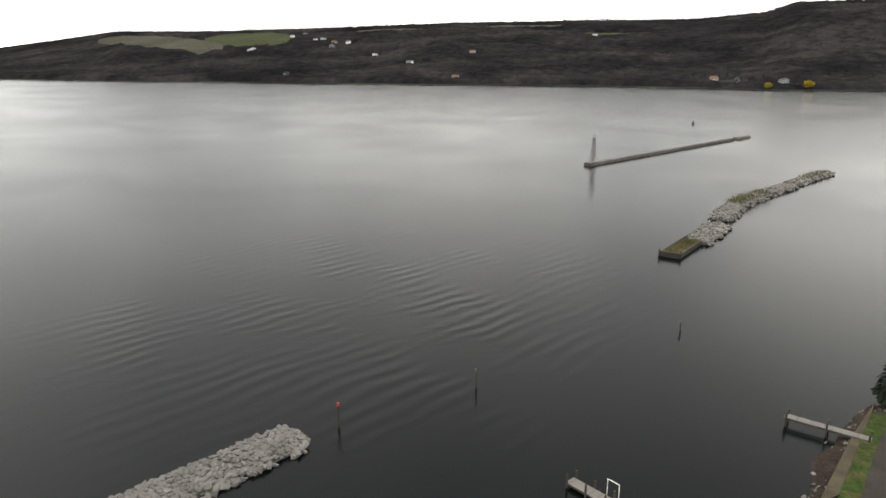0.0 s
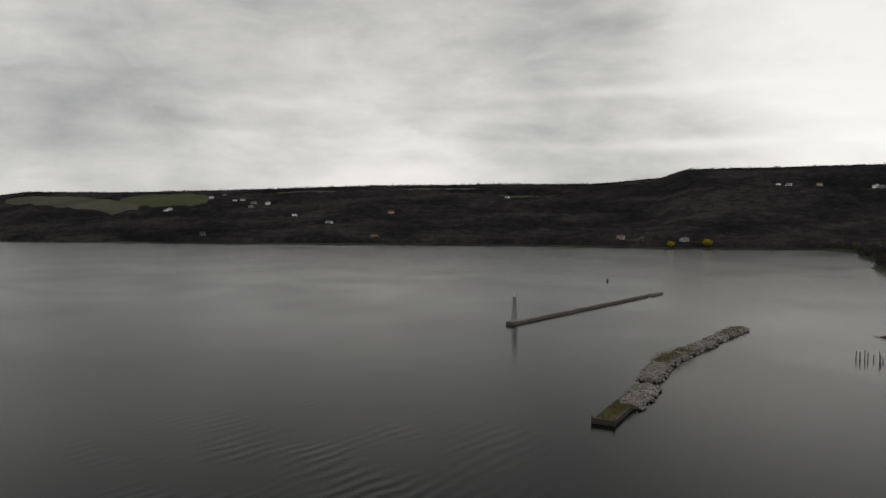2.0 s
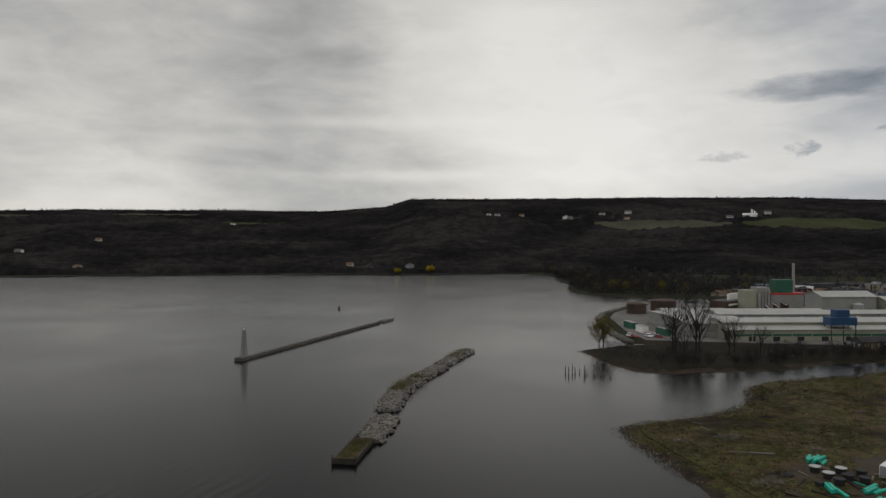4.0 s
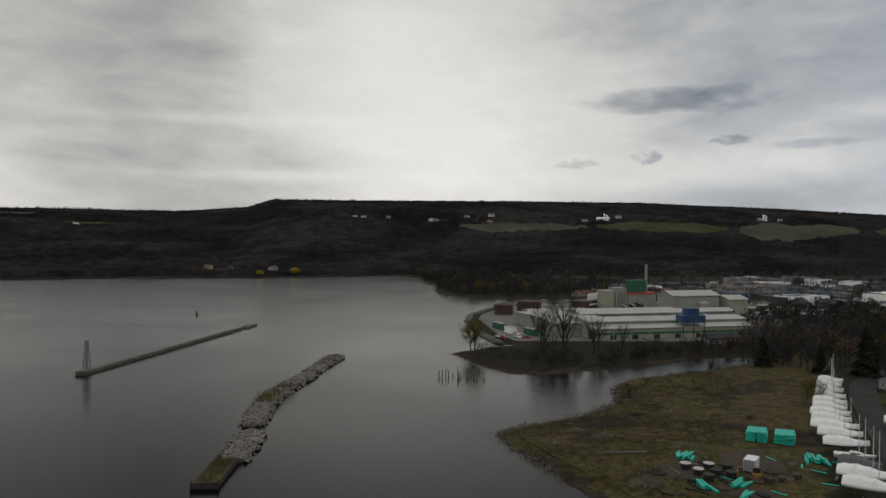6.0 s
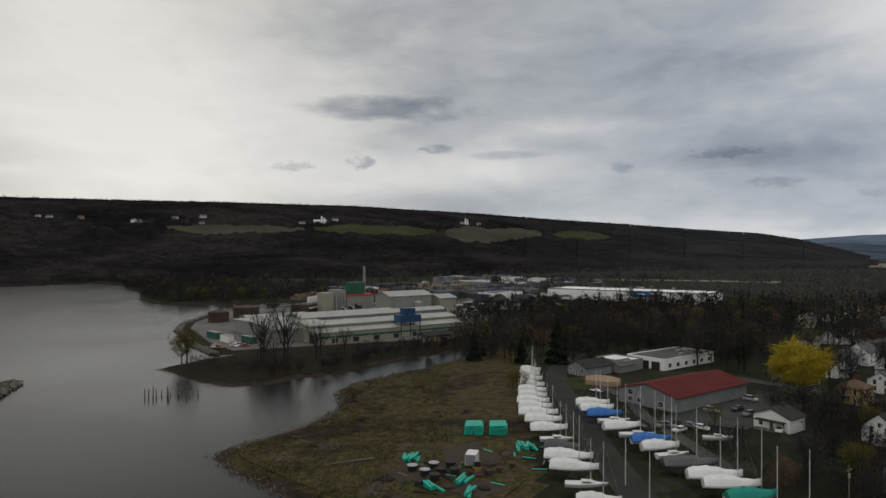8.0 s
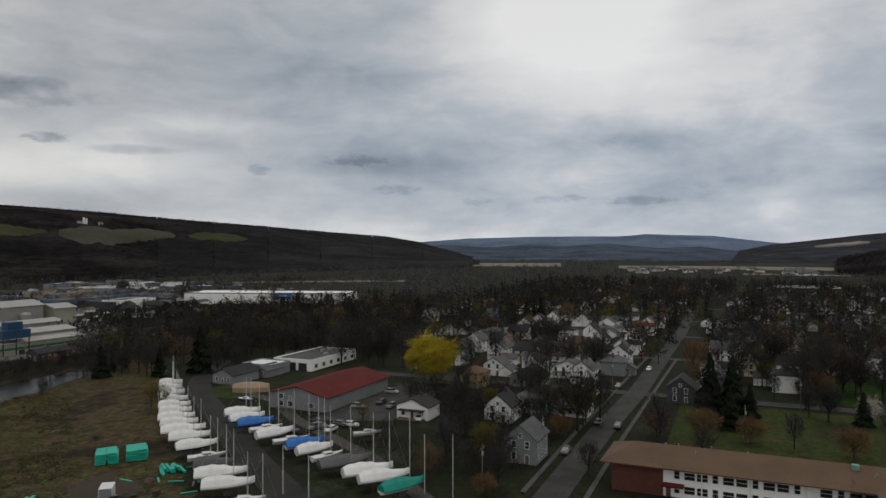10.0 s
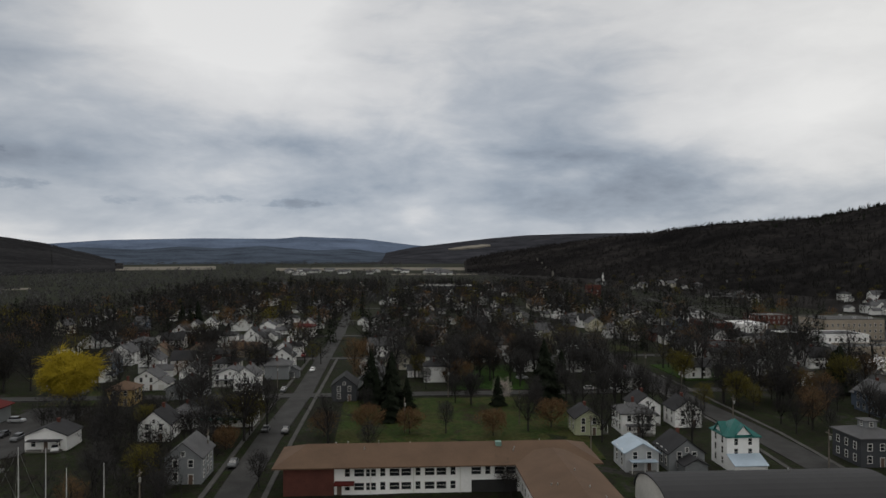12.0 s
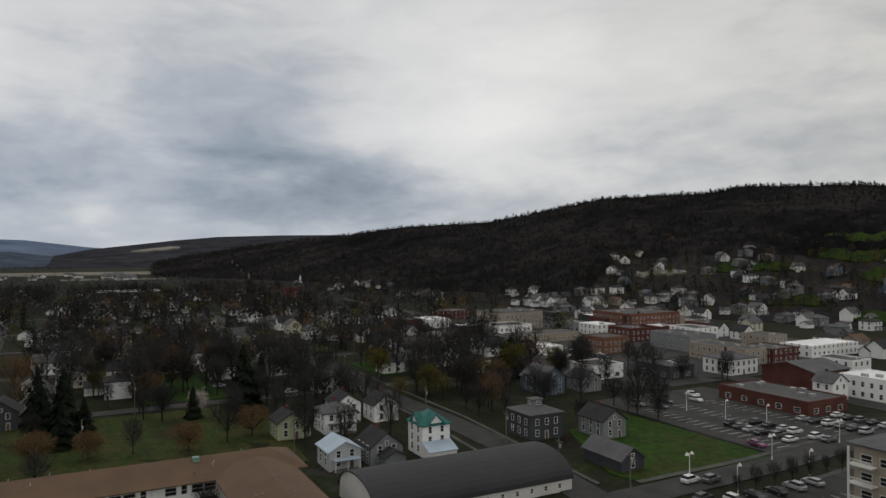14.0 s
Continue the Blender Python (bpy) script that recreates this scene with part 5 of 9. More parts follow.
vs_ = [b_.verts.new(p) for p in ((4.78, -4.7, 3.65), (9.8, -4.7, 2.03), (9.8, 4.7, 2.03), (4.78, 4.7, 3.65), (4.78, -4.7, 3.8), (9.8, -4.7, 2.18), (9.8, 4.7, 2.18), (4.78, 4.7, 3.8))]
for f_ in ((3, 2, 1, 0), (4, 5, 6, 7), (0, 1, 5, 4), (1, 2, 6, 5), (2, 3, 7, 6), (3, 0, 4, 7)):
    b_.faces.new([vs_[i] for i in f_])
part("roof", b_, ROOF["sky"], lean_, "pale blue sheet-metal roof")
house("grey-white house with pale blue metal roof", at(-135, 99.5), 8.5, 7.5, 4.2, 6.2, "pale", "sky", 2, faces=("+x", "-y", "+y"), stack=False, porch="+x")
house("grey house with steep dark shingle roof and side wing", at(-131.5, 108.8), 9, 8, 4.0, 7.0, "grey", "dark", 2, faces=("+x", "-y"), wing=(6.2, 0.5, 4.5, 5, 2.5, 3.8), doors=())
cup_ = house("charcoal square house with hip roof, cupola and white windows", at(-117, 151.5), 10.5, 10, 6.4, 8.3, "dark", "grey", 2, "hip", faces=("+x", "-y", "+y"), stack=False, gap=2.9)
b_ = bmesh.new()
box(b_, -1.4, 1.4, -1.4, 1.4, 7.6, 9.3)
cu_ = part("cupola", b_, PAINT["grey"], cup_)
part("roof", hip_roof(2.8, 2.8, 9.35, 10.0, 0.35), ROOF["grey"], cu_)
for k in range(4):
    part("window", WIN_SMALL, None, cu_, "", pose(0, 0, 0, 0, 0, 90 * k) @ pose(0, -1.405, 8.2))
house("old grey stone house with worn gable roof", at(-103.5, 163), 10, 7.5, 4.8, 7.4, "grey", "dark", 2, faces=("+x", "-y"), stack=True)
house("long low dark grey barn with shingle roof", at(-88.5, 141.5, 1.0, 0), 13, 6.5, 2.8, 5.2, "dark", "grey", 1, faces=("+x",), stack=False, doors=(), gap=6)
house("pale green gabled house with white trim", at(-165, 106.5), 8.5, 7, 4.5, 6.7, "sage", "dark", 2, faces=("+x", "-y", "+y"), porch="+y")
house("white-grey two-storey house with front porch", at(-161, 119.5), 9, 9, 5.4, 7.6, "white", "grey", 2, "hip", faces=("+x", "-y"), porch="+x")
house("white gabled house behind a porch", at(-169, 129), 9, 7.5, 5.2, 7.8, "white", "dark", 2, faces=("+x", "-y"), porch="+x")
house("white gabled house with dark roof", at(-161, 136.5), 8.5, 7.5, 4.8, 7.4, "white", "dark", 2, faces=("+x", "-y", "+y"))
house("blue two-storey house with grey roof", at(-147.5, 200.5), 12, 9, 6.0, 9.0, "blue", "grey", 2, faces=("+x", "-y", "+y"), wing=(-8, 2, 8, 7, 4, 6))
house("grey-blue house with dark roof and low wing", at(-139, 213), 9, 8, 4.5, 7.0, "grey", "dark", 2, faces=("+x", "-y"))
house("tall white gabled house on a green lawn", at(-248.5, 219, 1.0, 0), 12, 9, 6.0, 9.8, "white", "dark", 3, faces=("+x", "-y"), stack=False)
house("small white hip-roofed house among bare trees", at(-206, 152), 9, 8.5, 5.2, 7.2, "white", "grey", 2, "hip", faces=("+x", "-y"))
house("white house with dark gable roof", at(-275.5, 147), 9, 7.5, 4.4, 7.6, "white", "dark", 2, faces=("+x", "-y"), stack=False)
house("white gabled cottage with a side wing", at(-284, 132.5), 9, 7.5, 4.0, 7.0, "white", "grey", 1, faces=("+x", "-y"), wing=(-2, 6, 8, 6, 3, 4.6))
house("low dark-roofed white house with porch", at(-206, -23), 8, 10, 3.6, 5.6, "white", "dark", 1, faces=("+x", "-y"), porch="+x")
house("white house with steep dark roof", at(-204.5, 1.5), 9, 8, 4.4, 7.6, "white", "dark", 2, faces=("+x", "+y"))
shop_ = house("long low white building with a green awning stripe", at(-212, 19.5, 1.0, 90), 16, 8, 3.2, 4.6, "white", "grey", 1, faces=("-y", "+x"), stack=False)
b_ = bmesh.new()
box(b_, -7, 5, -5.4, -4.05, 2.3, 2.6)
part("awning", b_, ROOF["teal"], shop_, "green awning")
house("orange-yellow house with brown roof", at(-252, -7.5), 8, 8, 5.0, 7.4, "yellow", "brown", 2, "hip", faces=("+x", "+y"))
house("white gabled house among bare trees", at(-275.5, 0.5), 9, 8, 4.4, 7.0, "white", "grey", 2, faces=("+x", "+y"))
house("broad house with very dark roof", at(-255, 12), 10, 12, 3.6, 6.6, "grey", "dark", 1, faces=("+x", "+y"))
house("small white gabled garage", at(-239.5, 30.5), 7, 6, 3.2, 5.2, "white", "grey", 1, faces=("+x", "+y"), stack=False)
house("white house with low gable and long porch", at(-271, 28), 9, 13, 4.0, 6.6, "white", "grey", 2, faces=("+x", "+y"), porch="+x")
house("white house with black roof", at(-301, 52), 9, 9, 5.0, 8.4, "white", "dark", 2, faces=("+x", "+y"))
house("bright white gabled house by the street", at(-365, 71), 10, 9, 5.0, 9.0, "white", "grey", 2, faces=("+x", "+y"))
house("white house with a low red roof", at(-404, 84), 11, 11, 5.4, 7.4, "white", "red", 2, "hip", faces=("+x", "+y"))
house("dark grey gabled house beside spruces", at(-232, 59), 10, 8, 5.0, 8.0, "dark", "dark", 2, faces=("+x", "-y"), stack=False)
house("cream gabled house with tall front", at(-281, 95), 10, 10, 4.4, 8.8, "cream", "grey", 2, faces=("+x", "-y"), stack=False)
house("low white bungalow with grey roof", at(-263, 107.5), 7, 10, 2.8, 4.4, "white", "grey", 1, faces=("+x", "-y"), stack=False)
house("white gabled house at the edge of the lawn", at(-262, 78), 8, 8, 4.4, 7.4, "white", "grey", 2, faces=("+x", "-y"), stack=False)

# red-roofed boat shed and its neighbours
red_ = thing("boat_shed", "long grey metal shed with red standing-seam roof", "building", plot(-197, -129, 1.0))
b_ = bmesh.new()
gable_body(b_, 38, 21, 4.4, 7.0)
part("wall", b_, PAINT["grey"], red_)
part("roof", gable_roof(38, 21, 4.4, 7.0, 0.8), ROOF["red"], red_)
for y_, z_, me_ in ((-6, 0.9, WIN_WIDE), (-6, 3.0, WIN_WIDE), (-2.5, 0.9, WIN_WIDE), (-2.5, 3.0, WIN_SMALL), (5, 0.9, WIN_WIDE)):
    part("window", me_, None, red_, "", pose(19.01, y_, z_, 0, 0, 90))
block_ = flat_block("low pale workshop block with flat grey roof and dark bays", plot(-252, -172, 1.0), 34, 18, 4.0, "white", "tar", 1, ("+y",), 5, WIN_WIDE, units=4)
# open bays: flat panels coloured dark as the shade inside
for k in range(3):
    b_ = bmesh.new()
    box(b_, 17.02, 17.1, -7.5 + k * 5.2, -3.6 + k * 5.2, -0.3, 3.0)
    part("bay_door", b_, surface("dark_recess", (0.03, 0.03, 0.03)), block_, "dark panel for the shade in an open workshop bay")
flat_block("white workshop with flat roof and large doors", plot(-226, -178, 1.0), 12, 14, 3.8, "grey", "white", 1, ("+x", "-y"), 4, WIN_WIDE)
house("grey shed with worn gable roof beside the lane", at(-256, -95.5, 1.0, 0), 15, 9, 3.2, 5.4, "grey", "dark", 1, faces=("+x",), stack=False)
house("low grey shed next to the lane", at(-268, -88, 1.0, 0), 10, 8, 2.6, 4.2, "grey", "grey", 1, faces=("+x",), stack=False)

# right-hand side of town
flat_block("low red brick building with dark flat roof by the parking lot", plot(-154.5, 191.2, 1.0), 32, 18, 4.2, "brick", "tar", 1, ("-y", "+x"), 5.5, WIN_WIDE, units=7)
rb_ = house("dark red barn with grey metal roof", plot(-174, 231, 1.0, 90), 20, 21, 6, 8.4, "brick", "grey", 1, faces=("-y",), stack=False)
house("white two-storey house with dark hip roof", plot(-203, 226, 1.0), 13, 16, 6.2, 8.8, "white", "grey", 2, "hip", faces=("+x", "-y"))
flat_block("white two-storey building with flat roof", plot(-146.5, 229, 1.0), 16, 16, 7.0, "white", "white", 2, ("+x", "-y"), 2.6, units=2)
house("white house with upper balcony", plot(-152, 212.5, 1.0), 7, 8, 6.0, 8.6, "white", "grey", 2, faces=("+x", "-y"), porch="-y")
flat_block("long white shop building with bright flat roof", plot(-218, 304, 1.0), 16, 34, 5.0, "white", "white", 2, ("-y", "+x"), 3.2)
flat_block("red brick shop building", plot(-216, 266, 1.0), 17, 17, 6.0, "brick", "tar", 2, ("+x", "-y"), 3.0, units=2)
flat_block("stone bank building of three storeys with cornice", plot(-382, 238, 1.0), 24, 34, 11.0, "tan", "tar", 3, ("+x", "-y"), 2.8, band=CONCRETE, units=3)
flat_block("orange brick shop block of three storeys", plot(-342, 306, 1.0), 34, 40, 10.5, surface("orange_brick", (0.15, 0.066, 0.042), 0.85, 0.2, 0.8, 0.3), "tar", 3, ("+x", "-y"), 2.9, units=4)
flat_block("orange-tan brick corner shop", plot(-272, 221, 1.0), 15, 15, 7.5, surface("tan_brick", (0.17, 0.085, 0.05), 0.85, 0.25, 0.8, 0.3), "tar", 2, ("+x", "-y"), 2.6)
flat_block("white flat-roofed shop by the parking lot", plot(-275, 186, 1.0), 12, 15, 4.6, "white", "white", 1, ("+x", "-y"), 4)
flat_block("white two-storey commercial building", plot(-345, 212, 1.0), 18, 22, 7.0, "white", "grey", 2, ("+x", "-y"), 3)
flat_block("long row of shops with white flat roof", plot(-320, 218, 1.0), 14, 40, 4.2, "tan", "tar", 1, ("+x", "-y"), 4)
flat_block("tan brick shop row", plot(-225, 250, 1.0), 30, 14, 6.5, "tan", "tar", 2, ("+x", "-y"), 3, units=3)
flat_block("grey brick building with flat roof", plot(-262, 262, 1.0), 26, 18, 7.5, "grey", "tar", 2, ("+x", "-y"), 3, units=3)
flat_block("red brick building in the downtown row", plot(-395, 170, 1.0), 26, 14, 8, "brick", "tar", 2, ("+x", "-y"), 3)
flat_block("red brick building with low roof", plot(-315, 140, 1.0), 24, 16, 6, "brick", "dark", 2, ("+x", "-y"), 3)
flat_block("dark brick school with flat roof far in town", plot(-752, 40, 1.0), 30, 58, 11, "dark", "tar", 3, ("+x", "-y"), 6, WIN_WIDE, units=3, band=TRIM)
flat_block("red brick tower block far in town", plot(-640, 170, 1.0), 10, 12, 16, "brick", "tar", 4, ("+x", "-y"), 4)
for a_, b_0, lx_, ly_, h_, wl_, rf_ in ((-300, 262, 18, 14, 7, "brick", "tar"), (-330, 265, 16, 14, 6, "white", "white"), (-290, 300, 20, 16, 6, "white", "tar"), (-245, 300, 16, 14, 6.5, "tan", "tar"),
                                    (-420, 260, 20, 22, 7, "tan", "white"), (-455, 235, 18, 24, 6, "brick", "tar"), (-415, 200, 22, 16, 5, "white", "white"), (-180, 262, 16, 12, 6, "white", "tar"),
                                    (-150, 262, 16, 14, 6, "grey", "tar"), (-130, 275, 20, 16, 5, "white", "white"), (-160, 300, 22, 14, 5, "grey", "tar"), (-470, 190, 16, 18, 6, "white", "tar")):
    flat_block("downtown shop building with flat roof", plot(a_, b_0, 1.0), lx_, ly_, h_, wl_, rf_, 2 if h_ > 5.5 else 1, ("+x", "-y"), 3.2, units=2, group="downtown shops")
fill_rnd = random.Random(12)
blocks_ = [o.matrix_basis.translation for o in scene.objects if o.parent is None and o.name.split(".")[0] in ("house", "building")]
made_ = 0
while made_ < 15:
    a_, b_0 = fill_rnd.uniform(-440, -200), fill_rnd.uniform(172, 330)
    q_ = plot(a_, b_0, 1.0)
    if b_0 > 262 + 1.4 * (-190 - a_) or abs(b_0 - 219) < 15 or (-295 < a_ < -250 and b_0 < 215) or any((t.xy - q_.translation.xy).length < 19 for t in blocks_):
        made_ += 0.02
        continue
    blocks_.append(q_.translation)
    made_ += 1
    flat_block("downtown shop building with flat roof", q_, fill_rnd.uniform(12, 18), fill_rnd.uniform(11, 16), fill_rnd.uniform(4, 7.5), fill_rnd.choice(("brick", "white", "tan", "grey", "white", "dark")), fill_rnd.choice(("tar", "tar", "white")), 1, ("+x", "-y"), 4.5, WIN_WIDE, units=3, group="downtown shops")
patch("downtown_paving", [tuple(plot(a, b).translation.xy) for a, b in ((-192, 165), (-192, 262), (-250, 345), (-400, 345), (-470, 240), (-470, 165))], 1.14, ASPHALT, "worn asphalt yards and alleys between the shops", "pavement")
# apartment house at the waterfront
ap_ = flat_block("four-storey tan and white apartment house with balconies", plot(-73, 131, 1.0), 25, 24, 13.6, "tan", "tar", 4, ("-y", "+x"), 3.4, WIN_WIDE, parapet=0)
part("hip_roof", hip_roof(25, 24, 13.7, 17.0, 1.0), ROOF["grey"], ap_)
for f_ in range(4):
    b_ = bmesh.new()
    box(b_, -12.6, -8.2, -13.9, -12.02, 0.2 + f_ * 3.3, 0.45 + f_ * 3.3)
    ba_ = part("balcony", b_, TRIM, ap_)
    b_ = bmesh.new()
    box(b_, -12.5, -8.3, -13.85, -13.75, 1.35 + f_ * 3.3, 1.45 + f_ * 3.3)
    for k in range(12):
        box(b_, -12.5 + k * 0.37, -12.42 + k * 0.37, -13.84, -13.78, 0.45 + f_ * 3.3, 1.35 + f_ * 3.3)
    part("railing", b_, TRIM, ba_)
    b_ = bmesh.new()
    box(b_, -12.6, -12.3, -13.9, -13.6, 0.46 + f_ * 3.3, 3.48 + f_ * 3.3)
    part("post", b_, TRIM, ba_)
church_ = thing("church", "white wooden church with a pointed steeple", "church", at(-800, 574, 1.0) @ Matrix.Scale(0.85, 4))
b_ = bmesh.new()
gable_body(b_, 24, 11, 7, 11)
part("wall", b_, PAINT["grey"], church_)
part("roof", gable_roof(24, 11, 7, 11), ROOF["grey"], church_)
b_ = bmesh.new()
box(b_, 10.4, 13.8, -1.7, 1.7, 0, 12)
box(b_, 10.9, 13.3, -1.2, 1.2, 12, 14.5)
part("tower", b_, PAINT["white"], church_)
b_ = bmesh.new()
tube(b_, (12.1, 0, 14.5), (12.1, 0, 20.5), 1.35, 0.05, 8)
part("spire", b_, PAINT["white"], church_)

# long store beyond the trees
big_ = flat_block("very long pale store building with flat roof", pose(-626, -198, 1.0, 0, 0, -2), 44, 146, 8.5, PAINT["white"], "white", 0, (), parapet=0.8, band=CONCRETE, units=8)
b_ = bmesh.new()
box(b_, 22.02, 22.6, 8, 24, 4.0, 9.6)
part("entrance_front", b_, surface("blue_panel", (0.03, 0.14, 0.42), 0.5, 0.1, 0.4), big_, "bright blue entrance panel")
b_ = bmesh.new()
box(b_, 22.62, 22.7, 12, 20, 6.4, 7.4)
part("sign_bar", b_, TRIM, big_)

# ---- the salt works on its point ----
PALE_METAL = surface("pale_sheet_metal", (0.24, 0.24, 0.225), 0.6, 0.15, 0.3, 0.3, ("X", 1.2, 0.0))
CREAM_METAL = surface("cream_sheet_metal", (0.28, 0.28, 0.22), 0.6, 0.15, 0.3, 0.3, ("X", 1.2, 0.0))
GREEN_METAL = surface("green_sheet_metal", (0.022, 0.095, 0.06), 0.55, 0.2, 0.4, 0.2)
BLUE_METAL = surface("blue_sheet_metal", (0.02, 0.06, 0.13), 0.55, 0.2, 0.4, 0.2)
RUSTY = surface("rusty_steel", (0.055, 0.036, 0.028), 0.85, 0.35, 0.6, 0.2)
PALE_ROOF = surface("pale_metal_roof", (0.29, 0.29, 0.275), 0.5, 0.12, 0.3, 0.3, ("X", 1.2, 0.0))
WORKS_TURN = -2.0
patch("works_yard", [(-232, -250), (-222, -258), (-236, -292), (-268, -348), (-290, -372), (-342, -408), (-402, -402), (-470, -330), (-430, -225), (-300, -205)], 1.2, surface("works_yard_gravel", (0.11, 0.105, 0.10), 0.9, 0.25, 0.2, 0.3), "grey gravel yard round the works")


def shed_hall(label, x, y, lx, ly, eave, top, wall=PALE_METAL, roof=PALE_ROOF, turn=0.0, name="works_hall"):
    ob = thing(name, label, "factory", at(x, y, 1.2, WORKS_TURN + turn), "salt works")
    bm = bmesh.new()
    gable_body(bm, lx, ly, eave, top)
    part("wall", bm, wall, ob)
    part("roof", gable_roof(lx, ly, eave, top, 0.7, 0.3), roof, ob)
    return ob


lo_ = shed_hall("long factory hall above a cream wall with green stripe", -306, -237, 92, 18, 8.0, 9.3, CREAM_METAL)
b_ = bmesh.new()
vs_ = [b_.verts.new(p) for p in ((-44, 9.05, -0.6), (46, 9.05, -0.6), (46, 18, -0.6), (-44, 18, -0.6), (-44, 9.05, 6.4), (46, 9.05, 6.4), (46, 18, 5.4), (-44, 18, 5.4))]
for f_ in ((0, 3, 2, 1), (0, 1, 5, 4), (1, 2, 6, 5), (2, 3, 7, 6), (3, 0, 4, 7), (4, 5, 6, 7)):
    b_.faces.new([vs_[i] for i in f_])
fr_ = part("front_bay", b_, CREAM_METAL, lo_)
b_ = bmesh.new()
vs_ = [b_.verts.new(p) for p in ((-44.5, 9.06, 6.45), (46.5, 9.06, 6.45), (46.5, 18.7, 5.38), (-44.5, 18.7, 5.38), (-44.5, 9.06, 6.7), (46.5, 9.06, 6.7), (46.5, 18.7, 5.63), (-44.5, 18.7, 5.63))]
for f_ in ((0, 3, 2, 1), (0, 1, 5, 4), (1, 2, 6, 5), (2, 3, 7, 6), (3, 0, 4, 7), (4, 5, 6, 7)):
    b_.faces.new([vs_[i] for i in f_])
part("roof", b_, PALE_ROOF, fr_)
b_ = bmesh.new()
box(b_, -43, 45, 17.95, 18.08, 2.4, 3.5)
part("stripe", b_, GREEN_METAL, lo_, "faded green wall stripe")
for k in range(10):
    b_ = bmesh.new()
    box(b_, -43 + k * 9.8, -42.6 + k * 9.8, 17.9, 18.2, -0.5, 5.3)
    part("pilaster", b_, CREAM_METAL, lo_)
# the doorway's inner shade, as a dark panel on the end wall
b_ = bmesh.new()
box(b_, 45.9, 46.08, 10.5, 16, -0.3, 4.4)
part("doorway", b_, surface("dark_recess", (0.03, 0.03, 0.03)), lo_, "dark panel for the shade in a loading doorway")
shed_hall("second factory hall with pale roof", -318, -273, 62, 22, 8.2, 10.2)
shed_hall("wide pale grey warehouse at the water", -277, -281, 34, 64, 6.6, 7.6)
shed_hall("low shed behind the warehouse", -318, -330, 40, 16, 4.0, 5.4)
tall_ = shed_hall("tall grey processing hall", -401, -289, 34, 20, 14, 16.8, PALE_METAL)
for k in range(3):
    part("window", WIN_WIDE, None, tall_, "", pose(-9 + k * 9, 10.02, 13.0, 0, 0, 180))
b_ = bmesh.new()
tube(b_, (-4, 12.6, -0.5), (-4, 12.6, 9.5), 3.2, 3.2, 18)
tube(b_, (-4, 12.6, 9.5), (-4, 12.6, 10.6), 3.3, 0.6, 18)
part("silo", b_, PALE_METAL, tall_)
shed_hall("lower end of the processing hall", -425, -273, 14, 18, 11.5, 13.8, CREAM_METAL)
shed_hall("low pale hall beside the processing hall", -372, -262, 44, 16, 7, 8.4)
bl_ = thing("conveyor_house", "blue metal conveyor house on steel legs", "factory", at(-309, -219.5, 1.2, WORKS_TURN), "salt works")
b_ = bmesh.new()
box(b_, -6.5, 6.5, -3.5, 3.5, 7.6, 11.4)
part("wall", b_, BLUE_METAL, bl_)
b_ = bmesh.new()
box(b_, -3.4, 3.4, -2.4, 2.4, 11.402, 15.0)
part("upper_box", b_, BLUE_METAL, bl_)
for x_ in (-6, 0, 6):
    for y_ in (-3, 3):
        b_ = bmesh.new()
        tube(b_, (x_, y_, -0.5), (x_, y_, 7.6), 0.3, 0.3, 6)
        part("leg", b_, RUSTY, bl_)
gr_ = thing("process_tower", "cluster of cream and green process towers with a thin stack", "factory", at(-398, -333, 1.2, WORKS_TURN), "salt works")
for x0_, x1_, y0_, y1_, h_, m_ in ((18, 26, -5, 6, 15, CREAM_METAL), (9, 17.6, -4, 6, 17, PALE_METAL), (-14, 8.6, -6, 7, 12, PALE_METAL), (-8, 4, -4, 4, 22, GREEN_METAL)):
    b_ = bmesh.new()
    box(b_, x0_, x1_, y0_, y1_, -0.5, h_)
    part("tower_block", b_, m_, gr_)
b_ = bmesh.new()
box(b_, -14.1, 8.7, -6.1, 7.1, 12.002, 13.2)
part("fascia", b_, RED, gr_, "dark red roof edge")
for k in range(4):
    b_ = bmesh.new()
    tube(b_, (10.4 + k * 2.1, 7.6, -0.5), (10.4 + k * 2.1, 7.6, 15.5 - k), 0.9, 0.9, 10)
    part("silo", b_, PALE_METAL, gr_)
st_ = thing("smoke_stack", "thin pale smoke stack above the works", "chimney", pose(-441, -357, 1.2), "salt works")
b_ = bmesh.new()
tube(b_, (0, 0, -0.5), (0, 0, 32), 1.3, 0.9, 12)
part("shaft", b_, PALE_METAL, st_)
b_ = bmesh.new()
box(b_, -4, 4, -4, 4, -0.5, 5)
part("base", b_, PALE_METAL, st_)
bk_ = flat_block("dark loading rack building with white tanks on top", at(-378, -356, 1.2, WORKS_TURN + 40), 34, 14, 7, RUSTY, "tar", 0, (), parapet=0, name="loading_rack")
for k in range(6):
    b_ = bmesh.new()
    tube(b_, (-12 + k * 2.9, 0, 7.2), (-12 + k * 2.9, 0, 11.4), 1.2, 1.2, 10)
    part("tank", b_, TRIM, bk_)
b_ = bmesh.new()
box(b_, -16.8, 16.8, 7.02, 7.2, 4.2, 5.4)
part("white_band", b_, TRIM, bk_)
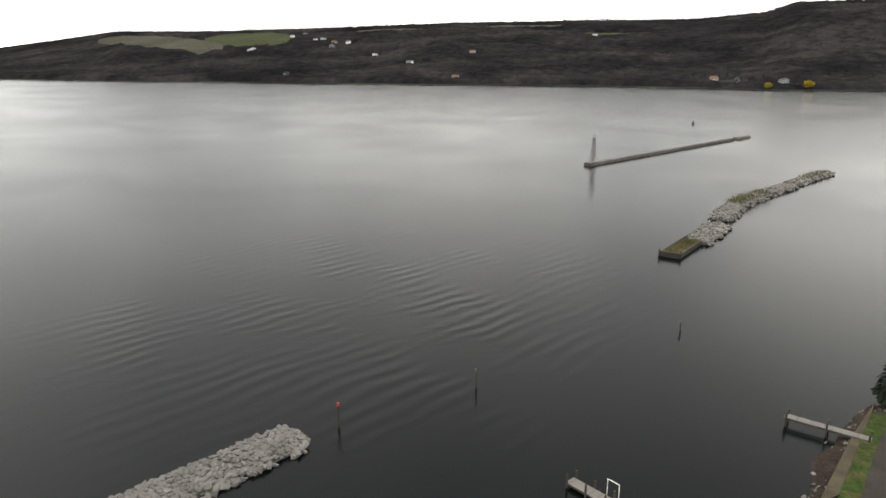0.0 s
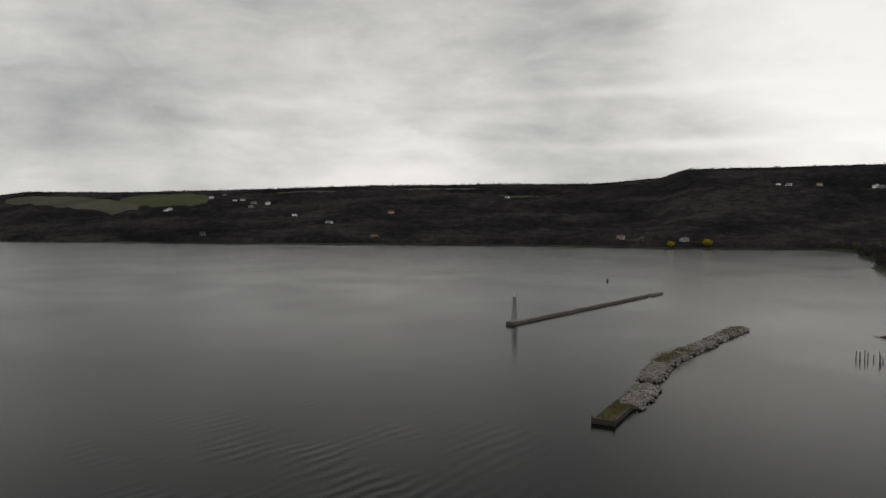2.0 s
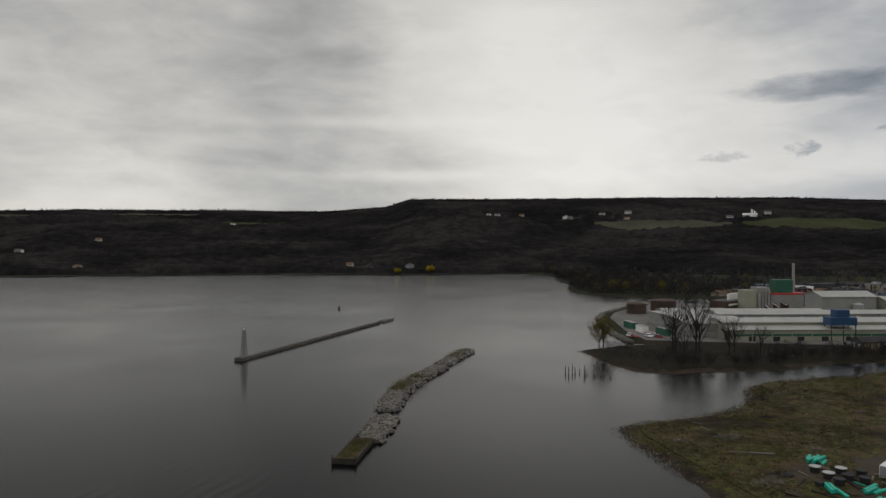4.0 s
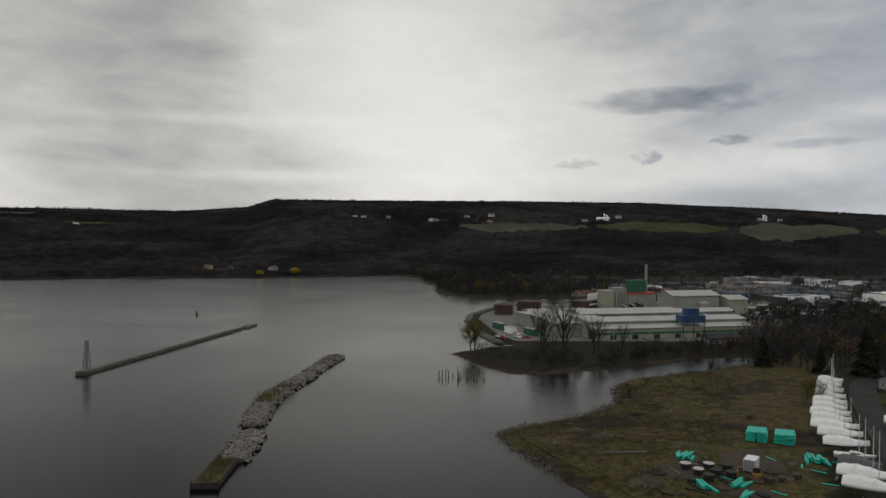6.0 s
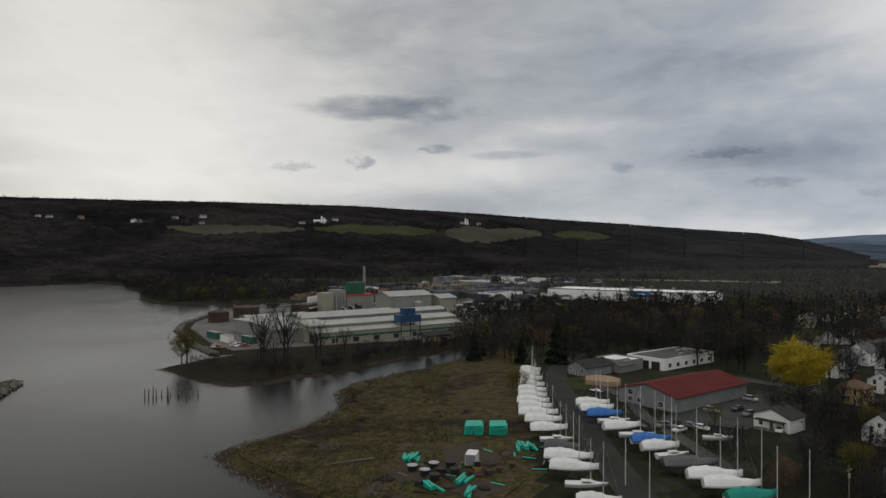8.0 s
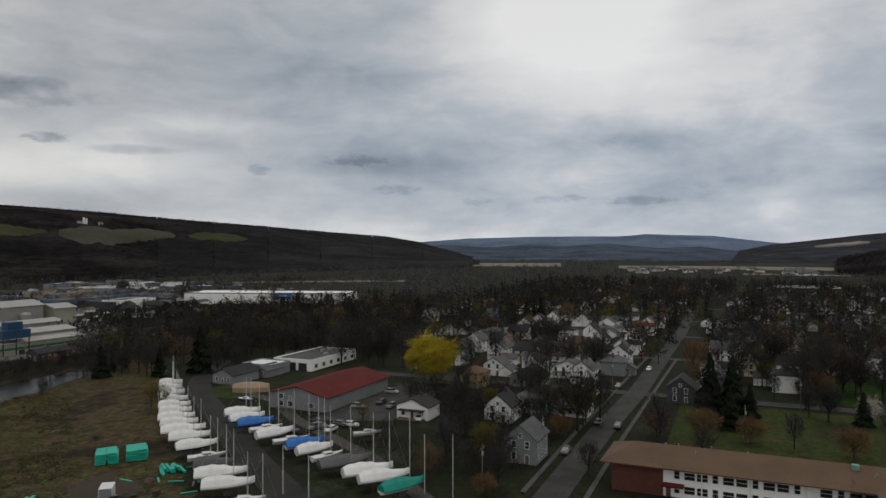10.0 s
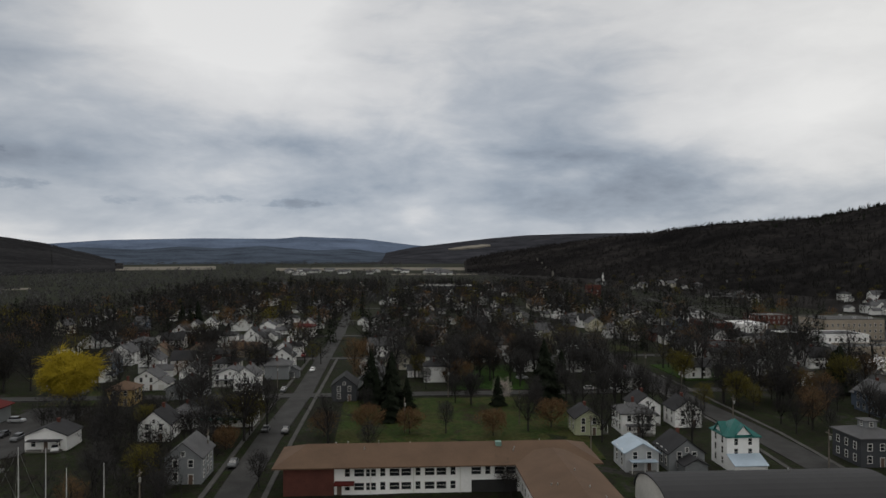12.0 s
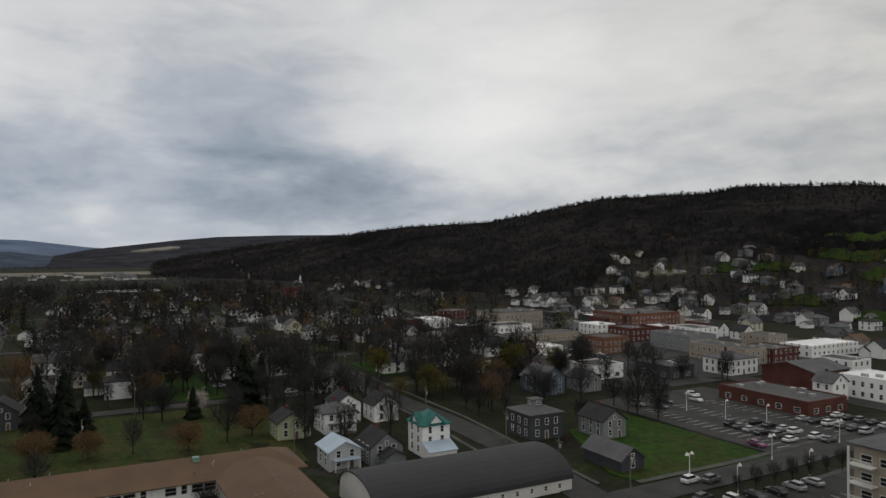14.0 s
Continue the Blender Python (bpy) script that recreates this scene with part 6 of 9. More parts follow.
for x_, y_, r0_, h_ in ((-301, -363, 6.5, 6.5), (-323, -362, 8.5, 8)):
    tk_ = thing("storage_tank", "rusty brown round storage tank", "tank", pose(x_, y_, 1.2), "salt works")
    b_ = bmesh.new()
    tube(b_, (0, 0, -0.5), (0, 0, h_), r0_, r0_, 24)
    part("shell", b_, RUSTY, tk_)
    b_ = bmesh.new()
    tube(b_, (0, 0, h_ + 0.003), (0, 0, h_ + 1.4), r0_ + 0.2, 0.6, 24)
    part("roof", b_, RUSTY, tk_)
for k, (x_, y_, l_) in enumerate(((-246, -300, 12), (-240, -283, 9), (-243, -270, 11))):
    cn_ = thing("container", "green container beside the warehouse" if k != 1 else "white covered trailer beside the warehouse", "container", pose(x_, y_, 1.2, 0, 0, 75))
    b_ = bmesh.new()
    box(b_, -l_ / 2, l_ / 2, -1.6, 1.6, 0, 3.4)
    part("box", b_, GREEN_METAL if k != 1 else TRIM, cn_)
    b_ = bmesh.new()
    box(b_, -l_ / 2 - 0.05, l_ / 2 + 0.05, -1.65, 1.65, 3.402, 3.55)
    part("lid", b_, PALE_METAL, cn_)
r_ = random.Random(64)
for hall_, lx_, ly_, top_ in ((lo_, 88, 7, 8.7), (tall_, 30, 8, 15.6)):
    for k in range(9):
        b_ = bmesh.new()
        x_, y_ = -lx_ / 2 + (k + 0.5) * lx_ / 9, r_.choice((-1, 1)) * ly_ * 0.35
        tube(b_, (x_, y_, top_ - 0.6), (x_, y_, top_ + 0.7), 0.45, 0.45, 8)
        tube(b_, (x_, y_, top_ + 0.7), (x_, y_, top_ + 1.0), 0.7, 0.2, 8)
        part("roof_vent", b_, METAL, hall_)
for k in range(7):
    b_ = bmesh.new()
    box(b_, -38 + k * 12, -34.6 + k * 12, 18.09, 18.16, -0.3, 2.2)
    part("loading_door", b_, surface("dark_recess", (0.03, 0.03, 0.03)), lo_, "dark loading door")
for k in range(3):
    pipe_ = thing("pipe_bridge", "rusty pipe bridge between the works' halls", "pipes", at(-352 - k * 16, -300 - 8 * k, 1.2, WORKS_TURN + 70), "salt works")
    for y_ in (-0.5, 0.5):
        b_ = bmesh.new()
        tube(b_, (-14, y_, 7.5), (14, y_, 7.5), 0.3, 0.3, 8)
        part("pipe", b_, RUSTY if y_ > 0 else METAL, pipe_)
    for x_ in (-12, 0, 12):
        b_ = bmesh.new()
        box(b_, x_ - 0.2, x_ + 0.2, -0.9, 0.9, 0, 7.18)
        part("trestle", b_, RUSTY, pipe_)
# rip-rap wall along the works' shore
rubble("shore_wall", [(-213, -257), (-227, -292), (-261, -350), (-284, -376), (-341, -417)], 4.5, 1.7, "dark boulder bank along the works' shore", 90, 1.2, 420, STONE_DARK)
for k, (x_, y_, lx_, ly_, h_, w_, rf_) in enumerate(((-300, -196, 16, 8, 3.4, "dark", "dark"), (-322, -190, 14, 8, 3.6, "grey", "tar"), (-345, -180, 12, 8, 3.2, "tan", "dark"), (-372, -186, 20, 10, 4, "grey", "tar"))):
    house("low works outbuilding beside the creek", at(x_, y_, 1.0), lx_, ly_, h_, h_ + 1.8, w_, "dark" if rf_ == "dark" else "grey", 1, faces=("+x", "+y"), stack=False, group="creek outbuildings")
# sheds and yards beyond the works
r_ = random.Random(21)
for k in range(34):
    x_, y_ = r_.uniform(-880, -470), 0
    y_ = r_.uniform(-470, -260) + (x_ + 470) * 0.15
    flat_block("pale low industrial building beyond the works", at(x_, y_, 1.0, r_.choice((0, 90, 12))), r_.uniform(14, 40), r_.uniform(10, 22), r_.uniform(3.5, 7.5), r_.choice(("grey", "grey", "tan", "white", "dark", "blue")),
               r_.choice(("white", "tar", "tar", "tar")), 1, ("+x",) if k % 4 == 0 else (), 9, WIN_WIDE, group="far industrial buildings")

# ---- boats ----
HULL = {
    "white": surface("white_gelcoat", (0.62, 0.62, 0.615), 0.35, 0.08, 0.6, spec=0.5),
    "navy": surface("navy_gelcoat", (0.02, 0.03, 0.06), 0.3, 0.1, 0.6, spec=0.5),
    "blue": surface("blue_gelcoat", (0.03, 0.11, 0.32), 0.35, 0.1, 0.6, spec=0.5),
}
WRAP = {
    "white": surface("white_shrink_wrap", (0.68, 0.68, 0.675), 0.5, 0.1, 0.8, 0.3),
    "blue": surface("blue_tarpaulin", (0.03, 0.14, 0.42), 0.6, 0.2, 0.8, 0.4),
    "grey": surface("grey_canvas", (0.10, 0.10, 0.105), 0.8, 0.2, 0.8, 0.4),
    "teal": surface("teal_canvas", (0.01, 0.22, 0.17), 0.7, 0.2, 0.8, 0.4),
}
ALLOY = surface("mast_alloy", (0.62, 0.62, 0.62), 0.4, 0.1, 1.0, metal=0.3)


def loft(bm, rings, slot=0):
    rows = [[bm.verts.new(p) for p in ring] for ring in rings]
    for a, b in zip(rows, rows[1:]):
        for k in range(len(a) - 1):
            bm.faces.new((a[k], b[k], b[k + 1], a[k + 1])).material_index = slot
    bm.faces.new(rows[0])
    bm.faces.new(rows[-1][::-1])
    bmesh.ops.recalc_face_normals(bm, faces=bm.faces)


def boat(label, x, y, heading_deg, length=9.0, hull="white", cover="white", mast=11.0, group="boats stored ashore"):
    ob = thing("sailboat" if mast else "motorboat", label, "boat", pose(x, y, 1.15, 0, 0, heading_deg), group)
    beam, L, z0 = length * 0.36, length, 1.25
    bm, rings, sheer = bmesh.new(), [], []
    for k in range(10):
        s = k / 9
        w = beam / 2 * max(0.04, math.sin(math.pi * min(1, 0.42 + 0.58 * (1 - s) ** 0.8)) if s < 0.0 else (1 - s ** 2.6) * (0.82 + 0.35 * s if s < 0.5 else 1.0))
        top = z0 + 1.15 + 0.3 * s * s
        keel = z0 + 0.05 + 0.9 * s ** 4
        xx = -L / 2 + L * s
        ring = [(xx, -w, top), (xx, -w * 0.86, keel + 0.45), (xx, 0, keel), (xx, w * 0.86, keel + 0.45), (xx, w, top)]
        rings.append(ring)
        sheer.append((xx, w, top))
    loft(bm, rings)
    for f in bm.faces:
        f.smooth = len(f.verts) == 4
    part("hull", bm, HULL[hull], ob)
    bm = bmesh.new()
    if cover:
        loft(bm, [[(xx, -w * 1.05, top - 0.35), (xx, -w * 1.03, top + 0.02), (xx, -w * 0.55, top + 0.9 * q), (xx, 0, top + 1.45 * q), (xx, w * 0.55, top + 0.9 * q), (xx, w * 1.03, top + 0.02), (xx, w * 1.05, top - 0.35)]
                  for k, (xx, w, top) in enumerate(sheer) for q in (0.55 + 0.6 * math.sin(math.pi * min(1, k / 8.0 + 0.15)) + 0.12 * (k % 2),)])
        part("cover", bm, WRAP[cover], ob)
    else:
        loft(bm, [[(xx, -w * 0.97, top + 0.01), (xx, 0, top + 0.12), (xx, w * 0.97, top + 0.01)] for xx, w, top in sheer])
        part("deck", bm, HULL["white"], ob)
        bm = bmesh.new()
        loft(bm, [[(xx, -w, z0 + 1.2), (xx, -w * 0.8, z0 + 1.2 + h), (xx, w * 0.8, z0 + 1.2 + h), (xx, w, z0 + 1.2)] for xx, w, h in ((-L * 0.12, beam * 0.3, 0.6), (L * 0.12, beam * 0.27, 0.55), (L * 0.24, beam * 0.15, 0.2))])
        part("cabin", bm, HULL["white"], ob)
        bm = bmesh.new()
        box(bm, -L * 0.1, L * 0.1, -beam * 0.285, beam * 0.285, z0 + 1.42, z0 + 1.6)
        part("cabin_window", bm, GLASS, ob)
    bm = bmesh.new()
    loft(bm, [[(-L * 0.1, -0.12, z), (-L * 0.1 + L * 0.2 * (0.7 + 0.3 * (z / z0)), -0.12, z), (-L * 0.1 + L * 0.2 * (0.7 + 0.3 * (z / z0)), 0.12, z), (-L * 0.1, 0.12, z)] for z in (0.03, z0 + 0.3)])
    part("keel", bm, STONE_DARK, ob)
    for sx in (-0.28, 0.2):
        for sy in (-1, 1):
            bm = bmesh.new()
            tube(bm, (L * sx, sy * beam * 0.62, 0.0), (L * sx, sy * beam * 0.36, z0 + 0.55), 0.06, 0.06, 5)
            part("stand", bm, RUSTY, ob)
    if mast:
        bm = bmesh.new()
        tube(bm, (L * 0.1, 0, z0 + 0.9), (L * 0.1, 0, z0 + mast), 0.09, 0.06, 6)
        ms = part("mast", bm, ALLOY, ob)
        bm = bmesh.new()
        tube(bm, (L * 0.1, -0.7, z0 + mast * 0.62), (L * 0.1, 0.7, z0 + mast * 0.62), 0.035, 0.035, 4)
        part("spreader", bm, ALLOY, ms)
        bm = bmesh.new()
        for p in ((L * 0.48, 0, z0 + 1.4), (-L * 0.48, 0, z0 + 1.2), (L * 0.08, beam * 0.45, z0 + 1.2), (L * 0.08, -beam * 0.45, z0 + 1.2)):
            tube(bm, p, (L * 0.1, 0, z0 + mast * 0.97), 0.014, 0.014, 3)
        part("rigging", bm, METAL, ms)
    return ob


W_, N_ = "white shrink-wrapped sailboat on stands in the yard", "sailboat on stands with bare deck in the yard"
LEFT_ROW = [(-237, -111.5, 8, "white", "white", 0), (-229, -108, 8, "white", "white", 10), (-221, -104, 8.5, "white", "white", 11), (-212, -99, 8.5, "navy", "white", 10), (-204, -95, 9, "white", "white", 0), (-197, -91.5, 9.5, "white", "white", 11),
            (-190, -88, 9, "white", "white", 10), (-184, -84.5, 10, "white", "white", 0), (-177.5, -80.5, 10, "white", "white", 12), (-171, -76, 10, "white", "white", 11), (-163.5, -71, 10.5, "navy", "white", 12), (-156, -65.5, 8.5, "white", "", 10),
            (-150, -61.5, 9, "white", "grey", 11), (-144, -57.5, 10, "white", "white", 11), (-137.5, -53.5, 10, "white", "white", 12), (-129, -47.5, 8.5, "white", "", 10), (-121, -42, 9, "white", "white", 12)]
for x_, y_, l_, hu_, cv_, ma_ in LEFT_ROW:
    boat(W_ if cv_ else N_, x_, y_, 112 + rnd.uniform(-9, 9), l_ * rnd.uniform(0.9, 1.1), hu_, cv_, ma_ or 10.5)
RIGHT_ROW = [(-197, -72, 10, "white", "white", 11), (-191, -68.5, 9.5, "blue", "white", 12), (-186, -64.5, 9, "blue", "blue", 11), (-181, -60, 8.5, "white", "", 11), (-175.5, -56, 9, "white", "white", 12), (-170.5, -50.5, 8, "white", "", 13), (-167, -46, 8.5, "white", "blue", 13),
             (-162.5, -42.5, 9, "white", "white", 13), (-158, -38.5, 8, "white", "", 12), (-153.5, -33.5, 11, "navy", "grey", 13), (-148, -27.5, 10.5, "white", "white", 13), (-144, -23.5, 10, "white", "white", 14), (-139, -19, 9.5, "white", "teal", 0)]
for x_, y_, l_, hu_, cv_, ma_ in RIGHT_ROW:
    boat("sailboat under a %s cover on stands beside the lane" % cv_ if cv_ else N_, x_, y_, 124 + rnd.uniform(-9, 9), l_ * rnd.uniform(0.95, 1.15), hu_, cv_, ma_)
boat("small dark motorboat by the lane", -214, -77, 60, 6, "navy", "", 0)
boat("red-white motorboat beside the shed", -178, -33, 110, 7, "white", "", 0)
tan_ = thing("covered_boat", "large boat under a tan tarpaulin beside the shed", "boat", pose(-236, -83, 1.15, 0, 0, 95), "boats stored ashore")
b_ = bmesh.new()
loft(b_, [[(x, -w, 0.0), (x, -w * 1.05, 1.6), (x, -w * 0.3, h), (x, w * 0.3, h), (x, w * 1.05, 1.6), (x, w, 0.0)] for x, w, h in ((-6, 1.4, 2.6), (-3, 2.0, 3.2), (2, 2.0, 3.3), (6, 0.9, 2.7))])
part("cover", b_, surface("tan_tarpaulin", (0.33, 0.24, 0.16), 0.7, 0.15, 0.6, 0.3), tan_)


def mast_pole(x, y, high, label="tall pale flagpole-like mast standing in the yard"):
    ob = thing("mast", label, "mast", pose(x, y, 1.0), "spare masts")
    bm = bmesh.new()
    tube(bm, (0, 0, -0.3), (0, 0, high), 0.11, 0.07, 6)
    part("pole", bm, ALLOY, ob)
    for z in (0.45, 0.72):
        bm = bmesh.new()
        tube(bm, (-0.9, 0, high * z), (0.9, 0, high * z), 0.04, 0.04, 4)
        part("spreader", bm, ALLOY, ob)


for x_, y_, h_ in ((-134, -9, 14), (-150, -19, 13.5), (-141, -15, 12), (-132, -36, 10), (-139, -43, 10), (-174, -43, 12)):
    mast_pole(x_, y_, h_)

# ---- the storage lot on the spit ----
JADE = surface("turquoise_dock_section", (0.015, 0.36, 0.27), 0.5, 0.18, 0.8, 0.2, alone=0.15)
patch("lot_grass", [(-113, -130), (-125, -131), (-145, -130), (-168, -141), (-182, -154), (-230, -153), (-262, -153), (-258, -125), (-215, -110), (-170, -85), (-135, -62), (-112, -60), (-100, -78), (-104, -100), (-109, -122)], 1.13, GRASS, "rough dry grass and bare earth on the spit")
EARTH = surface("bare_brown_earth", (0.040, 0.029, 0.020), 0.95, 0.3, 0.4, 0.5)
for k, (x_, y_, w_, d_, t_) in enumerate(((-138, -80, 26, 13, 25), (-122, -84, 14, 12, 60), (-120, -68, 12, 10, 10))):
    ring_ = []
    for q in range(40):
        a = q * math.tau / 40
        k_ = 0.8 + 0.7 * noise.noise((math.cos(a) * 1.6 + 9 * k, math.sin(a) * 1.6, k)) + 0.3 * noise.noise((math.cos(a) * 5, math.sin(a) * 5, k))
        ring_.append(tuple((Matrix.Rotation(radians(t_), 2) @ Vector((math.cos(a) * w_ / 2 * k_, math.sin(a) * d_ / 2 * k_))) + Vector((x_, y_))))
    patch("earth_patch", ring_, 1.15 + 0.006 * k, EARTH, "bare brown trampled earth")


def slab_stack(x, y, turn):
    ob = thing("dock_stack", "stack of turquoise floating-dock sections in the grass", "dock sections", pose(x, y, 1.16, 0, 0, turn), "turquoise stacks")
    r = random.Random(int(x * 7))
    for k in range(5):
        for s in range(2):
            bm = bmesh.new()
            dx, dy = r.uniform(-0.25, 0.25), r.uniform(-0.2, 0.2)
            box(bm, -3.0 + dx, 3.0 + dx, -2.3 + s * 2.32 + dy, -0.03 + s * 2.32 + dy, 0.05 + k * 0.5, 0.45 + k * 0.5)
            bmesh.ops.bevel(bm, geom=list(bm.edges), offset=0.06, segments=1, affect="EDGES")
            part("section", bm, JADE, ob)
    for x_ in (-2.2, 2.2):
        for k in range(5):
            bm = bmesh.new()
            box(bm, x_ - 0.1, x_ + 0.1, -2.3, 2.3, k * 0.5 - 0.05, 0.049 + k * 0.5)
            part("batten", bm, TIMBER, ob)


slab_stack(-157.5, -89.6, 28)
slab_stack(-160.8, -84.2, 28)


def beam_pile(x, y, turn, count, seed):
    ob = thing("beam_pile", "loose pile of turquoise dock beams on the ground", "dock sections", pose(x, y, 1.16, 0, 0, turn), "turquoise piles")
    r = random.Random(seed)
    for k in range(count):
        bm = bmesh.new()
        box(bm, -2.2, 2.2, -0.32, 0.32, 0, 0.42)
        bmesh.ops.bevel(bm, geom=list(bm.edges), offset=0.05, segments=1, affect="EDGES")
        layer = 0 if k < count * 0.6 else 1
        part("beam", bm, JADE, ob, "", pose(r.uniform(-1.2, 1.2), (k % max(1, int(count * 0.6))) * 0.8 - count * 0.24, 0.03 + layer * 0.45, 0, r.uniform(-3, 3), r.uniform(-12, 12)))


beam_pile(-130, -89.5, 30, 9, 1)
beam_pile(-152.5, -71.5, 40, 11, 2)
beam_pile(-122.8, -71.5, 10, 5, 3)
beam_pile(-116.5, -75, 60, 5, 4)
beam_pile(-118, -67, 15, 4, 5)
TYRE = surface("black_rubber", (0.02, 0.02, 0.021), 0.8, 0.2, 1.0)
for k, (x_, y_) in enumerate(((-127, -82), (-129.5, -79.2), (-124.5, -78.5), (-122, -81), (-126, -76), (-120.5, -77.5), (-123, -85))):
    tb_ = thing("tub", "round black plastic tub standing in the yard", "tub", pose(x_, y_, 1.17), "black tubs")
    b_ = bmesh.new()
    tube(b_, (0, 0, 0), (0, 0, 1.2), 0.95, 1.1, 16)
    part("body", b_, TYRE, tb_)
    b_ = bmesh.new()
    tube(b_, (0, 0, 1.202), (0, 0, 1.32), 1.18, 1.18, 16)
    part("rim", b_, METAL if k % 3 == 0 else TYRE, tb_)
tr_ = thing("box_trailer", "small white box trailer parked among clutter", "trailer", pose(-133, -75.8, 1.17, 0, 0, 20))
b_ = bmesh.new()
box(b_, -2, 2, -1.2, 1.2, 0.6, 3.0)
part("box", b_, HULL["white"], tr_)
b_ = bmesh.new()
box(b_, 2.0, 2.05, -1.1, 1.1, 0.7, 2.9)
part("door", b_, PAINT["grey"], tr_)
for x_ in (-0.7, 0.7):
    for y_ in (-1.1, 1.1):
        b_ = bmesh.new()
        tube(b_, (x_, y_ - 0.12, 0.36), (x_, y_ + 0.12, 0.36), 0.36, 0.36, 14)
        part("wheel", b_, TYRE, tr_)
ld_ = thing("loader", "rusty yellow loader among heaps of scrap", "machine", pose(-129, -72.2, 1.17, 0, 0, 40))
YEL = surface("worn_yellow_paint", (0.22, 0.13, 0.03), 0.7, 0.35, 0.8)
b_ = bmesh.new()
box(b_, -1.6, 1.2, -0.8, 0.8, 0.7, 1.5)
part("body", b_, YEL, ld_)
b_ = bmesh.new()
box(b_, -0.6, 0.5, -0.7, 0.7, 1.502, 2.6)
part("cab", b_, GLASS, ld_)
b_ = bmesh.new()
loft(b_, [[(1.6, y, 0.2), (2.5, y, 0.15), (2.3, y, 0.3), (1.8, y, 0.9)] for y in (-1.1, 1.1)])
part("bucket", b_, RUSTY, ld_)
for x_ in (-1, 0.9):
    for y_ in (-0.9, 0.9):
        b_ = bmesh.new()
        tube(b_, (x_, y_ - 0.18, 0.6), (x_, y_ + 0.18, 0.6), 0.6, 0.6, 14)
        part("wheel", b_, TYRE, ld_)
r_ = random.Random(77)
for k in range(46):
    kind_ = r_.choice(("plank", "crate", "heap", "plank", "log"))
    x_, y_ = r_.gauss(-127, 9), r_.gauss(-76, 6)
    if k > 34:
        x_, y_ = r_.gauss(-150, 3), r_.gauss(-63, 3)
    if y_ > -58 or x_ < -165:
        continue
    ob_ = thing("scrap_" + kind_, {"plank": "weathered plank lying in the yard", "crate": "dark crate among yard clutter", "heap": "small heap of brown scrap", "log": "grey log lying on the ground"}[kind_], "scrap", pose(x_, y_, 1.18, 0, 0, r_.uniform(0, 180)), "yard clutter")
    b_ = bmesh.new()
    if kind_ == "plank":
        box(b_, -1.6, 1.6, -0.2, 0.2, 0, 0.12)
        part("board", b_, TIMBER if k % 2 else JADE, ob_)
    elif kind_ == "log":
        tube(b_, (-2.5, 0, 0.2), (2.5, 0, 0.2), 0.2, 0.15, 7)
        part("stem", b_, BARK, ob_)
    elif kind_ == "crate":
        box(b_, -0.7, 0.7, -0.6, 0.6, 0, 0.9)
        bmesh.ops.bevel(b_, geom=list(b_.edges), offset=0.05, segments=1, affect="EDGES")
        part("body", b_, r_.choice((RUSTY, TYRE, TIMBER, WRAP["blue"])), ob_)
    else:
        bmesh.ops.create_icosphere(b_, subdivisions=2, radius=1.2)
        for v in b_.verts:
            v.co = Vector((v.co.x * 1.4, v.co.y, max(0, v.co.z * 0.5))) * r_.uniform(0.85, 1.2)
        part("body", b_, r_.choice((RUSTY, EARTH, GRAVEL)), ob_)
lg_ = thing("driftwood_log", "long pale driftwood log on the grass", "log", pose(-121, -100, 1.25, 0, 0, -35))
b_ = bmesh.new()
tube(b_, (-5, 0, 0.12), (5, 0.6, 0.2), 0.24, 0.12, 7)
part("stem", b_, CONCRETE, lg_)
lp_ = thing("brush_heap", "heap of grey brush and broken wood", "brush", pose(-109, -84, 1.16))
vv_, ff_ = [], []
for k in range(260):
    p_ = Vector((r_.gauss(0, 2.2), r_.gauss(0, 1.3), r_.uniform(0, 0.5)))
    twig(vv_, ff_, p_, Vector((r_.uniform(-1, 1), r_.uniform(-1, 1), r_.uniform(-0.1, 0.35))).normalized(), r_.uniform(0.8, 2), 0.06, r_)
tagged(part("sticks", mesh_data("sticks", vv_, ff_, TIMBER), None, lp_), "", "", "", "stuff")


def brush_heap(x, y, size, mat, seed):
    r = random.Random(seed)
    ob = thing("brush_heap", "heap of grey brush and broken branches on the grass", "brush", pose(x, y, 1.14), "brush heaps")
    verts, faces = [], []
    for _ in range(150):
        p = Vector((r.gauss(0, size), r.gauss(0, size * 0.6), r.uniform(0, 0.45)))
        twig(verts, faces, p, Vector((r.uniform(-1, 1), r.uniform(-1, 1), r.uniform(-0.1, 0.4))).normalized(), r.uniform(0.6, 1.8), 0.05, r)
    tagged(part("sticks", mesh_data("sticks", verts, faces, mat), None, ob), "", "", "", "stuff")


